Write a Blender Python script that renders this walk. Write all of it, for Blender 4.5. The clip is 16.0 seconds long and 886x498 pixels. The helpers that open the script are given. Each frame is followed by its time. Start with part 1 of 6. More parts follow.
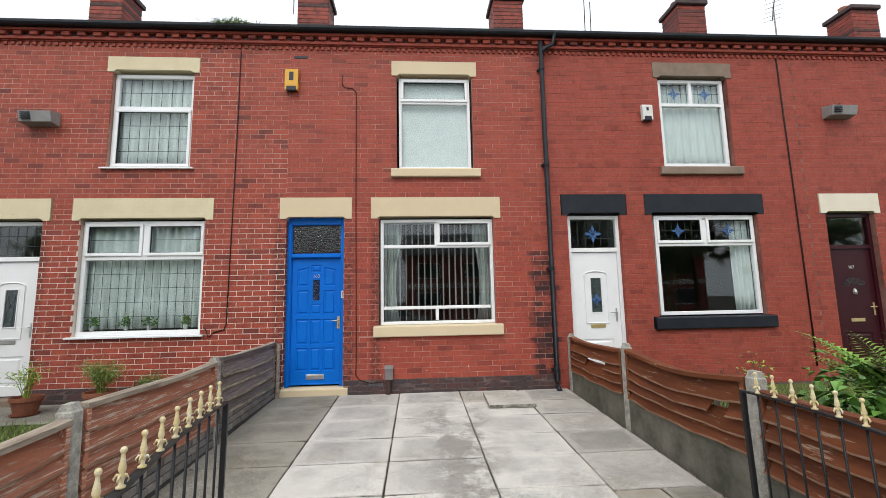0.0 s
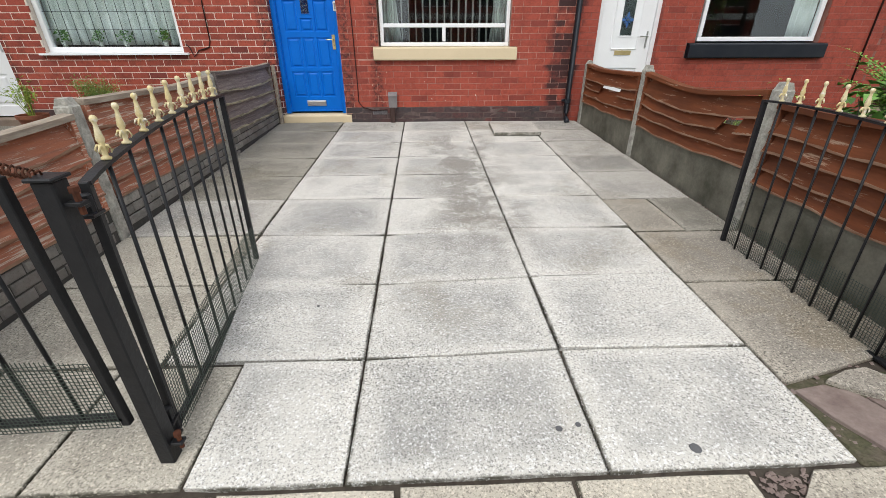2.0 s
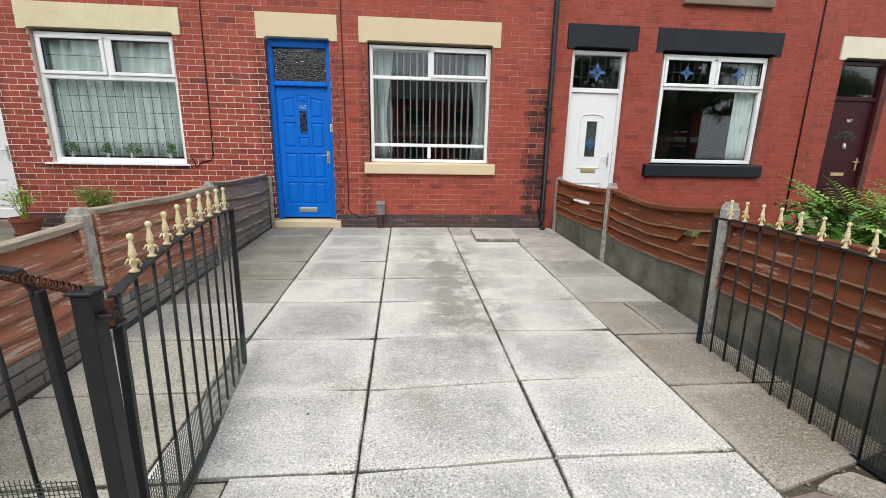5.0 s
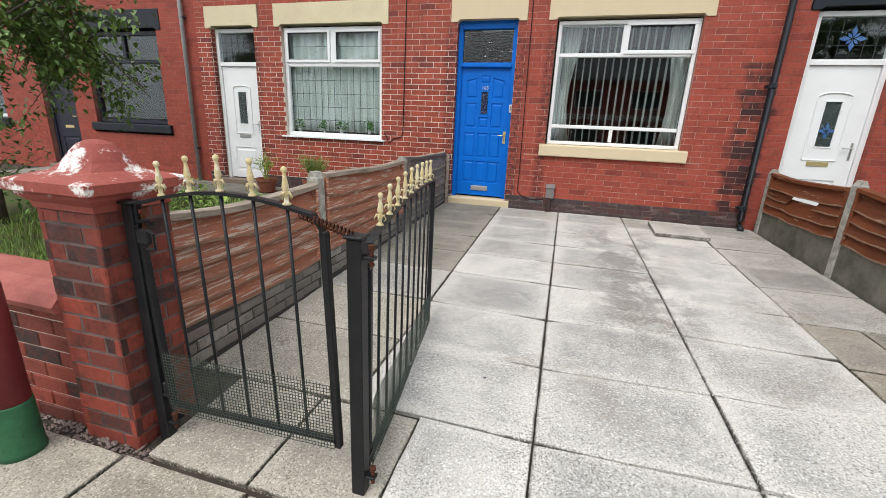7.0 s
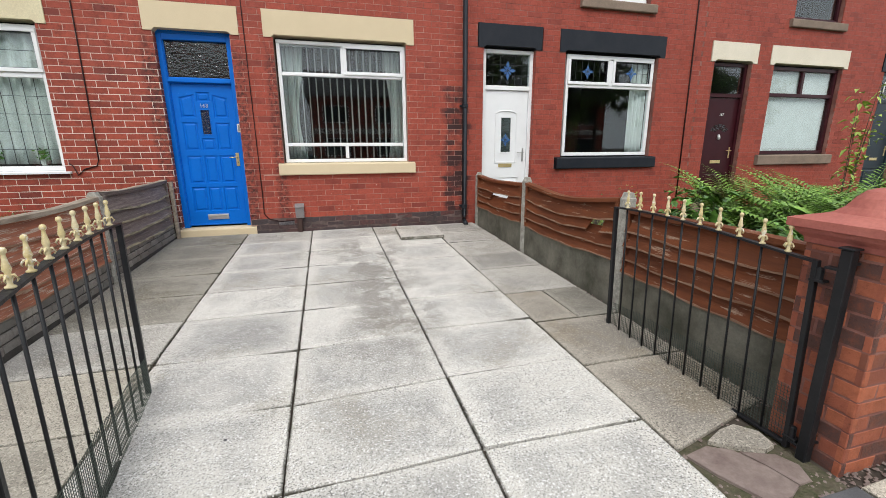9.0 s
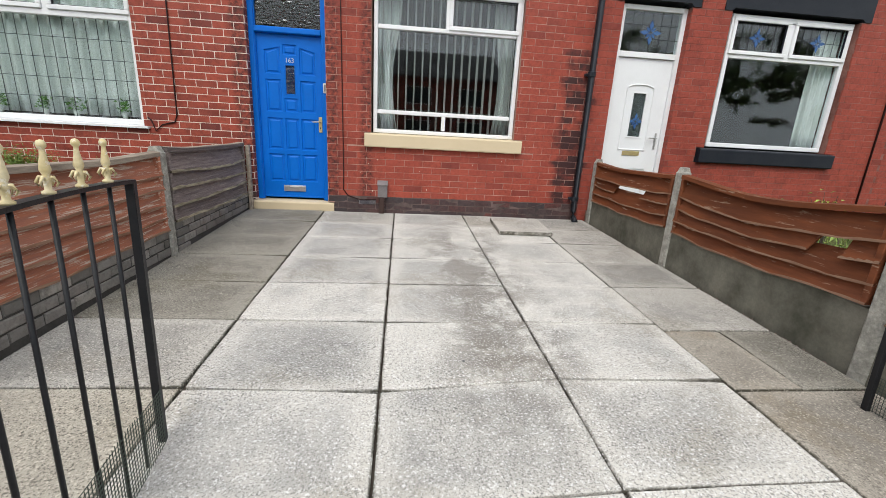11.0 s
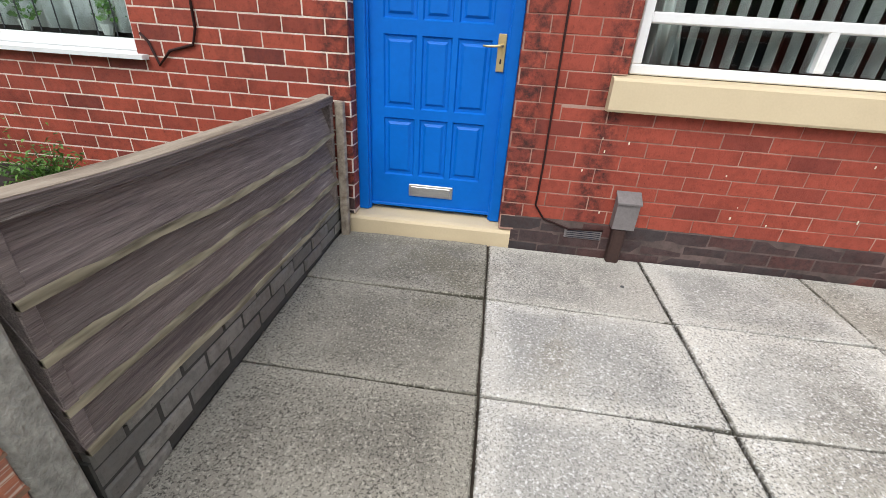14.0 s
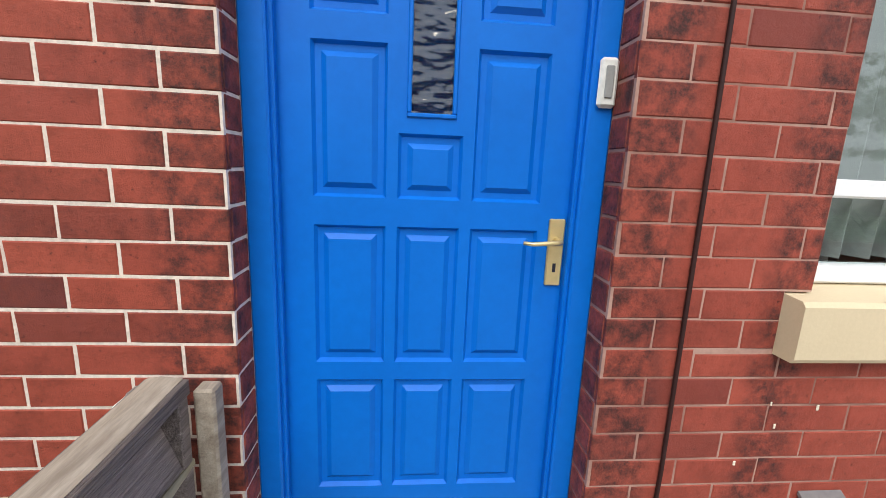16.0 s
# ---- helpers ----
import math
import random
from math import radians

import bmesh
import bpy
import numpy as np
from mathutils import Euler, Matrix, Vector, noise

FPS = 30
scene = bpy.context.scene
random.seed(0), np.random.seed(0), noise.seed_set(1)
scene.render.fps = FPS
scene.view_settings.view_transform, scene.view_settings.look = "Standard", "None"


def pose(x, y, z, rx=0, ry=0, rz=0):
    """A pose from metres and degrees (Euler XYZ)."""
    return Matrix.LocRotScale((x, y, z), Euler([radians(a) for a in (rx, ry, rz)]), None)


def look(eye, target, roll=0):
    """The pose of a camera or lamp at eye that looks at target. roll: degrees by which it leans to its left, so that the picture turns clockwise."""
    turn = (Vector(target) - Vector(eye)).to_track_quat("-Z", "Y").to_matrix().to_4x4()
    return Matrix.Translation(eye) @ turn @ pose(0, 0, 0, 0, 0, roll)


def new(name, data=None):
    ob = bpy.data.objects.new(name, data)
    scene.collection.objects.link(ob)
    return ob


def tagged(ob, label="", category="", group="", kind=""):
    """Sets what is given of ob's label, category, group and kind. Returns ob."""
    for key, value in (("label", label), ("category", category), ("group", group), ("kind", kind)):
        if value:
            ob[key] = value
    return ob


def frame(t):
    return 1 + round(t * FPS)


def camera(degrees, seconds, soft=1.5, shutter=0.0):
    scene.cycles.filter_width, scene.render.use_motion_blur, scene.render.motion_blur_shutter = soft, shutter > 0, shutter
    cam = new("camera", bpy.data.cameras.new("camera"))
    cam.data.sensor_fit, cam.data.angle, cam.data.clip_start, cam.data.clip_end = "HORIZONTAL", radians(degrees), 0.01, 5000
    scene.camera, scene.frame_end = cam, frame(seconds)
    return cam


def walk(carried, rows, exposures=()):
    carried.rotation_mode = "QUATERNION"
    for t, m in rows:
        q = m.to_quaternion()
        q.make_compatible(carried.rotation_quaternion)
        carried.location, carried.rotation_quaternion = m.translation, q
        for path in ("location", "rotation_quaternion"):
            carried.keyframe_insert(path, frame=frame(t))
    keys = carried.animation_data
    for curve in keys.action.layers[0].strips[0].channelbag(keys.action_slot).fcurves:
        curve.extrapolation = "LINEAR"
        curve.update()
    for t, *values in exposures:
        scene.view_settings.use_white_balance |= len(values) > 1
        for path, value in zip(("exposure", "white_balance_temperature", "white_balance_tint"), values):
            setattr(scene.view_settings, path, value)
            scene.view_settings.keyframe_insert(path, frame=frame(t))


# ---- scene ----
cam = camera(93.8, 16.0, soft=0.85)
PATH = [
    (0, (0.046, -0.102, 1.409), (0.172, 1.879, 1.652), -1.1),
    (0.5, (0.04, -0.097, 1.395), (0.158, 1.889, 1.6), -1.2),
    (1, (0.043, -0.083, 1.388), (0.161, 1.906, 1.559), -1.3),
    (1.5, (0.047, -0.065, 1.349), (0.146, 1.931, 1.271), -1.3),
    (2, (0.054, -0.025, 1.122), (0.132, 1.757, 0.217), -0.1),
    (2.5, (0.012, -0.069, 1.134), (0.234, 1.693, 0.215), 0.5),
    (3, (-0.022, -0.112, 1.178), (0.221, 1.755, 0.503), 0.1),
    (3.5, (-0.029, -0.135, 1.261), (0.182, 1.825, 0.918), -0.1),
    (3.7, (-0.021, -0.146, 1.264), (0.178, 1.833, 1.054), -0.1),
    (6, (-0.055, -0.12, 1.158), (0.096, 1.775, 0.538), 2.5),
    (6.5, (-0.136, -0.135, 1.174), (-0.298, 1.777, 0.609), 2.4),
    (7, (-0.26, -0.183, 1.166), (-0.769, 1.67, 0.613), 2.5),
    (7.5, (-0.194, -0.125, 1.16), (-0.323, 1.794, 0.613), 2.8),
    (8, (0.069, -0.102, 1.182), (0.7, 1.712, 0.624), 1.7),
    (8.5, (0.127, -0.111, 1.176), (0.93, 1.623, 0.587), 0.3),
    (9, (0.033, -0.124, 1.228), (0.548, 1.75, 0.755), -0.3),
    (9.2, (-0.007, -0.13, 1.25), (0.402, 1.779, 0.819), -0.2),
    (11.3, (-0.172, 1.328, 1.031), (0.009, 3.233, 0.451), 2.8),
    (11.5, (-0.17, 1.562, 1.03), (-0.047, 3.458, 0.406), 2.2),
    (12, (-0.305, 2.076, 1.062), (-0.407, 3.896, 0.239), 3.2),
    (12.5, (-0.485, 2.646, 1.093), (-0.499, 4.412, 0.154), 3.3),
    (13, (-0.703, 3.201, 1.129), (-0.885, 4.974, 0.222), 3.1),
    (13.5, (-1.036, 3.667, 1.185), (-1.311, 5.431, 0.284), 1.6),
    (14, (-1.227, 4.187, 1.136), (-1.398, 5.962, 0.23), 3.8),
    (14.5, (-1.402, 4.672, 1.175), (-1.48, 6.514, 0.398), 5.5),
    (15, (-1.549, 5.09, 1.167), (-1.477, 6.935, 0.4), 5.2),
    (15.5, (-1.589, 5.426, 1.207), (-1.512, 7.291, 0.488), 3.5),
    (16, (-1.633, 5.612, 1.304), (-1.465, 7.566, 0.915), 2.4),
]
walk(cam, [(t, look(eye, target, roll)) for t, eye, target, roll in PATH], exposures=[(0, 0.54), (1.4, 0.58), (2.2, 0.62), (2.8, 0.68), (9, 0.63), (12.5, 0.6), (14.5, 0.8), (16, 0.86)])

# ---------- light: a bright overcast sky ----------
world = bpy.data.worlds.new("world")
scene.world = world
world.use_nodes = True
wn, wl = world.node_tree.nodes, world.node_tree.links
wn.clear()
w_out, w_bg = wn.new("ShaderNodeOutputWorld"), wn.new("ShaderNodeBackground")
w_sky, w_hsv, w_mix = wn.new("ShaderNodeTexSky"), wn.new("ShaderNodeHueSaturation"), wn.new("ShaderNodeMix")
w_sky.sky_type, w_sky.sun_disc = "NISHITA", False
w_sky.sun_elevation, w_sky.sun_rotation = radians(55), radians(200)
w_sky.dust_density = 4.0
w_hsv.inputs["Saturation"].default_value = 0.25
w_mix.data_type = "RGBA"
w_mix.inputs["Factor"].default_value = 0.75
w_mix.inputs[7].default_value = (7.4, 7.9, 8.4, 1)
wl.new(w_sky.outputs[0], w_hsv.inputs["Color"])
wl.new(w_hsv.outputs[0], w_mix.inputs[6])
wl.new(w_mix.outputs[2], w_bg.inputs["Color"])
w_bg.inputs["Strength"].default_value = 0.125
wl.new(w_bg.outputs[0], w_out.inputs["Surface"])
sun = new("sun", bpy.data.lights.new("sun", "SUN"))
sun.data.energy, sun.data.angle, sun.data.color = 1.2, radians(35), (1.0, 0.96, 0.9)
sun.matrix_world = look((-6, -14, 24), (0, 4, 0))


# ---------- materials ----------
def nodes_of(name):
    m = bpy.data.materials.new(name)
    m.use_nodes = True
    nt = m.node_tree
    return m, nt.nodes, nt.links, nt.nodes["Principled BSDF"]


def ramp(n, l, source, stops):
    r = n.new("ShaderNodeValToRGB")
    while len(r.color_ramp.elements) < len(stops):
        r.color_ramp.elements.new(0.5)
    for e, (p, c) in zip(r.color_ramp.elements, stops):
        e.position, e.color = p, (c, c, c, 1) if isinstance(c, (int, float)) else (*c, 1)
    l.new(source, r.inputs[0])
    return r.outputs[0]


def tex(n, l, scale, detail=4.0, rough=0.55, stretch=(1, 1, 1), kind="noise"):
    g = n.new("ShaderNodeNewGeometry")
    mp = n.new("ShaderNodeMapping")
    mp.inputs["Scale"].default_value = stretch
    l.new(g.outputs["Position"], mp.inputs["Vector"])
    if kind == "voronoi":
        t = n.new("ShaderNodeTexVoronoi")
        t.inputs["Scale"].default_value = scale
        l.new(mp.outputs[0], t.inputs["Vector"])
        return t.outputs["Distance"]
    t = n.new("ShaderNodeTexNoise")
    t.inputs["Scale"].default_value, t.inputs["Detail"].default_value, t.inputs["Roughness"].default_value = scale, detail, rough
    l.new(mp.outputs[0], t.inputs["Vector"])
    return t.outputs["Fac"]


def mixc(n, l, fac, a, b, mode="MIX"):
    m = n.new("ShaderNodeMix")
    m.data_type, m.blend_type = "RGBA", mode
    for sock, v in ((m.inputs[0], fac), (m.inputs[6], a), (m.inputs[7], b)):
        if isinstance(v, tuple):
            sock.default_value = (*v, 1)
        elif isinstance(v, (int, float)):
            sock.default_value = v
        else:
            l.new(v, sock)
    return m.outputs[2]


def maths(n, l, op, a, b=0.0):
    m = n.new("ShaderNodeMath")
    m.operation = op
    m.use_clamp = op in ("MULTIPLY", "ADD", "SUBTRACT")
    for sock, v in zip(m.inputs, (a, b)):
        if isinstance(v, (int, float)):
            sock.default_value = v
        else:
            l.new(v, sock)
    return m.outputs[0]


def bumped(n, l, bsdf, height, strength, distance=0.004):
    b = n.new("ShaderNodeBump")
    b.inputs["Strength"].default_value, b.inputs["Distance"].default_value = strength, distance
    l.new(height, b.inputs["Height"])
    l.new(b.outputs[0], bsdf.inputs["Normal"])


def rand_of(n, l):
    o, g = n.new("ShaderNodeObjectInfo"), n.new("ShaderNodeNewGeometry")
    a = n.new("ShaderNodeMath")
    a.operation = "ADD"
    l.new(o.outputs["Random"], a.inputs[0])
    l.new(g.outputs["Random Per Island"], a.inputs[1])
    b = n.new("ShaderNodeMath")
    b.operation = "FRACT"
    l.new(a.outputs[0], b.inputs[0])
    return b.outputs[0]


def surface(name, c1, c2, scale=6.0, rough=0.6, bump=0.3, fine=60.0, metal=0.0, wear=None, wear_at=0.62, wear_scale=9.0,
            stretch=(1, 1, 1), vary=0.0, spec=0.25, dist=0.003, speck=0.35):
    """Two tones in broad patches, fine grain in colour and relief, and worn spots of a third tone."""
    m, n, l, p = nodes_of(name)
    col = mixc(n, l, ramp(n, l, tex(n, l, scale, 5, 0.6, stretch), [(0.35, 0.0), (0.68, 1.0)]), c1, c2)
    grain = tex(n, l, fine, 3, 0.6, stretch)
    col = mixc(n, l, speck, col, ramp(n, l, grain, [(0.3, 0.45), (0.7, 1.0)]), "MULTIPLY")
    if wear:
        col = mixc(n, l, ramp(n, l, tex(n, l, wear_scale, 8, 0.7, stretch), [(wear_at, 0.0), (wear_at + 0.06, 1.0)]), col, wear)
    if vary:
        col = mixc(n, l, 1.0, col, ramp(n, l, rand_of(n, l), [(0.0, 1.0 - vary), (1.0, 1.0)]), "MULTIPLY")
    l.new(col, p.inputs["Base Color"])
    p.inputs["Roughness"].default_value, p.inputs["Metallic"].default_value = rough, metal
    p.inputs["Specular IOR Level"].default_value = spec
    if bump:
        bumped(n, l, p, grain, bump, dist)
    return m


def near_line(n, l, axis, at, half, soft):
    """1 within half of at along an axis of the world, fading over soft."""
    g, s = n.new("ShaderNodeNewGeometry"), n.new("ShaderNodeSeparateXYZ")
    l.new(g.outputs["Position"], s.inputs[0])
    d = n.new("ShaderNodeMath")
    d.operation = "SUBTRACT"
    l.new(s.outputs[axis], d.inputs[0])
    d.inputs[1].default_value = at
    a = maths(n, l, "ABSOLUTE", d.outputs[0])
    r = n.new("ShaderNodeMapRange")
    for i, v in ((1, half), (2, half + soft), (3, 1.0), (4, 0.0)):
        r.inputs[i].default_value = v
    l.new(a, r.inputs[0])
    return r.outputs[0]


def brick_material(name, c1, c2, c3, dirt=0.5, damp=None, rough=0.62, soot=(), mottled=False):
    """Fired brick: each brick its own red, sooty blotches, and a black damp stain beside a leaking pipe."""
    m, n, l, p = nodes_of(name)
    r = rand_of(n, l)
    col = ramp(n, l, r, [(0.0, c1), (0.45, c2), (0.8, c1), (1.0, c3)] if not mottled else [(0.0, c1), (0.28, c2), (0.42, c1), (0.6, c2), (0.72, c3), (0.86, c3), (0.95, c1)])
    blot = ramp(n, l, tex(n, l, 6.0, 10, 0.76), [(0.48, 0.0), (0.7, dirt)])
    col = mixc(n, l, blot, col, tuple(c * 0.3 for c in c3))
    pits = ramp(n, l, tex(n, l, 48.0, 6, 0.8), [(0.6, 0.0), (0.7, 0.8)])
    col = mixc(n, l, pits, col, tuple(c * 0.22 for c in c3))
    edge = ramp(n, l, tex(n, l, 22.0, 7, 0.75), [(0.45, 0.0), (0.66, 0.6)])
    col = mixc(n, l, edge, col, tuple(c * 0.55 for c in c1))
    pale = ramp(n, l, tex(n, l, 1.1, 4, 0.6), [(0.5, 0.0), (0.75, 0.12)])
    col = mixc(n, l, pale, col, (0.4, 0.13, 0.1))
    for at, half in soot:
        k = maths(n, l, "MULTIPLY", maths(n, l, "MULTIPLY", near_line(n, l, 0, at, half, 0.06), near_line(n, l, 2, 1.3, 1.1, 0.4)), ramp(n, l, tex(n, l, 17.0, 9, 0.78), [(0.4, 0.0), (0.62, 0.9)]))
        col = mixc(n, l, k, col, (0.03, 0.016, 0.016))
    if damp:
        x, z = damp
        k = maths(n, l, "MULTIPLY", near_line(n, l, 0, x - 0.12, 0.12, 0.42), near_line(n, l, 2, z, 1.15, 0.6))
        wet = mixc(n, l, 0.45, ramp(n, l, tex(n, l, 5.0, 7, 0.7), [(0.3, 0.0), (0.75, 1.0)]), r)
        k = maths(n, l, "ADD", maths(n, l, "MULTIPLY", k, 0.62), maths(n, l, "MULTIPLY", wet, 0.5))
        k = ramp(n, l, k, [(0.7, 0.0), (0.9, 0.88)])
        col = mixc(n, l, k, col, (0.02, 0.016, 0.018))
    l.new(col, p.inputs["Base Color"])
    p.inputs["Roughness"].default_value = rough
    p.inputs["Specular IOR Level"].default_value = 0.25
    bumped(n, l, p, tex(n, l, 60.0, 8, 0.78), 0.75, 0.006)
    return m


def pointing_material(name, fresh, old, top):
    """Mortar raked out and pointed afresh up to about a man's reach, old and sooty above."""
    m, n, l, p = nodes_of(name)
    k = maths(n, l, "ADD", near_line(n, l, 2, top - 1.5, 2.2, 1.0), 0.0)
    k = maths(n, l, "MULTIPLY", k, ramp(n, l, tex(n, l, 1.6, 5, 0.65), [(0.28, 0.35), (0.5, 1.0)]))
    k = maths(n, l, "ADD", k, ramp(n, l, tex(n, l, 0.8, 4, 0.6), [(0.52, 0.0), (0.7, 0.45)]))
    col = mixc(n, l, k, old, fresh)
    grain = tex(n, l, 55, 4, 0.65)
    col = mixc(n, l, 0.5, col, ramp(n, l, grain, [(0.3, 0.5), (0.62, 1.0)]), "MULTIPLY")
    l.new(col, p.inputs["Base Color"])
    p.inputs["Roughness"].default_value = 0.9
    p.inputs["Specular IOR Level"].default_value = 0.2
    bumped(n, l, p, grain, 0.5, 0.004)
    return m


def slab_material(name, light, dark, stain, vary=0.18):
    """Exposed-aggregate concrete flags: grit, grey blotches of algae, paler scrubbed parts."""
    m, n, l, p = nodes_of(name)
    own = rand_of(n, l)
    co, sp = n.new("ShaderNodeTexCoord"), n.new("ShaderNodeSeparateXYZ")
    l.new(co.outputs["Generated"], sp.inputs[0])
    e = [None, None]
    for i in (0, 1):
        d = n.new("ShaderNodeMath")
        d.operation = "SUBTRACT"
        l.new(sp.outputs[i], d.inputs[0])
        d.inputs[1].default_value = 0.5
        e[i] = maths(n, l, "ABSOLUTE", d.outputs[0])
    rim = maths(n, l, "MAXIMUM", e[0], e[1])
    # the middle of a flag stays damp and grey, its edges dry and bleach
    ragged = maths(n, l, "ADD", rim, maths(n, l, "MULTIPLY", tex(n, l, 3.4, 7, 0.68), 0.3))
    dry = ramp(n, l, ragged, [(0.5, 0.0), (0.59, 1.0)])
    blot = ramp(n, l, tex(n, l, 1.7, 8, 0.68), [(0.4, 0.08), (0.57, 0.68)])
    grey = maths(n, l, "MULTIPLY", maths(n, l, "ADD", blot, maths(n, l, "MULTIPLY", own, 0.35)), ramp(n, l, dry, [(0.0, 1.0), (1.0, 0.25)]))
    col = mixc(n, l, grey, light, dark)
    col = mixc(n, l, ramp(n, l, tex(n, l, 0.9, 8, 0.7), [(0.53, 0.0), (0.6, 0.5)]), col, stain)
    col = mixc(n, l, ramp(n, l, tex(n, l, 2.3, 7, 0.7, (1, 1.3, 1)), [(0.58, 0.0), (0.66, 0.32)]), col, tuple(min(0.8, c * 1.2) for c in light))
    moss = maths(n, l, "MULTIPLY", ramp(n, l, rim, [(0.486, 0.0), (0.496, 1.0)]), ramp(n, l, tex(n, l, 9.0, 7, 0.7), [(0.36, 0.25), (0.54, 0.95)]))
    col = mixc(n, l, moss, col, (0.075, 0.07, 0.05))
    spots = ramp(n, l, tex(n, l, 5.2, 9, 0.8), [(0.645, 0.0), (0.7, 0.65)])
    col = mixc(n, l, spots, col, tuple(c * 0.45 for c in dark))
    oil = maths(n, l, "MULTIPLY", near_line(n, l, 0, 0.5, 0.16, 0.4), near_line(n, l, 1, 4.2, 1.2, 0.9))
    oil = maths(n, l, "MULTIPLY", oil, ramp(n, l, tex(n, l, 2.6, 7, 0.7), [(0.44, 0.0), (0.54, 0.8)]))
    col = mixc(n, l, oil, col, (0.2, 0.18, 0.155))
    grit = tex(n, l, 105.0, 3, 0.7)
    worn = ramp(n, l, tex(n, l, 1.3, 5, 0.65), [(0.36, 0.35), (0.6, 1.0)])
    col = mixc(n, l, maths(n, l, "MULTIPLY", worn, ramp(n, l, grit, [(0.4, 0.9), (0.48, 0.0)])), col, tuple(c * 0.33 for c in dark))
    agg = tex(n, l, 70.0, 1, 0.5, kind="voronoi")
    col = mixc(n, l, ramp(n, l, agg, [(0.16, 0.55), (0.3, 0.0)]), col, tuple(c * 0.45 for c in dark))
    col = mixc(n, l, ramp(n, l, tex(n, l, 85.0, 3, 0.65), [(0.55, 0.0), (0.64, 0.65)]), col, tuple(min(0.85, c * 1.5) for c in light))
    col = mixc(n, l, 1.0, col, ramp(n, l, own, [(0.0, 1.0), (1.0, 1.0 - vary)]), "MULTIPLY")
    l.new(col, p.inputs["Base Color"])
    p.inputs["Roughness"].default_value = 0.82
    p.inputs["Specular IOR Level"].default_value = 0.2
    bumped(n, l, p, grit, 0.7, 0.005)
    return m


def glass_material(name, tint=(0.9, 0.95, 0.95), gloss=0.06, wavy=0.0):
    m = bpy.data.materials.new(name)
    m.use_nodes = True
    n, l = m.node_tree.nodes, m.node_tree.links
    n.clear()
    out, mx, tr, gl, fr = (n.new("ShaderNode" + k) for k in ("OutputMaterial", "MixShader", "BsdfTransparent", "BsdfGlossy", "LayerWeight"))
    tr.inputs[0].default_value = (*tint, 1)
    gl.inputs["Roughness"].default_value = 0.01 + wavy * 0.1
    a = maths(n, l, "ADD", maths(n, l, "MULTIPLY", maths(n, l, "POWER", fr.outputs["Facing"], 4.0), 0.55), gloss)
    l.new(a, mx.inputs[0])
    l.new(tr.outputs[0], mx.inputs[1])
    l.new(gl.outputs[0], mx.inputs[2])
    l.new(mx.outputs[0], out.inputs[0])
    if wavy:
        b = n.new("ShaderNodeBump")
        b.inputs["Strength"].default_value, b.inputs["Distance"].default_value = wavy, 0.02
        l.new(tex(n, l, 16.0, 1, 0.4, (1, 1, 2.4)), b.inputs["Height"])
        l.new(b.outputs[0], gl.inputs["Normal"])
    return m


def leaf_material(name, c1, c2):
    m, n, l, p = nodes_of(name)
    col = ramp(n, l, rand_of(n, l), [(0.0, c1), (0.7, c2), (1.0, tuple(min(1, c * 1.5) for c in c2))])
    col = mixc(n, l, 0.3, col, ramp(n, l, tex(n, l, 40, 3), [(0.3, 0.5), (0.7, 1.0)]), "MULTIPLY")
    l.new(col, p.inputs["Base Color"])
    p.inputs["Roughness"].default_value = 0.5
    p.inputs["Transmission Weight"].default_value = 0.0
    p.inputs["Subsurface Weight"].default_value = 0.0
    return m


RED, RED2, RED3 = (0.365, 0.075, 0.048), (0.31, 0.062, 0.041), (0.21, 0.045, 0.034)
M_BRICK = brick_material("red_brick", RED, RED2, RED3, 0.45, damp=(2.22, 0.9), soot=((-2.06, 0.05), (-1.06, 0.07), (-0.62, 0.05)))
M_BRICK_L = brick_material("red_brick_dark_faces", (0.38, 0.078, 0.047), (0.3, 0.06, 0.039), (0.15, 0.036, 0.03), 0.7, soot=((-2.1, 0.08), (-6.6, 0.05), (-5.72, 0.05)))
M_BRICK_R = brick_material("orange_red_brick", (0.34, 0.068, 0.044), (0.3, 0.06, 0.04), (0.23, 0.046, 0.033), 0.5, damp=(2.22, 0.9))
M_BRICK_K = brick_material("sooty_plinth_brick", (0.055, 0.046, 0.048), (0.085, 0.05, 0.048), (0.16, 0.05, 0.04), 0.75)
M_BRICK_G = brick_material("grey_weathered_brick", (0.24, 0.225, 0.205), (0.15, 0.143, 0.13), (0.33, 0.31, 0.275), 0.85, rough=0.85)
M_BRICK_P = brick_material("pier_brick", (0.31, 0.064, 0.042), (0.16, 0.042, 0.032), (0.045, 0.03, 0.028), 0.95, mottled=True)
M_BRICK_Q = brick_material("orange_pier_brick", (0.42, 0.13, 0.068), (0.3, 0.09, 0.055), (0.1, 0.052, 0.045), 0.35, mottled=True)
M_MORTAR = surface("mortar", (0.5, 0.32, 0.26), (0.2, 0.085, 0.065), 2.6, 0.9, 0.3)
M_MORTAR_L = pointing_material("pale_mortar", (0.74, 0.64, 0.56), (0.4, 0.23, 0.185), 1.25)
M_MORTAR_R = surface("red_mortar", (0.32, 0.16, 0.13), (0.15, 0.055, 0.045), 3, 0.9, 0.3)
M_MORTAR_G = surface("grey_mortar", (0.08, 0.075, 0.07), (0.05, 0.05, 0.045), 6, 0.9, 0.4)
M_SLAB = slab_material("light_concrete_flag", (0.635, 0.61, 0.56), (0.37, 0.36, 0.34), (0.33, 0.3, 0.245), 0.12)
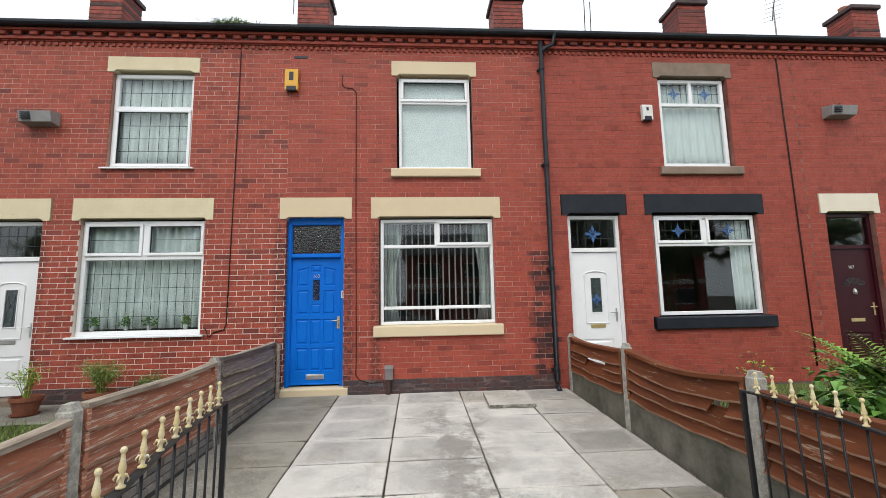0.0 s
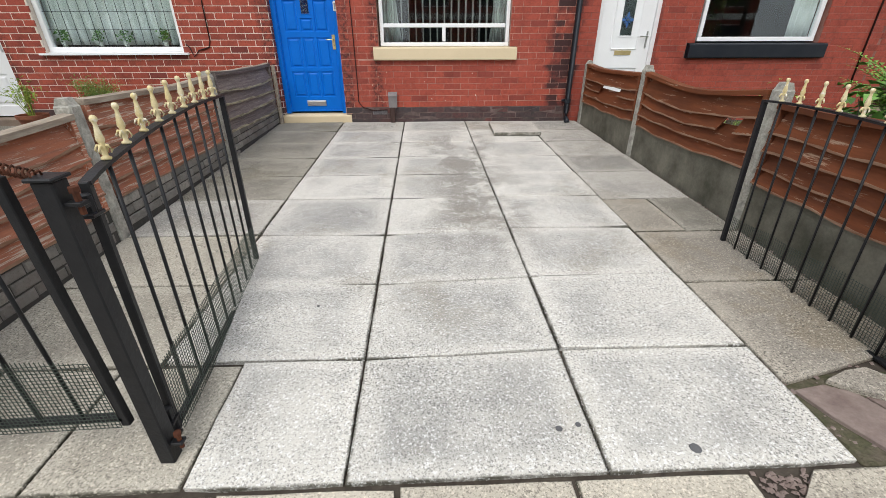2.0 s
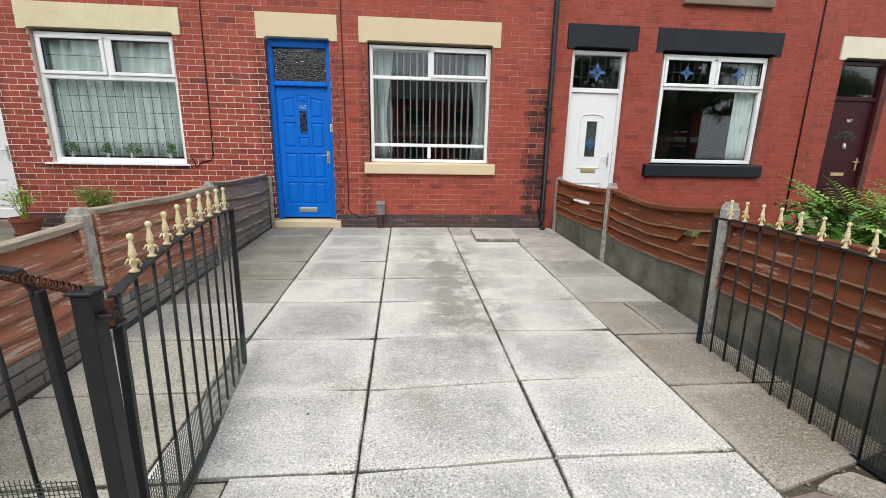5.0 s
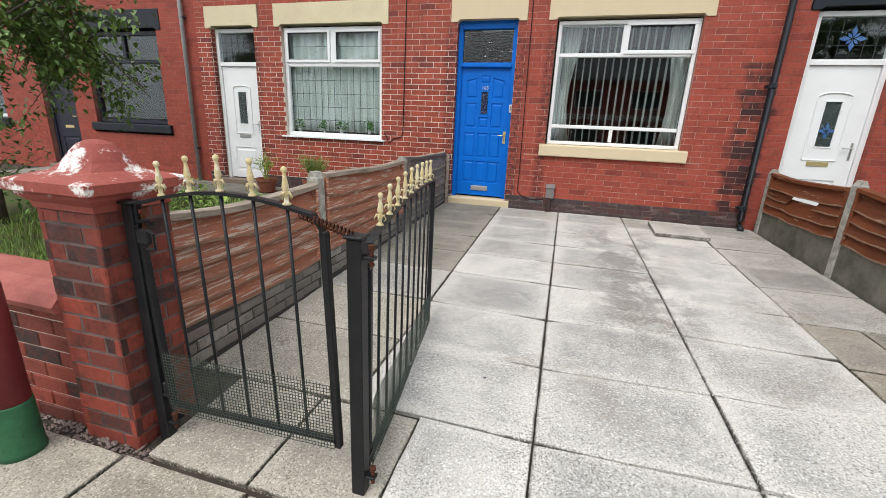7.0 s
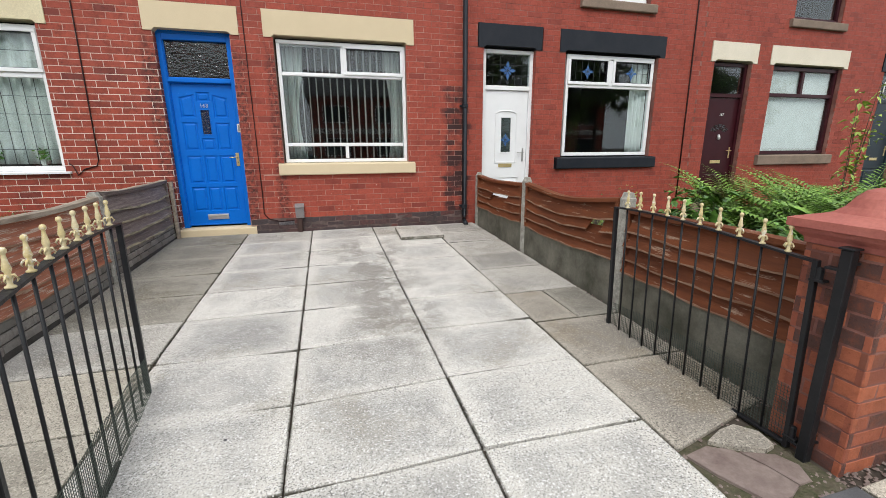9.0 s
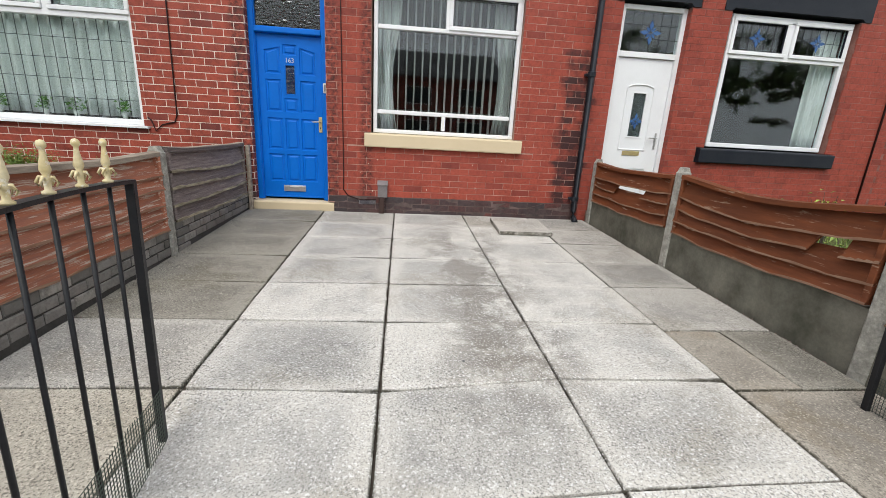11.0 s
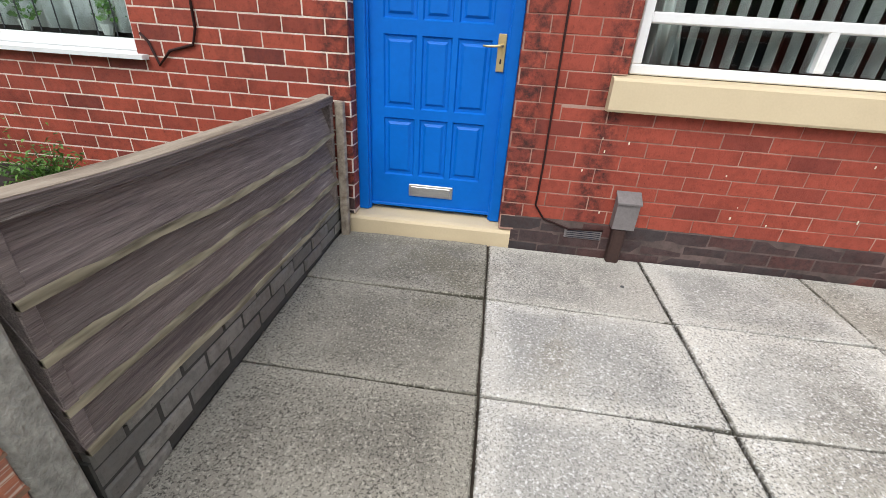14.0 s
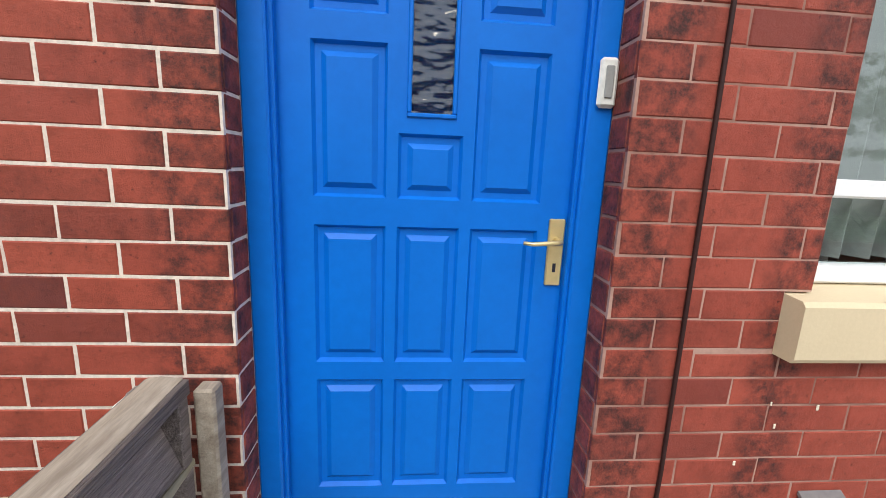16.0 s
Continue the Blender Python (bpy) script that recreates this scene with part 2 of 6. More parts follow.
M_SLAB_M = slab_material("grey_concrete_flag", (0.52, 0.495, 0.45), (0.29, 0.28, 0.26), (0.25, 0.225, 0.18))
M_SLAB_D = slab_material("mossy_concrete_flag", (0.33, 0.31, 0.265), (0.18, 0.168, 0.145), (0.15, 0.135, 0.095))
M_SLAB_R = slab_material("brown_concrete_flag", (0.43, 0.39, 0.33), (0.28, 0.255, 0.22), (0.25, 0.2, 0.13))
M_SLAB_T = slab_material("tan_concrete_flag", (0.53, 0.49, 0.415), (0.37, 0.34, 0.285), (0.34, 0.3, 0.23))
M_PAVE = slab_material("pavement_flag", (0.52, 0.475, 0.395), (0.37, 0.335, 0.28), (0.3, 0.27, 0.21))
M_SOIL = surface("dark_joint_soil", (0.05, 0.04, 0.032), (0.09, 0.075, 0.06), 12, 0.95, 0.8, 90)
M_DIRT = surface("mossy_dirt", (0.13, 0.11, 0.08), (0.07, 0.075, 0.035), 14, 0.95, 1.0, 70, dist=0.012, speck=0.6)
M_TARMAC = surface("tarmac", (0.09, 0.09, 0.095), (0.13, 0.13, 0.135), 4, 0.85, 0.8, 160)
M_STONE = surface("brown_red_stone", (0.17, 0.125, 0.112), (0.27, 0.215, 0.19), 8, 0.8, 0.5, 60)
M_CREAM = surface("cream_masonry_paint", (0.63, 0.52, 0.35), (0.59, 0.485, 0.325), 2.5, 0.6, 0.15, 90, speck=0.08)
M_CREAM_OLD = surface("flaking_cream_paint", (0.7, 0.62, 0.42), (0.64, 0.55, 0.37), 3, 0.7, 0.3, 70, wear=(0.26, 0.2, 0.14), wear_at=0.66, wear_scale=5)
M_CREAM_PALE = surface("pale_cream_paint", (0.78, 0.71, 0.58), (0.72, 0.66, 0.53), 3, 0.6, 0.2)
M_BLACKP = surface("black_masonry_paint", (0.012, 0.015, 0.022), (0.02, 0.023, 0.03), 4, 0.45, 0.25)
M_BUFF = surface("bare_buff_stone", (0.27, 0.2, 0.155), (0.2, 0.155, 0.12), 5, 0.85, 0.4)
M_UPVC = surface("white_upvc", (0.82, 0.83, 0.84), (0.76, 0.77, 0.78), 2, 0.3, 0.02, spec=0.5, speck=0.06)
M_BLUE = surface("blue_gloss_paint", (0.0, 0.142, 0.6), (0.0, 0.128, 0.55), 3, 0.42, 0.08, 35, spec=0.22, speck=0.12)
M_MAROON = surface("maroon_gloss_paint", (0.045, 0.008, 0.012), (0.035, 0.006, 0.01), 3, 0.3, 0.05)
M_SLATE = surface("dark_blue_grey_paint", (0.025, 0.04, 0.05), (0.02, 0.03, 0.04), 3, 0.35, 0.05)
M_TAN = surface("tan_wood_varnish", (0.34, 0.14, 0.05), (0.25, 0.1, 0.04), 5, 0.4, 0.1, stretch=(8, 8, 1))
M_IRON = surface("black_painted_iron", (0.011, 0.012, 0.014), (0.018, 0.018, 0.02), 10, 0.42, 0.35, 70, wear=(0.07, 0.045, 0.035), wear_at=0.68, wear_scale=22)
M_RUST = surface("rusty_steel", (0.12, 0.04, 0.02), (0.07, 0.03, 0.02), 20, 0.8, 0.5, 120, metal=0.3)
M_GOLD = surface("gold_painted_cast_iron", (0.62, 0.5, 0.24), (0.68, 0.6, 0.4), 14, 0.45, 0.25, 90, wear=(0.72, 0.68, 0.58), wear_at=0.56, wear_scale=30)
M_BRASS = surface("brass", (0.82, 0.66, 0.34), (0.7, 0.55, 0.27), 10, 0.36, 0.05, metal=0.75, speck=0.1)
M_CHROME = surface("brushed_aluminium", (0.7, 0.7, 0.69), (0.6, 0.6, 0.6), 8, 0.35, 0.05, metal=0.85, stretch=(1, 1, 12))
M_LEAD = surface("lead_came", (0.05, 0.055, 0.06), (0.035, 0.04, 0.045), 9, 0.5, 0.1)
M_BLUEGLASS = surface("blue_stained_glass", (0.05, 0.12, 0.3), (0.1, 0.2, 0.4), 12, 0.2, 0.0)
M_GLASS = glass_material("window_glass", gloss=0.06)
M_OBSC = glass_material("obscured_glass", (0.5, 0.54, 0.54), 0.08, wavy=0.45)
# room walls coloured nearly black, so indoor shade is part of the colour
M_ROOM = surface("shade_toned_room_wall", (0.12, 0.11, 0.1), (0.09, 0.085, 0.08), 1.5, 0.9, 0.05)
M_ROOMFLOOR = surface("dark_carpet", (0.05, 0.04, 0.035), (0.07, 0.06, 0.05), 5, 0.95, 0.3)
M_NET = surface("white_net_curtain", (0.76, 0.78, 0.75), (0.62, 0.64, 0.61), 4, 0.9, 0.1, stretch=(10, 10, 1))
M_BLIND = surface("white_blind_fabric", (0.8, 0.8, 0.78), (0.72, 0.72, 0.7), 4, 0.75, 0.05)
M_SLAT = surface("grey_white_blind_fabric", (0.5, 0.5, 0.48), (0.44, 0.44, 0.42), 4, 0.75, 0.05)
M_PIPE = surface("black_cast_iron_pipe", (0.016, 0.02, 0.026), (0.025, 0.028, 0.034), 8, 0.45, 0.3)
M_CABLE = surface("dark_cable", (0.03, 0.012, 0.012), (0.04, 0.015, 0.013), 8, 0.6, 0.0)
M_GREYBOX = surface("grey_metal_box", (0.22, 0.2, 0.2), (0.17, 0.155, 0.155), 9, 0.55, 0.1)
M_BROWNPIPE = surface("brown_plastic_pipe", (0.06, 0.035, 0.03), (0.05, 0.03, 0.028), 9, 0.5, 0.1)
M_YELLOW = surface("yellow_alarm_plastic", (0.75, 0.42, 0.06), (0.68, 0.36, 0.05), 6, 0.45, 0.03)
M_WHITEP = surface("white_plastic", (0.74, 0.74, 0.7), (0.66, 0.66, 0.62), 6, 0.4, 0.03)
M_GREYP = surface("grey_plastic", (0.33, 0.33, 0.32), (0.25, 0.25, 0.25), 6, 0.5, 0.05)
M_DARKP = surface("dark_plastic", (0.02, 0.02, 0.035), (0.03, 0.03, 0.04), 6, 0.4, 0.03)
M_FENCE_R = surface("flaking_red_brown_fence_stain", (0.52, 0.19, 0.105), (0.36, 0.16, 0.11), 4, 0.75, 0.9, 30, wear=(0.6, 0.48, 0.39), wear_at=0.53, wear_scale=6, stretch=(10, 0.5, 10), vary=0.3)
M_FENCE_D = surface("weathered_grey_brown_fence", (0.21, 0.168, 0.16), (0.36, 0.3, 0.275), 5, 0.85, 1.0, 20, speck=0.6, wear=(0.52, 0.47, 0.41), wear_at=0.63, wear_scale=5, stretch=(12, 0.4, 12), vary=0.4, dist=0.008)
M_FENCE_O = surface("orange_brown_fence_stain", (0.23, 0.07, 0.026), (0.14, 0.045, 0.02), 3, 0.7, 0.6, 24, wear=(0.4, 0.28, 0.2), wear_at=0.6, wear_scale=4, stretch=(6, 0.7, 6), vary=0.3)
M_TIMBER = surface("bleached_timber", (0.42, 0.36, 0.29), (0.2, 0.155, 0.12), 4, 0.85, 0.6, 30, stretch=(6, 0.8, 6))
M_POST = surface("weathered_concrete_post", (0.5, 0.485, 0.43), (0.27, 0.265, 0.235), 14, 0.9, 0.9, 55, speck=0.6, dist=0.01)
M_GRAVEL_BOARD = surface("mossy_concrete_board", (0.2, 0.19, 0.155), (0.08, 0.08, 0.06), 3, 0.9, 0.7, 60)
M_COPING = surface("flaking_red_coping_paint", (0.34, 0.085, 0.065), (0.26, 0.06, 0.05), 4, 0.65, 0.4, 60, wear=(0.76, 0.74, 0.7), wear_at=0.54, wear_scale=6)
M_COPING_B = surface("salmon_red_coping_paint", (0.42, 0.14, 0.11), (0.32, 0.09, 0.075), 4, 0.65, 0.4, 60)
M_TERRACOTTA = surface("terracotta", (0.3, 0.11, 0.06), (0.22, 0.08, 0.05), 7, 0.8, 0.3)
M_ROOF = surface("slate_roof", (0.08, 0.085, 0.095), (0.11, 0.11, 0.115), 3, 0.7, 0.4)
M_LAWN = surface("lawn_soil", (0.07, 0.1, 0.025), (0.1, 0.09, 0.04), 5, 0.95, 0.8, 50)
M_MESH = surface("grey_green_plastic_netting", (0.05, 0.065, 0.055), (0.08, 0.095, 0.08), 9, 0.7, 0.0)
M_FERN = leaf_material("fern_green", (0.1, 0.2, 0.03), (0.16, 0.29, 0.045))
M_LEAF = leaf_material("shrub_green", (0.04, 0.11, 0.02), (0.09, 0.2, 0.03))
M_LIME = leaf_material("lime_green_leaves", (0.2, 0.3, 0.04), (0.28, 0.38, 0.06))
M_BIRCH = leaf_material("birch_green", (0.06, 0.12, 0.025), (0.12, 0.2, 0.04))
M_GRASS = leaf_material("grass_green", (0.1, 0.19, 0.03), (0.18, 0.27, 0.05))
M_FLOWER = leaf_material("orange_petals", (0.75, 0.2, 0.02), (0.8, 0.3, 0.03))
M_BARK = surface("dark_bark", (0.07, 0.055, 0.045), (0.12, 0.1, 0.085), 12, 0.9, 0.8, 60)
M_BOLL_R = surface("dull_red_bollard_paint", (0.22, 0.04, 0.045), (0.17, 0.03, 0.035), 5, 0.5, 0.2)
M_BOLL_G = surface("dull_green_bollard_paint", (0.04, 0.15, 0.07), (0.03, 0.11, 0.05), 7, 0.5, 0.2, wear=(0.03, 0.035, 0.03), wear_at=0.6)
M_SILVER = surface("silver_car_paint", (0.55, 0.56, 0.57), (0.5, 0.51, 0.52), 2, 0.25, 0.0, metal=0.4)
M_RUBBER = surface("tyre_rubber", (0.02, 0.02, 0.02), (0.03, 0.03, 0.03), 9, 0.8, 0.2)
M_MORTAR_K = surface("sooty_mortar", (0.17, 0.12, 0.11), (0.06, 0.05, 0.048), 5, 0.9, 0.3)
M_LICHEN = surface("bleached_lichened_wood", (0.46, 0.41, 0.29), (0.1, 0.085, 0.06), 5, 0.9, 0.5, 40, stretch=(6, 0.8, 6))
M_EDGE_R = surface("bare_split_board_edge", (0.3, 0.19, 0.13), (0.2, 0.1, 0.06), 5, 0.9, 0.5, 40, stretch=(6, 0.8, 6))


# ---------- mesh helpers ----------
class Geo:
    def __init__(self):
        self.v, self.f = [], []

    def add(self, verts, faces):
        b = len(self.v)
        self.v += [tuple(p) for p in verts]
        self.f += [tuple(i + b for i in q) for q in faces]
        return self

    def box(self, x0, x1, y0, y1, z0, z1, c=0.0):
        """A box; with c its twelve edges are chamfered."""
        if c <= 0:
            p = [(x, y, z) for x in (x0, x1) for y in (y0, y1) for z in (z0, z1)]
            return self.add(p, [(0, 1, 3, 2), (4, 6, 7, 5), (0, 4, 5, 1), (2, 3, 7, 6), (0, 2, 6, 4), (1, 5, 7, 3)])
        lo, hi, verts, idx = (x0, y0, z0), (x1, y1, z1), [], {}
        for sx in (0, 1):
            for sy in (0, 1):
                for sz in (0, 1):
                    s = (sx, sy, sz)
                    for k in range(3):
                        p = [hi[i] - c if s[i] else lo[i] + c for i in range(3)]
                        p[k] = hi[k] if s[k] else lo[k]
                        idx[(s, k)] = len(verts)
                        verts.append(p)
        faces = []
        for k in range(3):
            i, j = [a for a in range(3) if a != k]
            for e in (0, 1):
                loop = []
                for a, b in ((0, 0), (1, 0), (1, 1), (0, 1)):
                    s = [0, 0, 0]
                    s[k], s[i], s[j] = e, a, b
                    loop.append(idx[(tuple(s), k)])
                faces.append(loop if (e == 1) == (k != 1) else loop[::-1])
            for a in (0, 1):
                for b in (0, 1):
                    s0, s1 = [0, 0, 0], [0, 0, 0]
                    s0[i] = s1[i] = a
                    s0[j] = s1[j] = b
                    s1[k] = 1
                    faces.append([idx[(tuple(s0), i)], idx[(tuple(s1), i)], idx[(tuple(s1), j)], idx[(tuple(s0), j)]])
        for s in [(a, b, d) for a in (0, 1) for b in (0, 1) for d in (0, 1)]:
            faces.append([idx[(s, k)] for k in range(3)])
        return self.add(verts, faces)

    def prism(self, poly, axis, a, b):
        """A polygon, given in the two other axes in order, extruded along an axis."""
        def put(p, h):
            return {"x": (h, p[0], p[1]), "y": (p[0], h, p[1]), "z": (p[0], p[1], h)}[axis]
        n = len(poly)
        return self.add([put(p, a) for p in poly] + [put(p, b) for p in poly],
                        [tuple(range(n))[::-1], tuple(range(n, 2 * n))] + [(i, (i + 1) % n, n + (i + 1) % n, n + i) for i in range(n)])

    def lathe(self, prof, at=(0, 0, 0), n=12, square=False):
        """Radius and height pairs turned round the vertical; square gives four sides."""
        n = 4 if square else n
        verts, faces = [], []
        for r, h in prof:
            for i in range(n):
                a = 2 * math.pi * (i + (0.5 if square else 0)) / n
                k = math.sqrt(2) if square else 1
                verts.append((at[0] + k * r * math.cos(a), at[1] + k * r * math.sin(a), at[2] + h))
        for j in range(len(prof) - 1):
            for i in range(n):
                faces.append((j * n + i, j * n + (i + 1) % n, (j + 1) * n + (i + 1) % n, (j + 1) * n + i))
        faces += [tuple(range(n))[::-1], tuple(range((len(prof) - 1) * n, len(prof) * n))]
        return self.add(verts, faces)

    def tube(self, pts, r, n=6, closed=False):
        pts = [Vector(p) for p in pts]
        verts, faces, up = [], [], Vector((0, 0, 1))
        for i, p in enumerate(pts):
            d = (pts[min(i + 1, len(pts) - 1)] - pts[max(i - 1, 0)]).normalized()
            s = d.cross(up if abs(d.z) < 0.95 else Vector((0, 1, 0))).normalized()
            u = s.cross(d)
            rr = r[i] if isinstance(r, (list, tuple)) else r
            for k in range(n):
                a = 2 * math.pi * k / n
                verts.append(p + s * rr * math.cos(a) + u * rr * math.sin(a))
        for i in range(len(pts) - 1):
            for k in range(n):
                faces.append((i * n + k, i * n + (k + 1) % n, (i + 1) * n + (k + 1) % n, (i + 1) * n + k))
        faces += [tuple(range(n))[::-1], tuple(range((len(pts) - 1) * n, len(pts) * n))]
        return self.add(verts, faces)

    def mesh(self, name, fix=True):
        me = bpy.data.meshes.new(name)
        me.from_pydata(self.v, [], self.f)
        if fix:
            b = bmesh.new()
            b.from_mesh(me)
            bmesh.ops.recalc_face_normals(b, faces=b.faces)
            b.to_mesh(me)
            b.free()
        me.update()
        return me


def part(name, geo, material, parent=None, label="", smooth=False, fix=True):
    me = geo.mesh(name, fix) if isinstance(geo, Geo) else geo
    if not me.materials:
        me.materials.append(material)
    if smooth:
        me.polygons.foreach_set("use_smooth", [True] * len(me.polygons))
    ob = new(name, me)
    if parent:
        ob.parent = parent
    return tagged(ob, label) if label else ob


def thing(name, label, category, at=(0, 0, 0), turn=0.0, group="", kind=""):
    ob = new(name)
    ob.matrix_basis = pose(*at, 0, 0, turn)
    ob.empty_display_size = 0.1
    return tagged(ob, label, category, group, kind)


def lettering(name, body, size, m, material, parent):
    cu = bpy.data.curves.new(name, "FONT")
    cu.body, cu.size, cu.extrude, cu.align_x, cu.align_y = body, size, 0.002, "CENTER", "CENTER"
    tmp = new(name, cu)
    me = bpy.data.meshes.new_from_object(tmp.evaluated_get(bpy.context.evaluated_depsgraph_get()))
    bpy.data.objects.remove(tmp)
    me.materials.clear()
    me.materials.append(material)
    ob = new(name, me)
    ob.parent = parent
    ob.matrix_basis = m
    return ob


def cut(rects, hole):
    """Rectangles x0, x1, z0, z1 less a hole."""
    out, (hx0, hx1, hz0, hz1) = [], hole
    for x0, x1, z0, z1 in rects:
        if hx0 >= x1 or hx1 <= x0 or hz0 >= z1 or hz1 <= z0:
            out.append((x0, x1, z0, z1))
            continue
        a, b = max(z0, hz0), min(z1, hz1)
        if hz0 > z0:
            out.append((x0, x1, z0, hz0))
        if hz1 < z1:
            out.append((x0, x1, hz1, z1))
        if hx0 > x0:
            out.append((x0, hx0, a, b))
        if hx1 < x1:
            out.append((hx1, x1, a, b))
    return out


BL, BH = 0.244, 0.0829
BOND = {-1: (-0.044, 0.242, 0.0824, 0.191), 0: (-0.0547, 0.246, 0.0829, 0.188)}


def brick_rects(x0, x1, z0, z1, holes, length=BL, height=BH, joint=0.011, shift=0.0):
    """Stretcher bond between four edges, trimmed at the holes."""
    out, row, z = [], 0, z0
    while z < z1 - 0.01:
        x = x0 - (0.5 * length if row % 2 else 0.0) + shift - length
        while x < x1:
            a, b = (x + joint / 2 if x > x0 else x0), (x + length - joint / 2 if x + length < x1 else x1)
            if b - a > 0.02:
                rects = [(a, b, z + joint / 2, min(z + height, z1) - joint / 2)]
                for h in holes:
                    rects = cut(rects, (h[0] - 0.0005, h[1] + 0.0005, h[2] - 0.002, h[3] + 0.002))
                out += [r for r in rects if r[1] - r[0] > 0.018 and r[3] - r[2] > 0.012]
            x += length
        z += height
        row += 1
    return out


def brick_block(w, h, depth=0.03, c=0.004, worn=None):
    """A brick's outer part, its face at y = 0 towards -y, with worn arrises; worn, a random source, makes it crooked."""
    p = [(-w, depth, -h), (w, depth, -h), (w, depth, h), (-w, depth, h), (-w, c, -h), (w, c, -h), (w, c, h), (-w, c, h),
         (-w + c, 0, -h + c), (w - c, 0, -h + c), (w - c, 0, h - c), (-w + c, 0, h - c)]
    if worn:
        for i in range(4, 8):
            dx, dz, dy = worn.uniform(-0.0025, 0.0012), worn.uniform(-0.0022, 0.0012), worn.uniform(0.0, 0.0025)
            for m, k in ((i, 1.0), (i + 4, 1.6)):
                x, y, z = p[m]
                p[m] = (x + math.copysign(dx * k, x), y + dy * (m > 7), z + math.copysign(dz * k, z))
    q = [(0, 1, 5, 4), (1, 2, 6, 5), (2, 3, 7, 6), (3, 0, 4, 7), (4, 5, 9, 8), (5, 6, 10, 9), (6, 7, 11, 10), (7, 4, 8, 11), (8, 9, 10, 11)]
    return p, q


def wall_grid(x0, x1, y0, y1, z0, z1, holes):
    """A wall with thickness, pierced by the holes, as one closed mesh."""
    xs = sorted({x0, x1, *[v for h in holes for v in h[:2] if x0 < v < x1]})
    zs = sorted({z0, z1, *[v for h in holes for v in h[2:] if z0 < v < z1]})

    def full(i, k):
        if not (0 <= i < len(xs) - 1 and 0 <= k < len(zs) - 1):
            return False
        x, z = (xs[i] + xs[i + 1]) / 2, (zs[k] + zs[k + 1]) / 2
        return not any(h[0] < x < h[1] and h[2] < z < h[3] for h in holes)
    g = Geo()
    for i in range(len(xs) - 1):
        for k in range(len(zs) - 1):
            if not full(i, k):
                continue
            a, b, c, d = xs[i], xs[i + 1], zs[k], zs[k + 1]
            g.add([(a, y0, c), (b, y0, c), (b, y0, d), (a, y0, d)], [(0, 1, 2, 3)])
            g.add([(a, y1, c), (b, y1, c), (b, y1, d), (a, y1, d)], [(3, 2, 1, 0)])
            for di, dk, q in ((-1, 0, [(a, y0, c), (a, y0, d), (a, y1, d), (a, y1, c)]), (1, 0, [(b, y0, c), (b, y1, c), (b, y1, d), (b, y0, d)]),
                              (0, -1, [(a, y0, c), (a, y1, c), (b, y1, c), (b, y0, c)]), (0, 1, [(a, y0, d), (b, y0, d), (b, y1, d), (a, y1, d)])):
                if not full(i + di, k + dk):
                    g.add(q, [(0, 1, 2, 3)])
    return g


WALL_Y, PITCH = 6.58, 4.603


def ground_z(y):
    """The drive falls gently from the house to the street."""
    return -0.015 - 0.038 * (6.58 - y) if y > 0.92 else -0.233


# ---------- ground ----------
g = Geo()
g.add([(-400, -400, -0.42), (400, -400, -0.42), (400, -2.0, -0.42), (-400, -2.0, -0.42)], [(0, 1, 2, 3)])
g.add([(-400, -2.0, -0.255), (400, -2.0, -0.255), (400, 0.93, -0.255), (-400, 0.93, -0.255)], [(0, 1, 2, 3)])
g.add([(-400, 0.93, -0.255), (400, 0.93, -0.255), (400, 6.8, -0.03), (-400, 6.8, -0.03), (400, 400, -0.03), (-400, 400, -0.03)], [(0, 1, 2, 3), (3, 2, 4, 5)])
tagged(part("ground", g, M_SOIL, fix=False), "dark earth under the paving and gardens", "ground", kind="structure")


# ---------- windows ----------
def bar_set(g, x0, x1, z0, z1, w, y0, y1, c=0.006):
    g.box(x0, x1, y0, y1, z0, z0 + w, c).box(x0, x1, y0, y1, z1 - w, z1, c)
    g.box(x0, x0 + w, y0, y1, z0 + w, z1 - w, c).box(x1 - w, x1, y0, y1, z0 + w, z1 - w, c)
    return g


def lintel_geo(x0, x1, z0, z1, y):
    """A stone lintel with its soffit cut back between splayed ends."""
    return Geo().prism([(x0, z0), (x0 + 0.1, z0), (x0 + 0.135, z0 + 0.035), (x1 - 0.135, z0 + 0.035), (x1 - 0.1, z0), (x1, z0), (x1, z1), (x0, z1)], "y", y - 0.012, y + 0.2)


def leaded(g, x0, x1, z0, z1, nx, nz, y):
    for i in range(1, nx):
        x = x0 + (x1 - x0) * i / nx
        g.box(x - 0.003, x + 0.003, y - 0.002, y + 0.002, z0, z1)
    for k in range(1, nz):
        z = z0 + (z1 - z0) * k / nz
        g.box(x0, x1, y - 0.0025, y + 0.0025, z - 0.003, z + 0.003)
    return g


def fleur(g, x, z, s, y):
    """A small stained-glass flower: petals of diamonds round a stem."""
    for a in range(0, 360, 45):
        r = radians(a)
        d, e = Vector((math.sin(r), 0, math.cos(r))), Vector((math.cos(r), 0, -math.sin(r)))
        c = Vector((x, 0, z))
        k = s if a % 90 == 0 else s * 0.62
        pts = [c + d * 0.12 * k, c + d * 0.55 * k + e * 0.2 * k, c + d * k, c + d * 0.55 * k - e * 0.2 * k]
        g.prism([(p.x, p.z) for p in pts], "y", y - 0.002, y + 0.002)
    return g


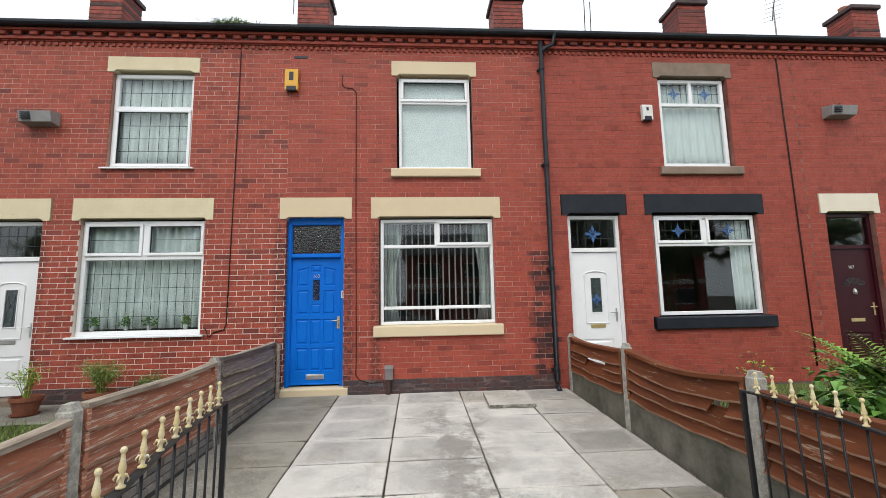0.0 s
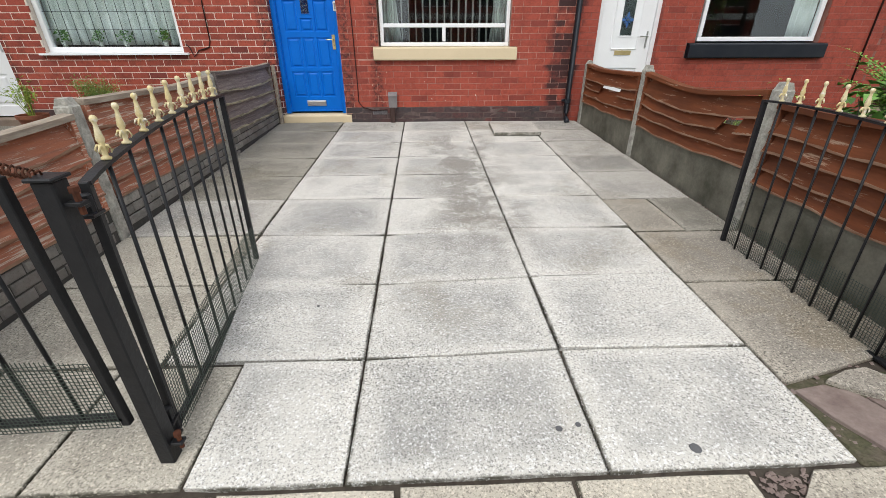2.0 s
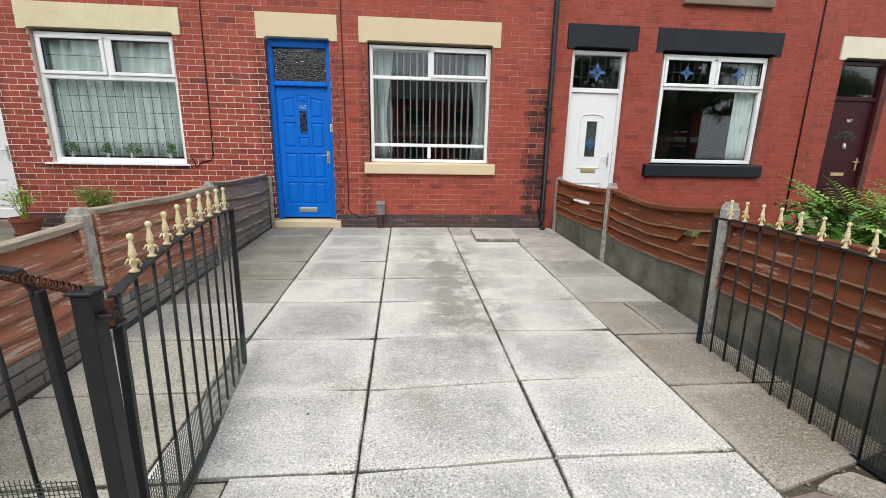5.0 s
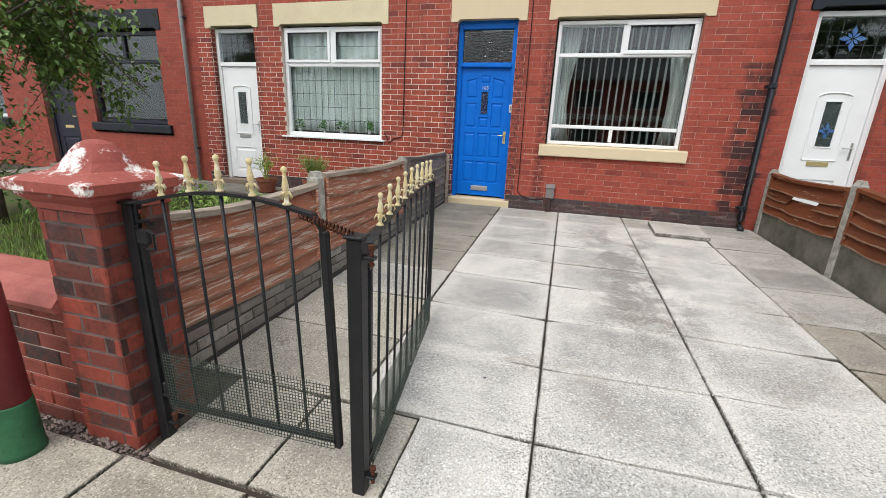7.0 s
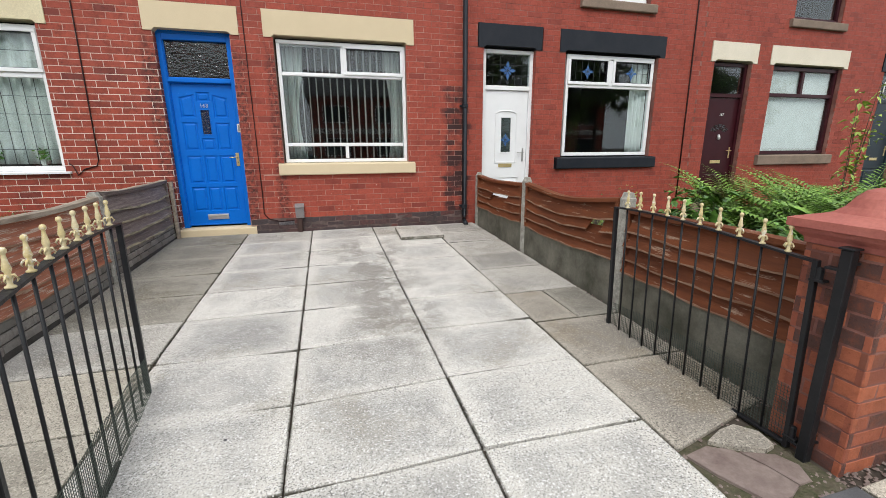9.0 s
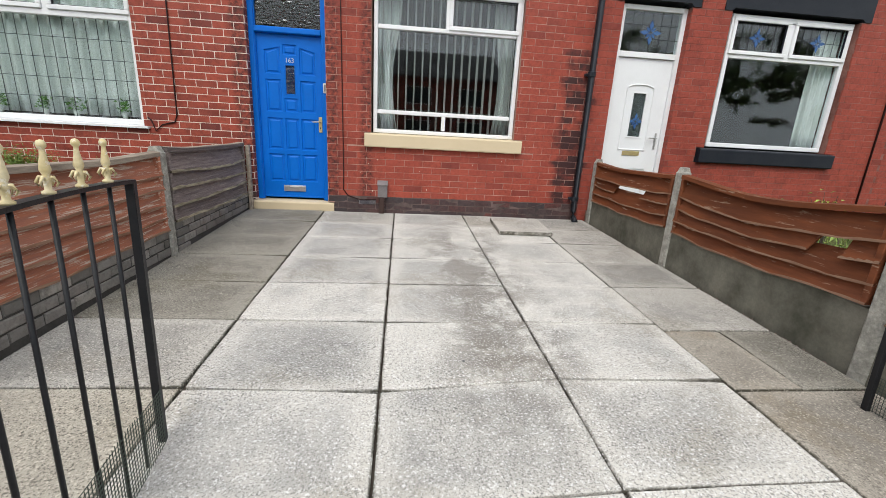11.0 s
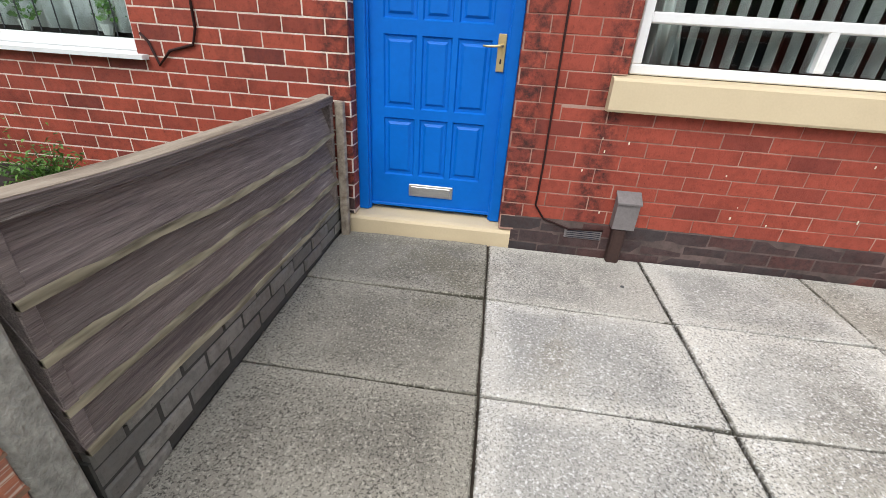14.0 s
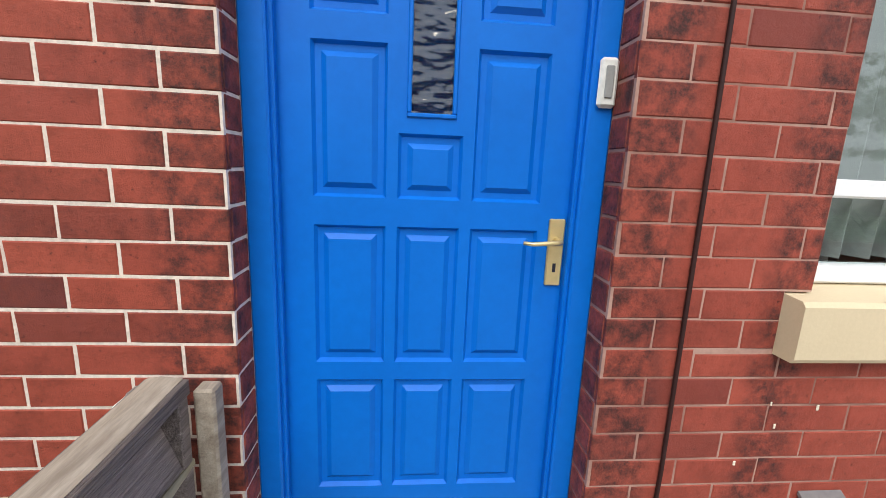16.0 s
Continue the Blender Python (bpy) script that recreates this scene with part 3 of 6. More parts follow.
def window(name, label, X, Z, bars, frame_mat, w=0.06, y=None, opening=(), lead=None, flowers=(), lintel=None, lintel_mat=None, sill=None, sill_mat=None, cill=False):
    """X, Z: the outer frame. bars: upright or level members (kind, at, from, to). opening: sashes x0, x1, z0, z1."""
    y = WALL_Y + 0.075 if y is None else y
    t = thing(name, label, "window", kind="structure")
    g = bar_set(Geo(), X[0], X[1], Z[0], Z[1], w, y, y + 0.07)
    for kind, at, a, b in bars:
        if kind == "h":
            g.box(a, b, y + 0.002, y + 0.068, at - w / 2, at + w / 2, 0.006)
        else:
            g.box(at - w / 2, at + w / 2, y + 0.003, y + 0.067, a, b, 0.006)
    fr = part("window_frame", g, frame_mat, t)
    for s in opening:
        part("sash", bar_set(Geo(), *s, 0.05, y - 0.018, y + 0.03), frame_mat, t)
        part("gasket", bar_set(Geo(), s[0] + 0.05, s[1] - 0.05, s[2] + 0.05, s[3] - 0.05, 0.006, y - 0.006, y + 0.02, 0), M_DARKP, t)
    ob = part("pane", Geo().box(X[0] + w, X[1] - w, y + 0.04, y + 0.044, Z[0] + w, Z[1] - w), M_GLASS, t, "clear glass reflecting the street")
    ob.visible_shadow = False
    if lead:
        g = Geo()
        for r in lead:
            leaded(g, *r, y + 0.037)
        part("lead_strips", g, M_LEAD, t)
    for x, z, s in flowers:
        part("stained_flower", fleur(Geo(), x, z, s, y + 0.035), M_BLUEGLASS, t)
    if lintel:
        part("lintel", lintel_geo(*lintel, WALL_Y), lintel_mat, t)
    if sill:
        g = Geo().prism([(WALL_Y - 0.052, sill[2]), (WALL_Y - 0.06, sill[2] + 0.012), (WALL_Y - 0.06, sill[3] - 0.025), (WALL_Y - 0.05, sill[3] - 0.012), (WALL_Y + 0.1, sill[3]), (WALL_Y + 0.1, sill[2])], "x", sill[0], sill[1])
        part("window_sill", g, sill_mat, t)
    if cill:
        g = Geo().prism([(WALL_Y - 0.05, Z[0] - 0.035), (WALL_Y - 0.05, Z[0] - 0.012), (WALL_Y + 0.08, Z[0]), (WALL_Y + 0.08, Z[0] - 0.035)], "x", X[0] - 0.07, X[1] + 0.07)
        part("plastic_cill", g, frame_mat, t)
    return t


def drape(x0, x1, z0, z1, y, folds, depth=0.03, gather=0.0):
    """Hanging cloth in folds, with thickness."""
    g, n, rows = Geo(), folds * 8, 6
    verts, faces = [], []
    for k in range(rows + 1):
        v = k / rows
        for i in range(n + 1):
            u = i / n
            x = x0 + (x1 - x0) * u * (1 - gather * math.sin(math.pi * min(1.0, v * 0.8)) ** 2)
            verts.append((x, y + depth * math.sin(u * folds * 2 * math.pi + 0.6 * math.sin(3 * v + u * 9)), z1 + (z0 - z1) * v))
    for k in range(rows):
        for i in range(n):
            a = k * (n + 1) + i
            faces.append((a, a + 1, a + n + 2, a + n + 1))
    return g.add(verts, faces)


def cloth(name, geo, mat, label):
    ob = part(name, geo, mat, smooth=True, fix=False)
    md = ob.modifiers.new("thick", "SOLIDIFY")
    md.thickness = 0.003
    return tagged(ob, label, "curtain")


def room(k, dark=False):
    """Plain rooms behind the windows of one house, upstairs and down, their gloom coloured into the walls."""
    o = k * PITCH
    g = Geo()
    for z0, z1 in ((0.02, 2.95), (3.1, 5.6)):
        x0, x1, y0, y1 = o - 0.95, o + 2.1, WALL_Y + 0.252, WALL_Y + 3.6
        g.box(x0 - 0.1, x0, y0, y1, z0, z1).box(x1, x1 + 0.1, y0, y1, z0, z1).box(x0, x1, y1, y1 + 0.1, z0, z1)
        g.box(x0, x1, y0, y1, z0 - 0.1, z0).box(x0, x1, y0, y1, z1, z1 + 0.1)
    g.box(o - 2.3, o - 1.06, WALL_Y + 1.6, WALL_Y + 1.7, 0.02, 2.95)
    tagged(part("interior_walls", g, M_ROOM), "plain room behind the windows, its dimness put into the wall colour", "interior", kind="structure")


# ---------- doors ----------
def panel_geo(g, x0, x1, z0, z1, y, b=0.032, arch=0.0):
    """A raised and fielded panel in a sunk moulding, its top edge rising by arch towards +x (or -x)."""
    def ring(i, yy):
        l, r = x0 + i, x1 - i
        return [(l, yy, z0 + i), (r, yy, z0 + i), (r, yy, z1 - i + max(arch, 0)), (l, yy, z1 - i + max(-arch, 0))]
    rings = [ring(0, y), ring(0.008, y + 0.012), ring(b * 0.75, y + 0.012), ring(b * 1.2, y + 0.001)]
    verts = [p for r in rings for p in r]
    faces = [(j * 4 + i, j * 4 + (i + 1) % 4, j * 4 + 4 + (i + 1) % 4, j * 4 + 4 + i) for j in range(3) for i in range(4)] + [(12, 13, 14, 15)]
    return g.add(verts, faces)


def skin(x0, x1, z0, z1, y, depth, holes):
    """A door leaf whose front leaves room for sunk panels."""
    g = wall_grid(x0, x1, y, y + 0.014, z0, z1, holes)
    return g.box(x0, x1, y + 0.0145, y + depth, z0, z1)


def blue_door():
    t = thing("door_1", "blue gloss panelled front door with brass handle, closed", "front door", kind="structure")
    y = WALL_Y + 0.15
    g = Geo()
    for a, b in ((-2.04, -1.975), (-1.185, -1.12)):
        g.box(a, b, y - 0.05, y + 0.07, 0.1, 2.74, 0.006)
    g.box(-1.975, -1.185, y - 0.05, y + 0.07, 2.66, 2.74, 0.006).box(-1.975, -1.185, y - 0.06, y + 0.07, 2.12, 2.19, 0.012)
    g.box(-1.985, -1.965, y - 0.03, y - 0.0, 0.1, 2.7, 0.004).box(-1.195, -1.175, y - 0.03, y, 0.1, 2.7, 0.004)
    g.box(-2.04, -1.12, y - 0.045, y + 0.045, 2.7405, 2.79)
    part("door_frame", g, M_BLUE, t)
    cols = [(-1.885, -1.695), (-1.665, -1.495), (-1.465, -1.275)]
    rows = [(0.335, 0.69), (0.745, 1.14)]
    pans = [(a, b, c, d, 0.0) for a, b in cols for c, d in rows]
    pans += [(-1.885, -1.695, 1.215, 1.6, 0.0), (-1.465, -1.275, 1.215, 1.6, 0.0), (-1.665, -1.495, 1.215, 1.385, 0.0)]
    pans += [(-1.885, -1.695, 1.665, 1.98, 0.045), (-1.465, -1.275, 1.665, 1.98, -0.045), (-1.665, -1.495, 1.885, 2.01, 0.0)]
    lite = (-1.645, -1.515, 1.425, 1.78)
    holes = [(a, b, c, d) for a, b, c, d, e in pans] + [lite]
    leaf = part("door_leaf", skin(-1.972, -1.188, 0.125, 2.118, y, 0.044, holes), M_BLUE, t)
    for a, b, c, d, e in pans:
        part("door_panel", panel_geo(Geo(), a, b, c, d - abs(e), y, arch=e), M_BLUE, leaf)
        if e:
            part("panel_corner", Geo().prism([(a, d - abs(e)), (b, d), (a, d)] if e > 0 else [(a, d), (b, d - abs(e)), (b, d)], "y", y + 0.0005, y + 0.013), M_BLUE, leaf)
    part("glazing_bead", bar_set(Geo(), *lite, 0.012, y - 0.006, y + 0.012, 0.003), M_BLUE, leaf)
    part("obscured_lite", Geo().box(lite[0] + 0.01, lite[1] - 0.01, y + 0.006, y + 0.01, lite[2] + 0.01, lite[3] - 0.01), M_OBSC, leaf, "patterned obscured glass")
    ob = part("fanlight_pane", Geo().box(-1.98, -1.18, y + 0.0, y + 0.005, 2.185, 2.665), M_OBSC, t, "wavy obscured glass over the door")
    flap = part("letter_plate", Geo().box(-1.72, -1.435, y - 0.012, y + 0.002, 0.205, 0.285, 0.004), M_CHROME, leaf, "aluminium letter plate")
    part("letter_flap", Geo().box(-1.705, -1.45, y - 0.017, y - 0.011, 0.218, 0.272, 0.003), M_CHROME, leaf)
    part("handle_plate", Geo().box(-1.245, -1.2, y - 0.01, y + 0.001, 0.985, 1.175, 0.003), M_BRASS, leaf, "worn brass handle plate")
    part("door_handle", Geo().tube([(-1.222, y, 1.115), (-1.222, y - 0.045, 1.115), (-1.235, y - 0.052, 1.115), (-1.3, y - 0.05, 1.11), (-1.325, y - 0.046, 1.112)], [0.011, 0.008, 0.007, 0.006, 0.005], 8), M_BRASS, leaf, "brass lever handle", smooth=True)
    part("keyhole", Geo().box(-1.227, -1.218, y - 0.0115, y - 0.008, 1.025, 1.05), M_DARKP, leaf)
    lettering("house_number", "163", 0.075, pose(-1.58, y - 0.006, 1.825, 90, 0, 0), M_CHROME, leaf)
    part("weather_strip", Geo().box(-1.972, -1.188, y - 0.012, y + 0.0, 0.125, 0.145, 0.003), M_BLUE, leaf)
    part("pointing_strip", Geo().box(-2.047, -2.039, y - 0.052, y - 0.03, 0.1, 2.7), M_MORTAR_L, t)
    b = thing("doorbell", "white plastic doorbell push on the blue door frame", "doorbell", (-1.148, y - 0.05, 1.525))
    part("bell_body", Geo().box(-0.024, 0.024, -0.018, 0.0, -0.06, 0.06, 0.008), M_WHITEP, b)
    part("bell_button", Geo().box(-0.011, 0.011, -0.022, -0.016, -0.038, 0.04, 0.003), M_GREYP, b)
    s = Geo().prism([(WALL_Y - 0.004, -0.03), (WALL_Y - 0.006, 0.07), (WALL_Y + 0.004, 0.086), (WALL_Y + 0.03, 0.093), (WALL_Y + 0.2, 0.099), (WALL_Y + 0.2, -0.03)], "x", -2.085, -1.045)
    tagged(part("door_step", s, M_CREAM), "cream painted stone doorstep below the blue door", "step", kind="structure")
    part("lintel", lintel_geo(-2.14, -1.0, 2.74, 3.09, WALL_Y), M_CREAM, t, "cream painted stone lintel")


def upvc_door(name, label, o, dz, mat, frame_mat, lintel_mat, style, number=""):
    """A panelled door with a fanlight. style: arch (arched pane), fan (fan-shaped light) or plain."""
    t = thing(name, label, "front door", kind="structure")
    y, x0, x1 = WALL_Y + 0.12, o - 2.02, o - 1.12
    z0, zt, z1 = 0.08 + dz, 2.12 + dz, 2.74 + dz
    g = Geo()
    g.box(x0, x0 + 0.06, y - 0.03, y + 0.05, z0, z1, 0.005).box(x1 - 0.06, x1, y - 0.03, y + 0.05, z0, z1, 0.005)
    g.box(x0 + 0.06, x1 - 0.06, y - 0.03, y + 0.05, z1 - 0.06, z1, 0.005).box(x0 + 0.06, x1 - 0.06, y - 0.03, y + 0.05, zt, zt + 0.07, 0.005)
    part("door_frame", g, frame_mat, t)
    a, b, c = x0 + 0.065, x1 - 0.065, (x0 + x1) / 2
    lite = (c - 0.105, c + 0.105, z0 + 1.02, z0 + 1.62)
    box1 = (c - 0.25, c + 0.25, z0 + 0.16, z0 + 0.6)
    holes = [box1] + ([lite] if style == "arch" else [])
    leaf = part("door_leaf", skin(a, b, z0 + 0.02, zt - 0.005, y, 0.05, holes), mat, t)
    part("door_panel", panel_geo(Geo(), *box1, y, 0.05), mat, leaf)
    if style == "arch":
        g = Geo()
        n = 10
        for s, w in ((0.19, 0.022),):
            arc = [(c + s * math.sin(radians(-90 + 180 * i / n)), y - 0.004, z0 + 1.66 + 0.055 * math.cos(radians(-90 + 180 * i / n))) for i in range(n + 1)]
            g.tube([(c - s, y - 0.004, z0 + 0.86)] + arc + [(c + s, y - 0.004, z0 + 0.86), (c - s, y - 0.004, z0 + 0.86)], 0.011, 5)
        part("door_moulding", g, mat, leaf)
        part("glazing_bead", bar_set(Geo(), *lite, 0.018, y - 0.008, y + 0.012, 0.003), mat, leaf)
        part("door_glass", Geo().box(lite[0] + 0.015, lite[1] - 0.015, y + 0.006, y + 0.01, lite[2] + 0.015, lite[3] - 0.015), M_OBSC, leaf, "leaded obscured glass")
        if name == "door_3":
            part("stained_flower", fleur(Geo(), c, (lite[2] + lite[3]) / 2 - 0.08, 0.11, y + 0.003), M_BLUEGLASS, leaf)
        else:
            g = Geo()
            for s in (-1, 1):
                g.tube([(c + s * 0.05 * math.sin(i * 0.5), y + 0.003, lite[2] + 0.08 + i * 0.042) for i in range(11)], 0.004, 4)
            part("lead_strips", g, M_LEAD, leaf)
    if style == "fan":
        for i in range(5):
            r0, r1 = radians(18 + 30 * i), radians(42 + 30 * i)
            pts = [(c + r * math.cos(q), z0 + 1.36 + r * 0.8 * math.sin(q)) for r, q in ((0.1, r0), (0.23, r0), (0.24, (r0 + r1) / 2), (0.23, r1), (0.1, r1))]
            part("fan_light", Geo().prism(pts, "y", y - 0.003, y + 0.002), M_OBSC, leaf)
        part("knocker", Geo().lathe([(0.0, 0), (0.03, 0.01), (0.035, 0.05), (0.02, 0.1), (0.0, 0.11)], (c, y - 0.01, z0 + 1.24), 8), M_CHROME, leaf)
    slot = M_GREYP if name == "door_2" else M_BRASS
    part("letter_plate", Geo().box(c - 0.125, c + 0.125, y - 0.012, y + 0.001, z0 + 0.78, z0 + 0.84, 0.004), slot, leaf)
    hx = b - 0.06
    part("handle_plate", Geo().box(hx - 0.014, hx + 0.014, y - 0.01, y + 0.001, z0 + 0.88, z0 + 1.1, 0.003), M_CHROME if mat is M_UPVC else M_BRASS, leaf)
    part("door_handle", Geo().tube([(hx, y, z0 + 1.03), (hx, y - 0.05, z0 + 1.03), (hx - 0.12, y - 0.05, z0 + 1.03)], 0.009, 6), M_CHROME if mat is M_UPVC else M_BRASS, leaf)
    ob = part("fanlight_pane", Geo().box(x0 + 0.05, x1 - 0.05, y + 0.0, y + 0.004, zt + 0.06, z1 - 0.05), M_GLASS, t)
    if name in ("door_2", "door_3"):
        part("lead_strips", leaded(Geo(), x0 + 0.06, x1 - 0.06, zt + 0.07, z1 - 0.06, 6, 3, y - 0.003), M_LEAD, t)
    if name == "door_3":
        part("stained_flower", fleur(Geo(), c, (zt + z1) / 2, 0.15, y - 0.006), M_BLUEGLASS, t)
    if number:
        lettering("house_number", number, 0.075 if style == "fan" else 0.34, pose(c, y - 0.006, z0 + 1.72 if style == "fan" else (zt + z1) / 2, 90, 0, 0), M_WHITEP, t)
    part("lintel", lintel_geo(o - 2.13, o - 1.02, z1, z1 + 0.35, WALL_Y), lintel_mat, t)
    tagged(part("door_step", Geo().box(o - 2.15, o - 1.03, WALL_Y - 0.08, WALL_Y + 0.17, -0.05, z0, 0.012), M_BUFF), "worn stone doorstep at a terraced house", "step", kind="structure")


# ---------- the terrace ----------
STYLES = {-2: ("red", M_BRICK_R, M_MORTAR_R, 0.0), -1: ("pale", M_BRICK_L, M_MORTAR_L, 0.0), 0: ("main", M_BRICK, M_MORTAR, 0.0),
          1: ("orange", M_BRICK_R, M_MORTAR_R, 0.04), 2: ("orange", M_BRICK_R, M_MORTAR_R, 0.04), 3: ("orange", M_BRICK_R, M_MORTAR_R, 0.04),
          4: ("orange", M_BRICK_R, M_MORTAR_R, 0.04), -3: ("red", M_BRICK_R, M_MORTAR_R, 0.0)}
EAVES = 5.7
WALLS = {}
for k, (style, brick, mortar, dz) in STYLES.items():
    o = k * PITCH
    low = 0.95 if k == -1 else 1.02
    holes = [(o - 2.04, o - 1.12, 0.08, 2.74 + dz), (o - 0.57, o + 1.31, low + dz, 2.74 + dz), (o - 0.27, o + 1.02, 3.58 + dz, 5.21 + dz)]
    stones = [(o - 2.14, o - 1.0, 2.74 + dz, 3.09 + dz), (o - 0.69, o + 1.43, 2.74 + dz, 3.09 + dz), (o - 0.35, o + 1.1, 5.21 + dz, 5.47 + dz), (o - (2.085 if k == 0 else 2.15), o - (1.045 if k == 0 else 1.03), -0.2, 0.1)]
    if k != -1:
        stones += [(o - (0.645 if k == 0 else 0.68), o + (1.41 if k == 0 else 1.42), (0.845 if k == 0 else 0.82) + dz, 1.02 + dz), (o - 0.36, o + 1.12, 3.43 + dz, 3.58 + dz)]
    x0, x1 = o - (2.04 if k == 0 else 2.35), o + (PITCH - 2.04 if k == -1 else 2.25)
    if k == -1:
        stones += [(-2.14, -1.0, 2.74, 3.09), (-2.085, -1.045, -0.2, 0.1)]
    bz, bl, bh, bs = BOND.get(k, (-0.05, BL, BH, 0.07 * k))
    w = part(f"wall_{k + 4}", wall_grid(x0, x1, WALL_Y + 0.0035, WALL_Y + 0.25, -0.15, 5.9, holes + stones), mortar)
    WALLS[k] = (tagged(w, {"pale": "dark red brick house front with raised pale pointing", "main": "red brick terraced house front with red mortar"}.get(style, "orange-red brick terraced house front"), "wall", kind="structure"), brick, brick_rects(x0, x1, bz, EAVES, holes + stones, bl, bh, {-1: 0.0085, 0: 0.006}.get(k, 0.006), bs))
    # eaves: a row of small dentils, a row of header dentils, and the course above
    g = Geo().box(x0, x1, WALL_Y - 0.025, WALL_Y + 0.25, 5.71, 5.728)
    n = 44
    PW = x1 - x0
    for i in range(n):
        x = x0 + (i + 0.5) * PW / n
        g.box(x - 0.028, x + 0.028, WALL_Y - 0.02, WALL_Y + 0.05, 5.645, 5.705, 0.004)
    part("small_dentils", g, M_BRICK_L, w)
    n = 20
    for i in range(n):
        x = x0 + (i + 0.5) * PW / n
        part("dentil", Geo().box(x - 0.062, x + 0.062, WALL_Y - 0.085, WALL_Y + 0.06, 5.785, 5.85, 0.006), M_BRICK_L, w)
    part("eaves_course", Geo().box(x0, x1, WALL_Y - 0.055, WALL_Y + 0.2, 5.729, 5.784, 0.004), M_BRICK_R, w)
    part("dentil_back", Geo().box(x0, x1, WALL_Y - 0.02, WALL_Y + 0.2, 5.785, 5.855), M_BRICK_K, w)
    part("top_course", Geo().box(x0, x1, WALL_Y - 0.1, WALL_Y + 0.2, 5.856, 5.9, 0.004), M_BRICK_L, w)
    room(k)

# roof, gutter, chimneys
xa, xb = -3 * PITCH - 2.35, 4 * PITCH + 2.23
g = Geo().prism([(WALL_Y - 0.095, 5.976), (9.6, 7.6), (12.8, 5.9), (12.8, 5.8), (WALL_Y + 0.3, 5.9)], "x", xa, xb)
tagged(part("roof", g, M_ROOF), "dark slate pitched roof over the terrace", "roof", kind="structure")
g = Geo().prism([(WALL_Y - 0.21, 5.968), (WALL_Y - 0.205, 5.93), (WALL_Y - 0.18, 5.903), (WALL_Y - 0.12, 5.903), (WALL_Y - 0.1, 5.972), (WALL_Y - 0.12, 5.972), (WALL_Y - 0.135, 5.915), (WALL_Y - 0.175, 5.915), (WALL_Y - 0.193, 5.935), (WALL_Y - 0.198, 5.968)], "x", xa, xb)
gut = tagged(part("gutter", g, M_PIPE), "black cast iron gutter along the eaves", "gutter", kind="structure")
part("gutter_board", Geo().box(xa, xb, WALL_Y - 0.098, WALL_Y + 0.05, 5.903, 5.972), M_PIPE, gut)
for k in range(-3, 5):
    ch = thing("chimney", "red brick chimney stack with clay pots", "chimney", (k * PITCH + 2.3, 9.3, 7.55), group="chimneys on the roof ridge", kind="")
    part("shaft", Geo().box(-0.35, 0.35, -0.32, 0.32, -0.5, 1.0, 0.01), M_BRICK_P, ch)
    for a in range(12):
        z = -0.2 + a * 0.1
        part("brick_band", Geo().box(-0.356, 0.356, -0.326, 0.326, z, z + 0.085, 0.006), M_BRICK_P, ch)
    part("chimney_cap", Geo().box(-0.41, 0.41, -0.39, 0.39, 1.0, 1.12, 0.02), M_BRICK_K, ch)
    for x in (-0.18, 0.18):
        part("chimney_pot", Geo().lathe([(0.13, 0), (0.12, 0.05), (0.1, 0.12), (0.11, 0.16), (0.08, 0.16), (0.07, 0.02)], (x, 0, 1.12), 12), M_TERRACOTTA, ch, smooth=True)

# the windows of each house
o = 0
window("window_1", "wide white plastic window with vertical blinds and cream sill", (-0.545, 1.305), (1.025, 2.735),
       [("h", 2.285, -0.495, 1.245), ("h", 1.29, -0.495, 1.245), ("v", 0.365, 2.285, 2.675), ("v", 0.365, 1.085, 1.29)], M_UPVC, 0.05,
       opening=[(0.375, 1.275, 2.295, 2.71)], lintel=(-0.69, 1.43, 2.74, 3.09), lintel_mat=M_CREAM, sill=(-0.645, 1.41, 0.845, 1.022), sill_mat=M_CREAM)
window("window_2", "white plastic bedroom window with a drawn white blind", (-0.235, 0.985), (3.585, 5.205), [("h", 4.765, -0.185, 0.935)], M_UPVC, 0.05,
       opening=[(-0.2, 0.95, 4.78, 5.18)], lintel=(-0.35, 1.1, 5.21, 5.47), lintel_mat=M_CREAM, sill=(-0.36, 1.12, 3.43, 3.582), sill_mat=M_CREAM)
o = -PITCH
window("window_3", "white plastic window with leaded panes and net curtains", (o - 0.565, o + 1.305), (0.96, 2.735), [("h", 2.15, o - 0.5, o + 1.24), ("v", o + 0.37, 2.15, 2.67)], M_UPVC, 0.065,
       opening=[(o - 0.53, o + 0.335, 2.18, 2.7), (o + 0.4, o + 1.27, 2.18, 2.7)], lead=[(o - 0.5, o + 1.24, 1.02, 2.12, 14, 5), (o - 0.47, o + 0.28, 2.23, 2.65, 1, 2), (o + 0.46, o + 1.21, 2.23, 2.65, 1, 2)],
       lintel=(o - 0.69, o + 1.43, 2.74, 3.09), lintel_mat=M_CREAM_OLD, cill=True)
window("window_4", "white plastic bedroom window with leaded panes", (o - 0.265, o + 1.015), (3.6, 5.205), [("h", 4.62, o - 0.2, o + 0.95)], M_UPVC, 0.065,
       opening=[(o - 0.22, o + 0.97, 3.63, 4.6)], lead=[(o - 0.17, o + 0.92, 3.68, 4.55, 7, 4), (o - 0.2, o + 0.95, 4.66, 5.14, 7, 2)], lintel=(o - 0.35, o + 1.1, 5.21, 5.47), lintel_mat=M_CREAM_OLD, cill=True)
o, dz = PITCH, 0.04
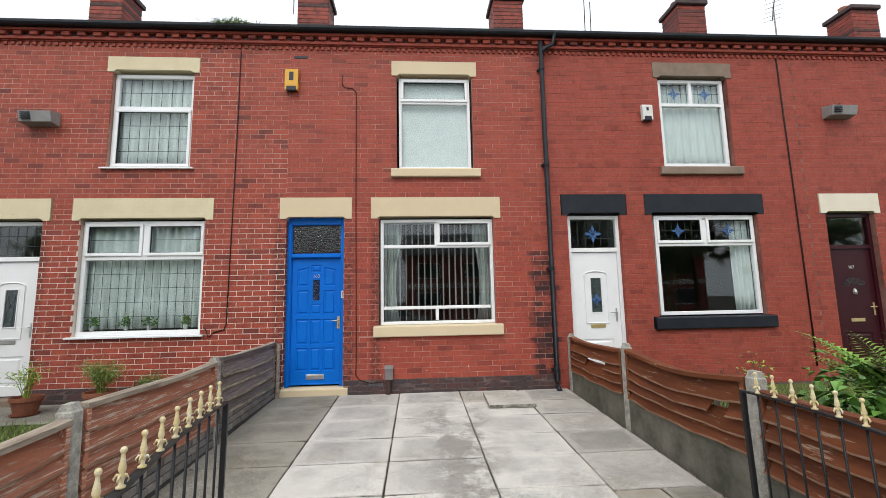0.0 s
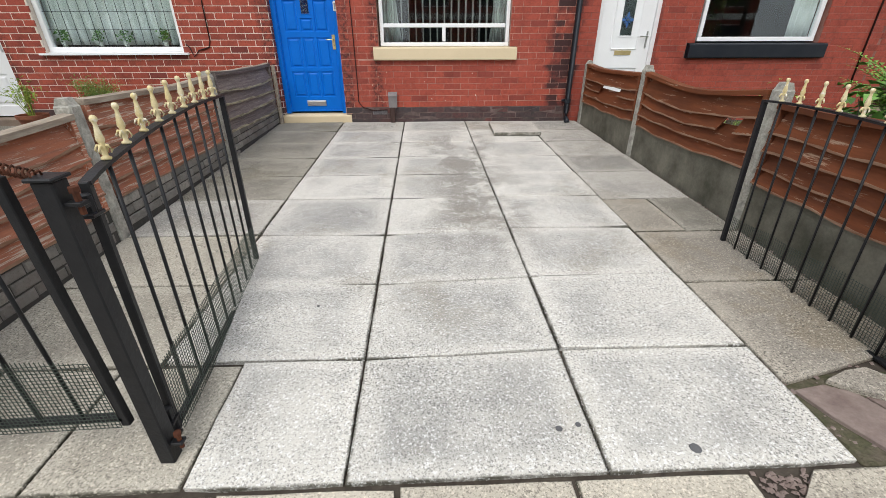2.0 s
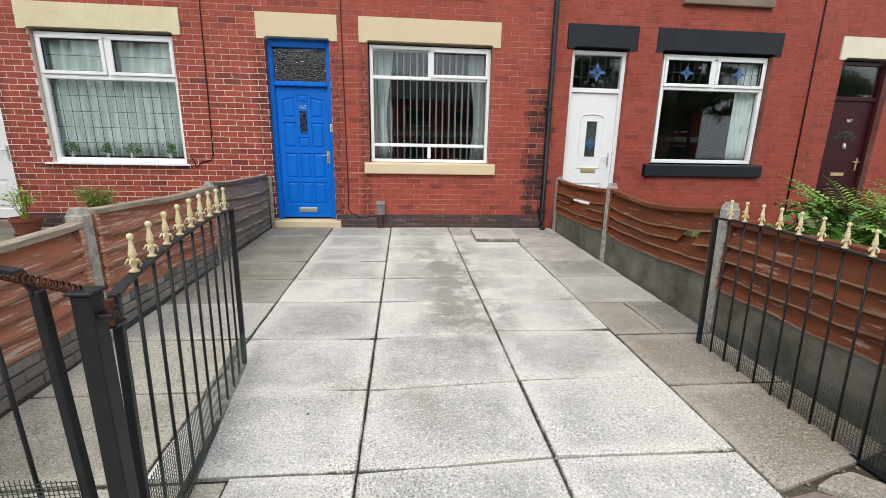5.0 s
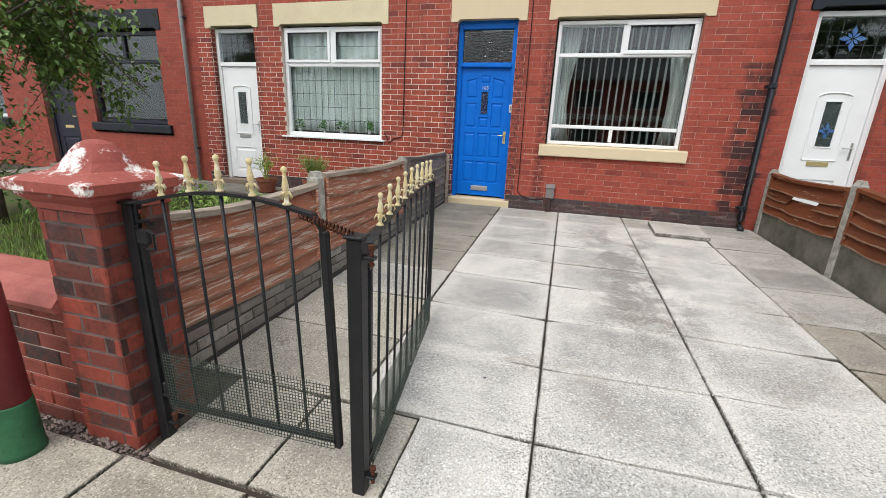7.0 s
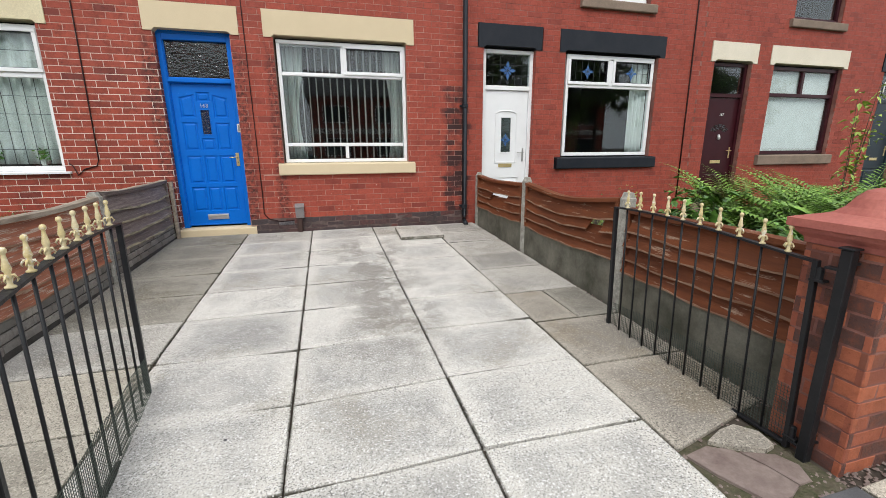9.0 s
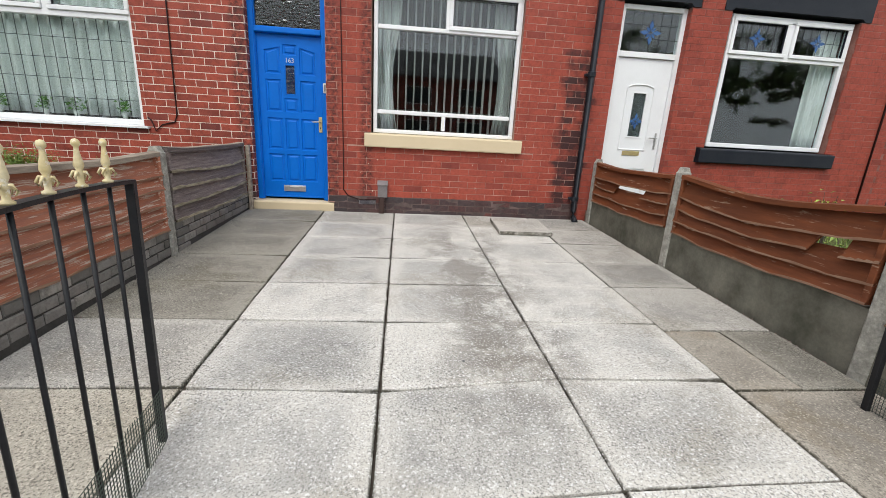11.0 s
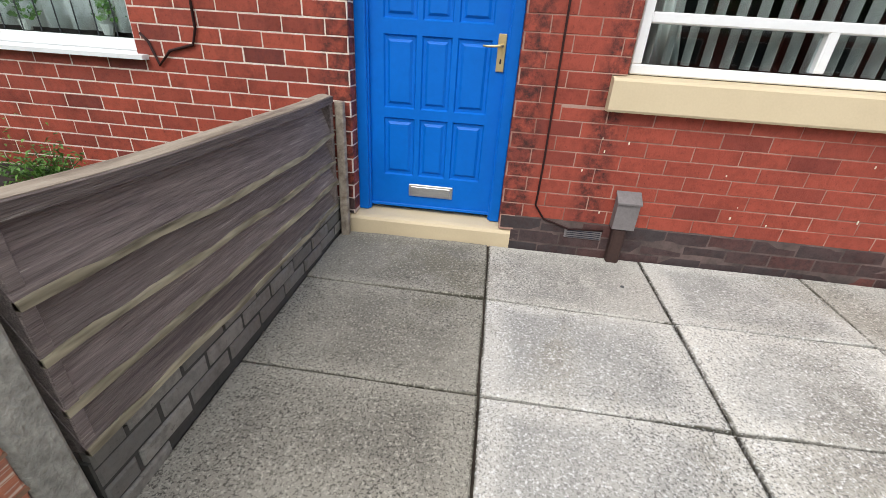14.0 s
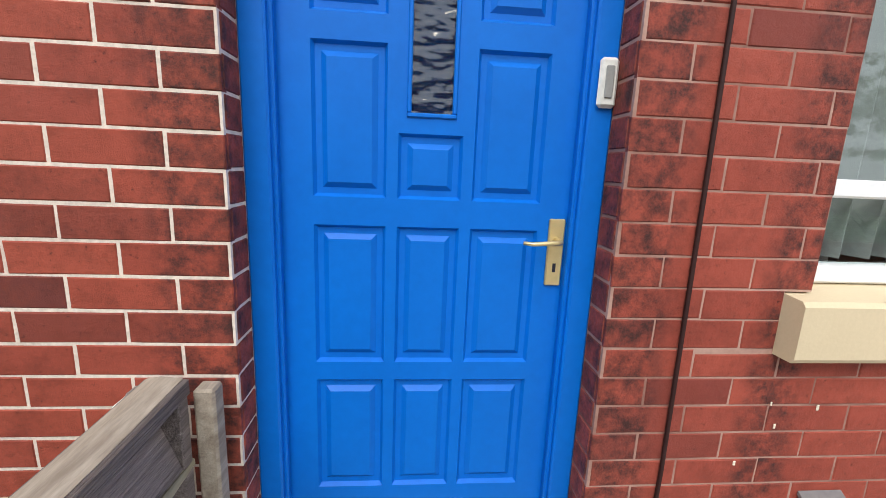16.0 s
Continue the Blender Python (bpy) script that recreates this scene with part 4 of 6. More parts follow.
window("window_5", "white plastic window with stained-glass top lights and black sill", (o - 0.5, o + 1.29), (1.04 + dz, 2.735 + dz), [("h", 2.27, o - 0.44, o + 1.23), ("v", o + 0.39, 2.27, 2.7)], M_UPVC, 0.06,
       opening=[(o - 0.47, o + 0.36, 2.29, 2.74), (o + 0.42, o + 1.26, 2.29, 2.74)], lead=[(o - 0.41, o + 0.3, 2.35, 2.68, 6, 2), (o + 0.48, o + 1.2, 2.35, 2.68, 6, 2)],
       flowers=[(o - 0.06, 2.51, 0.12), (o + 0.84, 2.51, 0.12)], lintel=(o - 0.69, o + 1.43, 2.74 + dz, 3.09 + dz), lintel_mat=M_BLACKP, sill=(o - 0.66, o + 1.42, 0.86, 1.022 + dz), sill_mat=M_BLACKP)
window("window_6", "white plastic bedroom window with stained-glass flowers", (o - 0.235, o + 0.985), (3.64, 5.25), [("h", 4.78, o - 0.18, o + 0.93), ("v", o + 0.375, 4.78, 5.2)], M_UPVC, 0.06,
       lead=[(o - 0.17, o + 0.34, 4.82, 5.19, 4, 2), (o + 0.41, o + 0.92, 4.82, 5.19, 4, 2)], flowers=[(o + 0.08, 5.0, 0.12), (o + 0.66, 5.0, 0.12)],
       lintel=(o - 0.35, o + 1.1, 5.25, 5.53), lintel_mat=M_BUFF, sill=(o - 0.36, o + 1.12, 3.47, 3.62), sill_mat=M_BUFF)
for i, (k, fm, lm) in enumerate(((2, M_MAROON, M_CREAM_PALE), (3, M_SLATE, M_BLACKP), (4, M_UPVC, M_CREAM_PALE), (-2, M_DARKP, M_BLACKP), (-3, M_UPVC, M_BLACKP))):
    o, dz = k * PITCH, 0.04 if k > 0 else 0.0
    lab = {2: "dark maroon framed window with a white blind", 3: "slate grey framed window above a black sill", 4: "white framed window of a far terraced house", -2: "dark framed window with black lintel and sill", -3: "window of the end terraced house"}[k]
    window(f"window_{7 + 2 * i}", lab, (o - 0.555, o + 1.305), (1.03 + dz, 2.735 + dz), [("h", 2.2 + dz, o - 0.5, o + 1.25), ("v", o + 0.37, 2.2 + dz, 2.7)], fm, 0.07, lintel=(o - 0.69, o + 1.43, 2.74 + dz, 3.09 + dz), lintel_mat=lm, sill=(o - 0.66, o + 1.42, 0.86, 1.022 + dz), sill_mat=M_BUFF if k == 2 else M_BLACKP)
    window(f"window_{8 + 2 * i}", lab.replace("window", "bedroom window"), (o - 0.255, o + 1.005), (3.59 + dz, 5.205 + dz), [("h", 4.75, o - 0.2, o + 0.95)], fm, 0.06, lintel=(o - 0.35, o + 1.1, 5.21 + dz, 5.47 + dz), lintel_mat=lm, sill=(o - 0.36, o + 1.12, 3.43 + dz, 3.582 + dz), sill_mat=M_BUFF if k == 2 else M_BLACKP)
    upvc_door(f"door_{4 + i}", {2: "dark maroon front door with a fan-shaped light", 3: "dark slate front door with a large painted number", 4: "tan varnished wooden front door", -2: "black front door under a black lintel", -3: "black front door of the end house"}[k], o, dz if k > 0 else 0,
              {2: M_MAROON, 3: M_SLATE, 4: M_TAN}.get(k, M_DARKP), {2: M_MAROON, 3: M_SLATE, 4: M_TAN}.get(k, M_DARKP), lm, "fan" if k == 2 else "plain", {2: "167", 3: "169"}.get(k, ""))
blue_door()
upvc_door("door_2", "white plastic front door with an arched moulding", -PITCH, 0.0, M_UPVC, M_UPVC, M_CREAM_OLD, "arch")
upvc_door("door_3", "white plastic front door with a stained-glass flower", PITCH, 0.04, M_UPVC, M_UPVC, M_BLACKP, "arch")

# curtains and blinds inside
yb = WALL_Y + 0.2
bl = thing("vertical_blind", "white vertical slat blind turned half open behind glass", "blind")
part("head_rail", Geo().box(-0.5, 1.25, yb - 0.03, yb + 0.03, 2.68, 2.72), M_BLIND, bl)
me = None
for i in range(17):
    x = -0.44 + i * 0.102
    if me is None:
        me = Geo().box(-0.0375, 0.0375, -0.0008, 0.0008, -0.8, 0.8).mesh("slat")
    s = part("slat", me, M_SLAT, bl)
    s.matrix_basis = pose(x, yb, 1.88, 0, 0, -77)
cloth("curtain", drape(-0.53, -0.2, 1.05, 2.7, yb + 0.09, 5, 0.02, 0.35), M_NET, "white curtain gathered at the side of a window")
cloth("curtain", drape(1.28, 1.0, 1.05, 2.7, yb + 0.09, 5, 0.02, 0.35), M_NET, "white curtain gathered at the side of a window")
b = part("roller_blind", Geo().box(-0.2, 0.95, yb - 0.03, yb - 0.025, 3.6, 5.2), M_BLIND)
tagged(b, "plain white roller blind drawn down behind glass", "blind")
o = -PITCH
cloth("curtain", drape(o - 0.54, o + 1.28, 1.05, 2.7, yb, 12, 0.03), M_NET, "white net curtain hanging in folds behind leaded glass")
cloth("curtain", drape(o - 0.24, o + 1.0, 3.65, 5.2, yb, 9, 0.03), M_NET, "white net curtain hanging in folds behind leaded glass")
o = PITCH
cloth("curtain", drape(o + 0.92, o + 1.25, 1.1, 2.7, yb, 4, 0.03), M_NET, "pale curtain pushed to one side of a window")
cloth("curtain", drape(o - 0.22, o + 0.97, 3.65, 5.2, yb, 8, 0.02), M_NET, "white net curtain behind a bedroom window")
b = part("roller_blind", Geo().box(2 * PITCH - 0.5, 2 * PITCH + 1.25, yb - 0.03, yb - 0.025, 1.1, 2.7), M_BLIND)
tagged(b, "plain white roller blind drawn down behind glass", "blind")

rnd = random.Random(77)
for i, x in enumerate((-5.0, -4.5, -4.15, -3.6)):
    t = thing("windowsill_plant", "small potted plant on the inner sill behind leaded glass", "potted plant", (x, WALL_Y + 0.175, 1.03), group="plants on the window sill")
    part("pot", Geo().lathe([(0.025, 0), (0.035, 0.06), (0.03, 0.06), (0.0, 0.05)], n=10), M_WHITEP, t)
    lg = Geo()
    for _ in range(60):
        a = rnd.uniform(0, 6.28)
        q = Vector((rnd.gauss(0, 0.045), rnd.gauss(0, 0.008), 0.07 + rnd.uniform(0, 0.13)))
        d = Vector((math.cos(a), 0.15 * math.sin(a), rnd.uniform(-0.3, 0.6))).normalized()
        s = Vector((-d.z, 0, d.x)) * 0.012
        lg.add([q, q + d * 0.02 + s, q + d * 0.045, q + d * 0.02 - s], [(0, 1, 2, 3)])
    part("leaves", lg, bpy.data.materials["shrub_green"], t, fix=False)


# ---------- pipes, boxes and cables on the walls ----------
dp = thing("downpipe", "black cast iron downpipe with a swan neck at the gutter", "drainpipe")
part("pipe", Geo().tube([(2.225, WALL_Y - 0.09, 5.82), (2.225, WALL_Y - 0.09, 0.12), (2.225, WALL_Y - 0.12, 0.03), (2.225, WALL_Y - 0.2, -0.02)], 0.04, 10), M_PIPE, dp, smooth=True)
part("swan_neck", Geo().tube([(2.225, WALL_Y - 0.09, 5.6), (2.3, WALL_Y - 0.11, 5.7), (2.42, WALL_Y - 0.15, 5.74), (2.46, WALL_Y - 0.17, 5.93)], 0.036, 8), M_PIPE, dp, smooth=True)
for z in (5.3, 3.6, 1.85, 0.25):
    part("pipe_collar", Geo().lathe([(0.04, 0), (0.05, 0.005), (0.05, 0.06), (0.04, 0.065)], (2.225, WALL_Y - 0.09, z), 10), M_PIPE, dp)
    part("pipe_bracket", Geo().box(2.16, 2.29, WALL_Y - 0.05, WALL_Y - 0.001, z + 0.015, z + 0.05, 0.004), M_PIPE, dp)
d2 = thing("downpipe", "grey plastic downpipe beside the end white door", "drainpipe")
part("pipe", Geo().tube([(-7.2, WALL_Y - 0.06, 5.95), (-7.2, WALL_Y - 0.06, -0.02)], 0.035, 10), M_GREYP, d2, smooth=True)
for z in (5.0, 2.9, 0.6):
    part("pipe_clip", Geo().box(-7.26, -7.14, WALL_Y - 0.07, WALL_Y - 0.001, z, z + 0.035, 0.004), M_DARKP, d2)


def cable(label, pts, mat=M_CABLE, r=0.008):
    return tagged(part("cable", Geo().tube(pts, r, 5), mat, smooth=True), label, "cable")


yc = WALL_Y - 0.009
cable("dark cable clipped down the brick house front", [(-1.17, yc, 5.2), (-1.18, yc, 5.06), (-1.14, yc, 4.98), (-1.0, yc, 4.97), (-0.94, yc, 4.9), (-0.935, yc, 3.0), (-0.92, yc, 1.2), (-0.915, yc, 0.5), (-0.92, yc, 0.28), (-0.86, yc, 0.2), (-0.7, yc, 0.15), (-0.5, yc, 0.16)], r=0.0065)
cable("dark cable running down the dark red bricks", [(-2.85, yc, 5.6), (-2.86, yc, 4.0), (-2.88, yc, 2.5), (-2.9, yc, 1.1), (-2.93, yc, 1.02), (-3.08, yc, 0.98), (-3.16, yc, 0.9), (-3.2, yc, 1.02), (-3.24, yc, 1.06)])
cable("dark cable running down orange-red bricks", [(6.6, yc, 5.85), (6.62, yc, 4.0), (6.64, yc, 2.4), (6.66, yc, 0.2)], r=0.014)
m = thing("meter_box", "grey metal cable box on a brown pipe low on the wall", "utility box")
part("box_body", Geo().prism([(WALL_Y - 0.065, 0.2), (WALL_Y - 0.065, 0.36), (WALL_Y, 0.4), (WALL_Y, 0.2)], "x", -0.47, -0.345), M_GREYBOX, m)
part("box_lid", Geo().prism([(WALL_Y - 0.075, 0.355), (WALL_Y - 0.075, 0.365), (WALL_Y, 0.415), (WALL_Y, 0.402)], "x", -0.476, -0.339), M_GREYBOX, m)
part("pipe", Geo().box(-0.455, -0.38, WALL_Y - 0.06, WALL_Y - 0.001, -0.03, 0.199, 0.01), M_BROWNPIPE, m)
v = thing("air_vent", "small dark cast air brick in the wall", "vent")
part("grille", Geo().box(-0.72, -0.5, WALL_Y - 0.006, WALL_Y + 0.01, 0.09, 0.15, 0.004), M_GREYBOX, v)
for i in range(4):
    part("slot", Geo().box(-0.71, -0.51, WALL_Y - 0.008, WALL_Y - 0.005, 0.098 + i * 0.013, 0.103 + i * 0.013), M_DARKP, v)
v = thing("air_vent", "small dark cast air brick in the wall", "vent")
part("grille", Geo().box(-1.98, -1.76, WALL_Y - 0.004, WALL_Y + 0.01, 5.49, 5.54, 0.004), M_DARKP, v)


def alarm(label, x0, x1, z0, z1, depth, body, lamp, tilt=0.0):
    t = thing("burglar_alarm", label, "alarm box")
    part("alarm_body", Geo().prism([(WALL_Y - depth, z0 + tilt), (WALL_Y - depth, z1 - 0.03), (WALL_Y - depth + 0.03, z1), (WALL_Y, z1), (WALL_Y, z0), (WALL_Y - depth + 0.03, z0)], "x", x0, x1), body, t)
    part("alarm_lamp", Geo().box(x0 + 0.02, x1 - 0.02, WALL_Y - depth - 0.006, WALL_Y - 0.02, z0 - 0.02, z0 + 0.07, 0.012), lamp, t)
    part("emblem", Geo().box(x0 + 0.07, x1 - 0.07, WALL_Y - depth - 0.004, WALL_Y - depth + 0.001, z0 + 0.16, z1 - 0.06, 0.002), M_DARKP, t)
    return t


alarm("yellow burglar alarm box with a dark lamp", -2.1, -1.89, 4.9, 5.27, 0.08, M_YELLOW, M_DARKP)
alarm("white burglar alarm box with dark edges", 3.98, 4.16, 4.44, 4.72, 0.07, M_WHITEP, M_DARKP)


def vent_box(label, x, z):
    t = thing("flue_terminal", label, "alarm box")
    part("flue_body", Geo().prism([(WALL_Y - 0.16, z - 0.1), (WALL_Y - 0.2, z + 0.06), (WALL_Y - 0.02, z + 0.1), (WALL_Y, z + 0.1), (WALL_Y, z - 0.12)], "x", x - 0.24, x + 0.24), M_GREYP, t)
    for i in range(4):
        part("louvre", Geo().box(x - 0.2, x - 0.06, WALL_Y - 0.205, WALL_Y - 0.15, z - 0.06 + i * 0.03, z - 0.048 + i * 0.03), M_DARKP, t)
    part("lamp", Geo().lathe([(0.03, 0), (0.03, 0.04), (0.0, 0.05)], (x, WALL_Y - 0.1, z + 0.085), 8), M_BOLL_R, t)


vent_box("grey louvred alarm box with a small red lamp", -5.85, 4.38)
vent_box("grey louvred alarm box with a small red lamp", 7.6, 4.62)


st = thing("pipe_stub", "two white plastic pipe ends poking out of the bricks", "pipe")
for x, z in ((-2.29, 0.725), (-2.255, 0.74)):
    part("pipe_end", Geo().tube([(x, WALL_Y + 0.01, z), (x, WALL_Y - 0.05, z), (x + 0.004, WALL_Y - 0.065, z - 0.015), (x + 0.004, WALL_Y - 0.067, z - 0.04)], 0.013, 8), M_WHITEP, st, smooth=True)
fl = thing("paint_drips", "small flecks of cream paint spilt on the bricks", "paint drips")
r = random.Random(21)
for i in range(14):
    x, z, q = r.uniform(-0.98, 1.35), r.uniform(0.25, 0.8), r.uniform(0.003, 0.007)
    part("paint_fleck", Geo().box(x - q * 0.6, x + q * 0.6, WALL_Y - 0.0015, WALL_Y + 0.001, z - q * r.uniform(0.8, 2.4), z + q, 0.0008), M_CREAM_PALE, fl)


# ---------- aerials on the roof ----------
def aerial(label, x, y, z0, z1, n, turn):
    t = thing("tv_aerial", label, "aerial", (x, y, z0), turn)
    part("mast", Geo().tube([(0, 0, 0), (0.01, 0, z1 - z0)], 0.014, 6), M_GREYP, t)
    part("boom", Geo().tube([(-0.45, 0, z1 - z0 - 0.06), (0.45, 0, z1 - z0 - 0.02)], 0.009, 5), M_GREYP, t)
    for i in range(n):
        u = -0.42 + 0.84 * i / (n - 1)
        part("element", Geo().tube([(u, -0.14, z1 - z0 - 0.04 + u * 0.045), (u, 0.14, z1 - z0 - 0.04 + u * 0.045)], 0.004, 4), M_GREYP, t)
    return t


aerial("grey television aerial strapped to a chimney", -2.85, 9.3, 8.3, 9.35, 8, 30)
aerial("grey television aerial on a mast at the gutter", 6.78, WALL_Y + 0.1, 5.9, 6.75, 6, 50)
for x, h in ((4.35, 9.05), (4.5, 8.9)):
    st = part("roof_weed", Geo().tube([(x, 9.4, 7.5), (x + 0.03, 9.4, h)], 0.012, 5), M_BARK)
    tagged(st, "thin dead stalk above the roof ridge", "weeds")


# ---------- fences ----------
def concrete_post(x, y, top, w=0.1, lean=0.0):
    z0 = ground_z(y) - 0.05
    g = Geo().box(-w / 2, w / 2, -0.05, 0.05, 0, top - z0 - 0.04, 0.012)
    g.prism([(-w / 2 + 0.012, top - z0 - 0.04), (w / 2 - 0.012, top - z0 - 0.04), (w / 2 - 0.03, top - z0), (-w / 2 + 0.03, top - z0)], "y", -0.04, 0.04)
    ob = part("fence_post", g, M_POST)
    ob.matrix_basis = pose(x, y, z0, lean, 0, 0)
    return tagged(ob, "weathered grey concrete fence post", "fence post", "concrete posts between the fence panels")


def fence_panel(label, x, y0, y1, z0, z1, mat, sag=0.0, face=1, seed=0, boards=5, broken=None):
    """A waney-lap panel: overlapping wavy boards, side battens and a cap rail. face: +1 shows its boards towards +x."""
    rnd = random.Random(seed)
    t = thing("fence", label, "fence")
    h = (z1 - z0 - 0.06) / boards
    n = 14
    lip = 0.019 if mat is M_FENCE_D else 0.011

    def lath(b, ua, ub, torn_a, torn_b, ph, amp, am2):
        """One board, or the stump of a snapped one with a torn end."""
        verts, faces, ev = [], [], []
        for i in range(n + 1):
            lows, highs = [], []
            for edge, store in ((0, lows), (1, highs)):
                u = ua + (ub - ua) * i / n
                if i == 0 and torn_a:
                    u += 0.035 * (1 - edge)
                if i == n and torn_b:
                    u -= 0.05 * edge
                y = y0 + (y1 - y0) * u
                s = -sag * math.sin(math.pi * u) * (b + 1) / boards
                low = z0 + b * h - 0.022 + s + amp * math.sin(u * 5 + ph) + am2 * math.sin(u * 17 + ph * 3)
                store += [y, low if edge == 0 else z0 + (b + 1) * h + 0.02 + s, 0.006 * math.sin(u * 4 + ph)]
            a, d = x + face * (0.06 + lows[2]), x + face * (highs[2] - 0.004)
            verts += [(a, lows[0], lows[1]), (a - face * 0.012, lows[0], lows[1]), (d - face * 0.01, highs[0], highs[1]), (d, highs[0], highs[1])]
            ev += [(a + face * 0.002, lows[0], lows[1] - 0.002), (a - face * 0.013, lows[0], lows[1] - 0.002),
                   (a - face * 0.012, lows[0], lows[1] + lip), (a + face * 0.001, lows[0], lows[1] + lip * (1.0 + 0.5 * math.sin(i * 2.1)))]
        for i in range(n):
            for q in range(4):
                faces.append((i * 4 + q, i * 4 + (q + 1) % 4, i * 4 + 4 + (q + 1) % 4, i * 4 + 4 + q))
        faces += [(0, 1, 2, 3), (n * 4, n * 4 + 3, n * 4 + 2, n * 4 + 1)]
        part("fence_board", Geo().add(verts, faces), mat, t)
        part("board_edge", Geo().add(ev, faces), M_LICHEN if mat is M_FENCE_D else M_EDGE_R, t)

    for b in range(boards):
        ph, amp, am2 = rnd.uniform(0, 6), rnd.uniform(0.004, 0.012), rnd.uniform(0.003, 0.007)
        if broken and b == broken[0]:
            lath(b, 0.0, broken[1], False, True, ph, amp, am2)
            lath(b, broken[2], 1.0, True, False, ph, amp, am2)
        else:
            lath(b, 0.0, 1.0, False, False, ph, amp, am2)
    for y in (y0 + 0.02, y1 - 0.02):
        part("batten", Geo().box(x - 0.02, x + 0.055, y - 0.018, y + 0.018, z0 - 0.02, z1 - 0.02, 0.004), mat, t)
        part("batten", Geo().box(x - 0.055, x - 0.02, y - 0.018, y + 0.018, z0 - 0.02, z1 - 0.02, 0.004), mat, t)
    verts, faces = [], []
    for i in range(n + 1):
        u = i / n
        y, z = y0 + (y1 - y0) * u, z1 - sag * math.sin(math.pi * u) + 0.004 * math.sin(u * 9 + seed)
        e0, e1 = sorted((x - face * 0.035, x + face * 0.058))
        verts += [(e0, y, z - 0.04), (e1, y, z - 0.04), (e1, y, z - 0.006), (x, y, z), (e0, y, z - 0.006)]
    for i in range(n):
        for q in range(5):
            faces.append((i * 5 + q, i * 5 + (q + 1) % 5, i * 5 + 5 + (q + 1) % 5, i * 5 + 5 + q))
    faces += [(0, 1, 2, 3, 4), tuple(n * 5 + q for q in (4, 3, 2, 1, 0))]
    part("cap_rail", Geo().add(verts, faces), M_TIMBER if mat is M_FENCE_R else mat, t)
    if mat is M_FENCE_D:
        tv = [(q[0] + dx, q[1], q[2] + dz) for i in range(n + 1) for q, dx, dz in ((verts[i * 5 + 4], 0.004, 0.002), (verts[i * 5 + 3], 0.0, 0.002), (verts[i * 5 + 2], -0.012, 0.003), (verts[i * 5 + 2], -0.012, -0.004), (verts[i * 5 + 4], 0.004, -0.004))]
        part("weathered_top", Geo().add(tv, faces), M_TIMBER, t)
    return t


LX, RX = -2.17, 2.46
for y, top in ((2.8, 0.8), (4.69, 0.83)):
    concrete_post(LX, y, top, 0.11, 1.0)
for y, top in ((6.42, 0.84), (4.68, 0.87), (2.82, 0.86)):
    concrete_post(RX, y, top, 0.1, 0.0)
t = part("fence_post", Geo().box(LX + 0.062, LX + 0.11, 6.5, 6.548, -0.03, 0.79, 0.006), M_TIMBER)
tagged(t, "weathered timber end post against the house", "fence post")
fence_panel("weathered grey-brown waney-lap fence panel", LX, 4.75, 6.5, 0.2, 0.825, M_FENCE_D, 0.02, 1, 3, 4)
fence_panel("flaking red-brown waney-lap fence panel", LX, 2.86, 4.63, 0.15, 0.79, M_FENCE_R, 0.02, 1, 5)
fence_panel("flaking red-brown waney-lap fence panel", LX, 1.26, 2.74, 0.1, 0.72, M_FENCE_R, 0.04, 1, 8)
fence_panel("orange-brown waney-lap fence panel with a broken board", RX, 4.74, 6.36, 0.3, 0.8, M_FENCE_O, 0.03, -1, 11, 4, (2, 0.3, 0.62))
fence_panel("sagging orange-brown waney-lap fence panel", RX, 2.88, 4.62, 0.28, 0.81, M_FENCE_O, 0.07, -1, 13, 4, (2, 0.12, 0.2))
fence_panel("orange-brown waney-lap fence panel behind the gate", RX, 1.34, 2.76, 0.2, 0.74, M_FENCE_O, 0.0, -1, 17, 4)
for y0, y1, z in ((4.73, 6.37, 0.31), (2.87, 4.63, 0.26), (1.34, 2.77, 0.18)):
    g = Geo().prism([(y0, ground_z(y0) - 0.08), (y1, ground_z(y1) - 0.08), (y1, z + 0.01), (y0, z - 0.02)], "x", RX - 0.035, RX + 0.035)
    tagged(part("gravel_board", g, M_GRAVEL_BOARD), "mossy concrete gravel board under the fence panel", "fence base", kind="structure")


# ---------- brick piers, garden walls ----------
def masonry(parent, x0, x1, y0, y1, z0, z1, brick, faces="fblr", step_up=0.0):
    """Bricks round the sides of a block; front is -y."""
    for f in faces:
        w = (x1 - x0) if f in "fb" else (y1 - y0)
        for a, b, c, d in brick_rects(0, w, z0, z1, [], 0.225, 0.078, 0.009, 0.11 if f in "lr" else 0.0):
            key = (round(b - a, 3), round(d - c, 3), WORN.randrange(4))
            me = BRICKS.get(key)
            if me is None:
                p, q = brick_block(key[0] / 2, key[1] / 2, 0.03, 0.005, WORN)
                me = BRICKS[key] = Geo().add(p, q).mesh("brick", False)
            key2 = (key, brick.name)
            if key2 not in BRICK_OF:
                BRICK_OF[key2] = me.copy()
            ob = part("brick", BRICK_OF[key2], brick, parent)
            m = (a + b) / 2
            pos, turn = {"f": ((x0 + m, y0), 0), "b": ((x1 - m, y1), 180), "l": ((x0, y1 - m), -90), "r": ((x1, y0 + m), 90)}[f]
            ob.matrix_basis = pose(*pos, (c + d) / 2, 0, 0, turn)


BRICKS, BRICK_OF, WORN = {}, {}, random.Random(99)


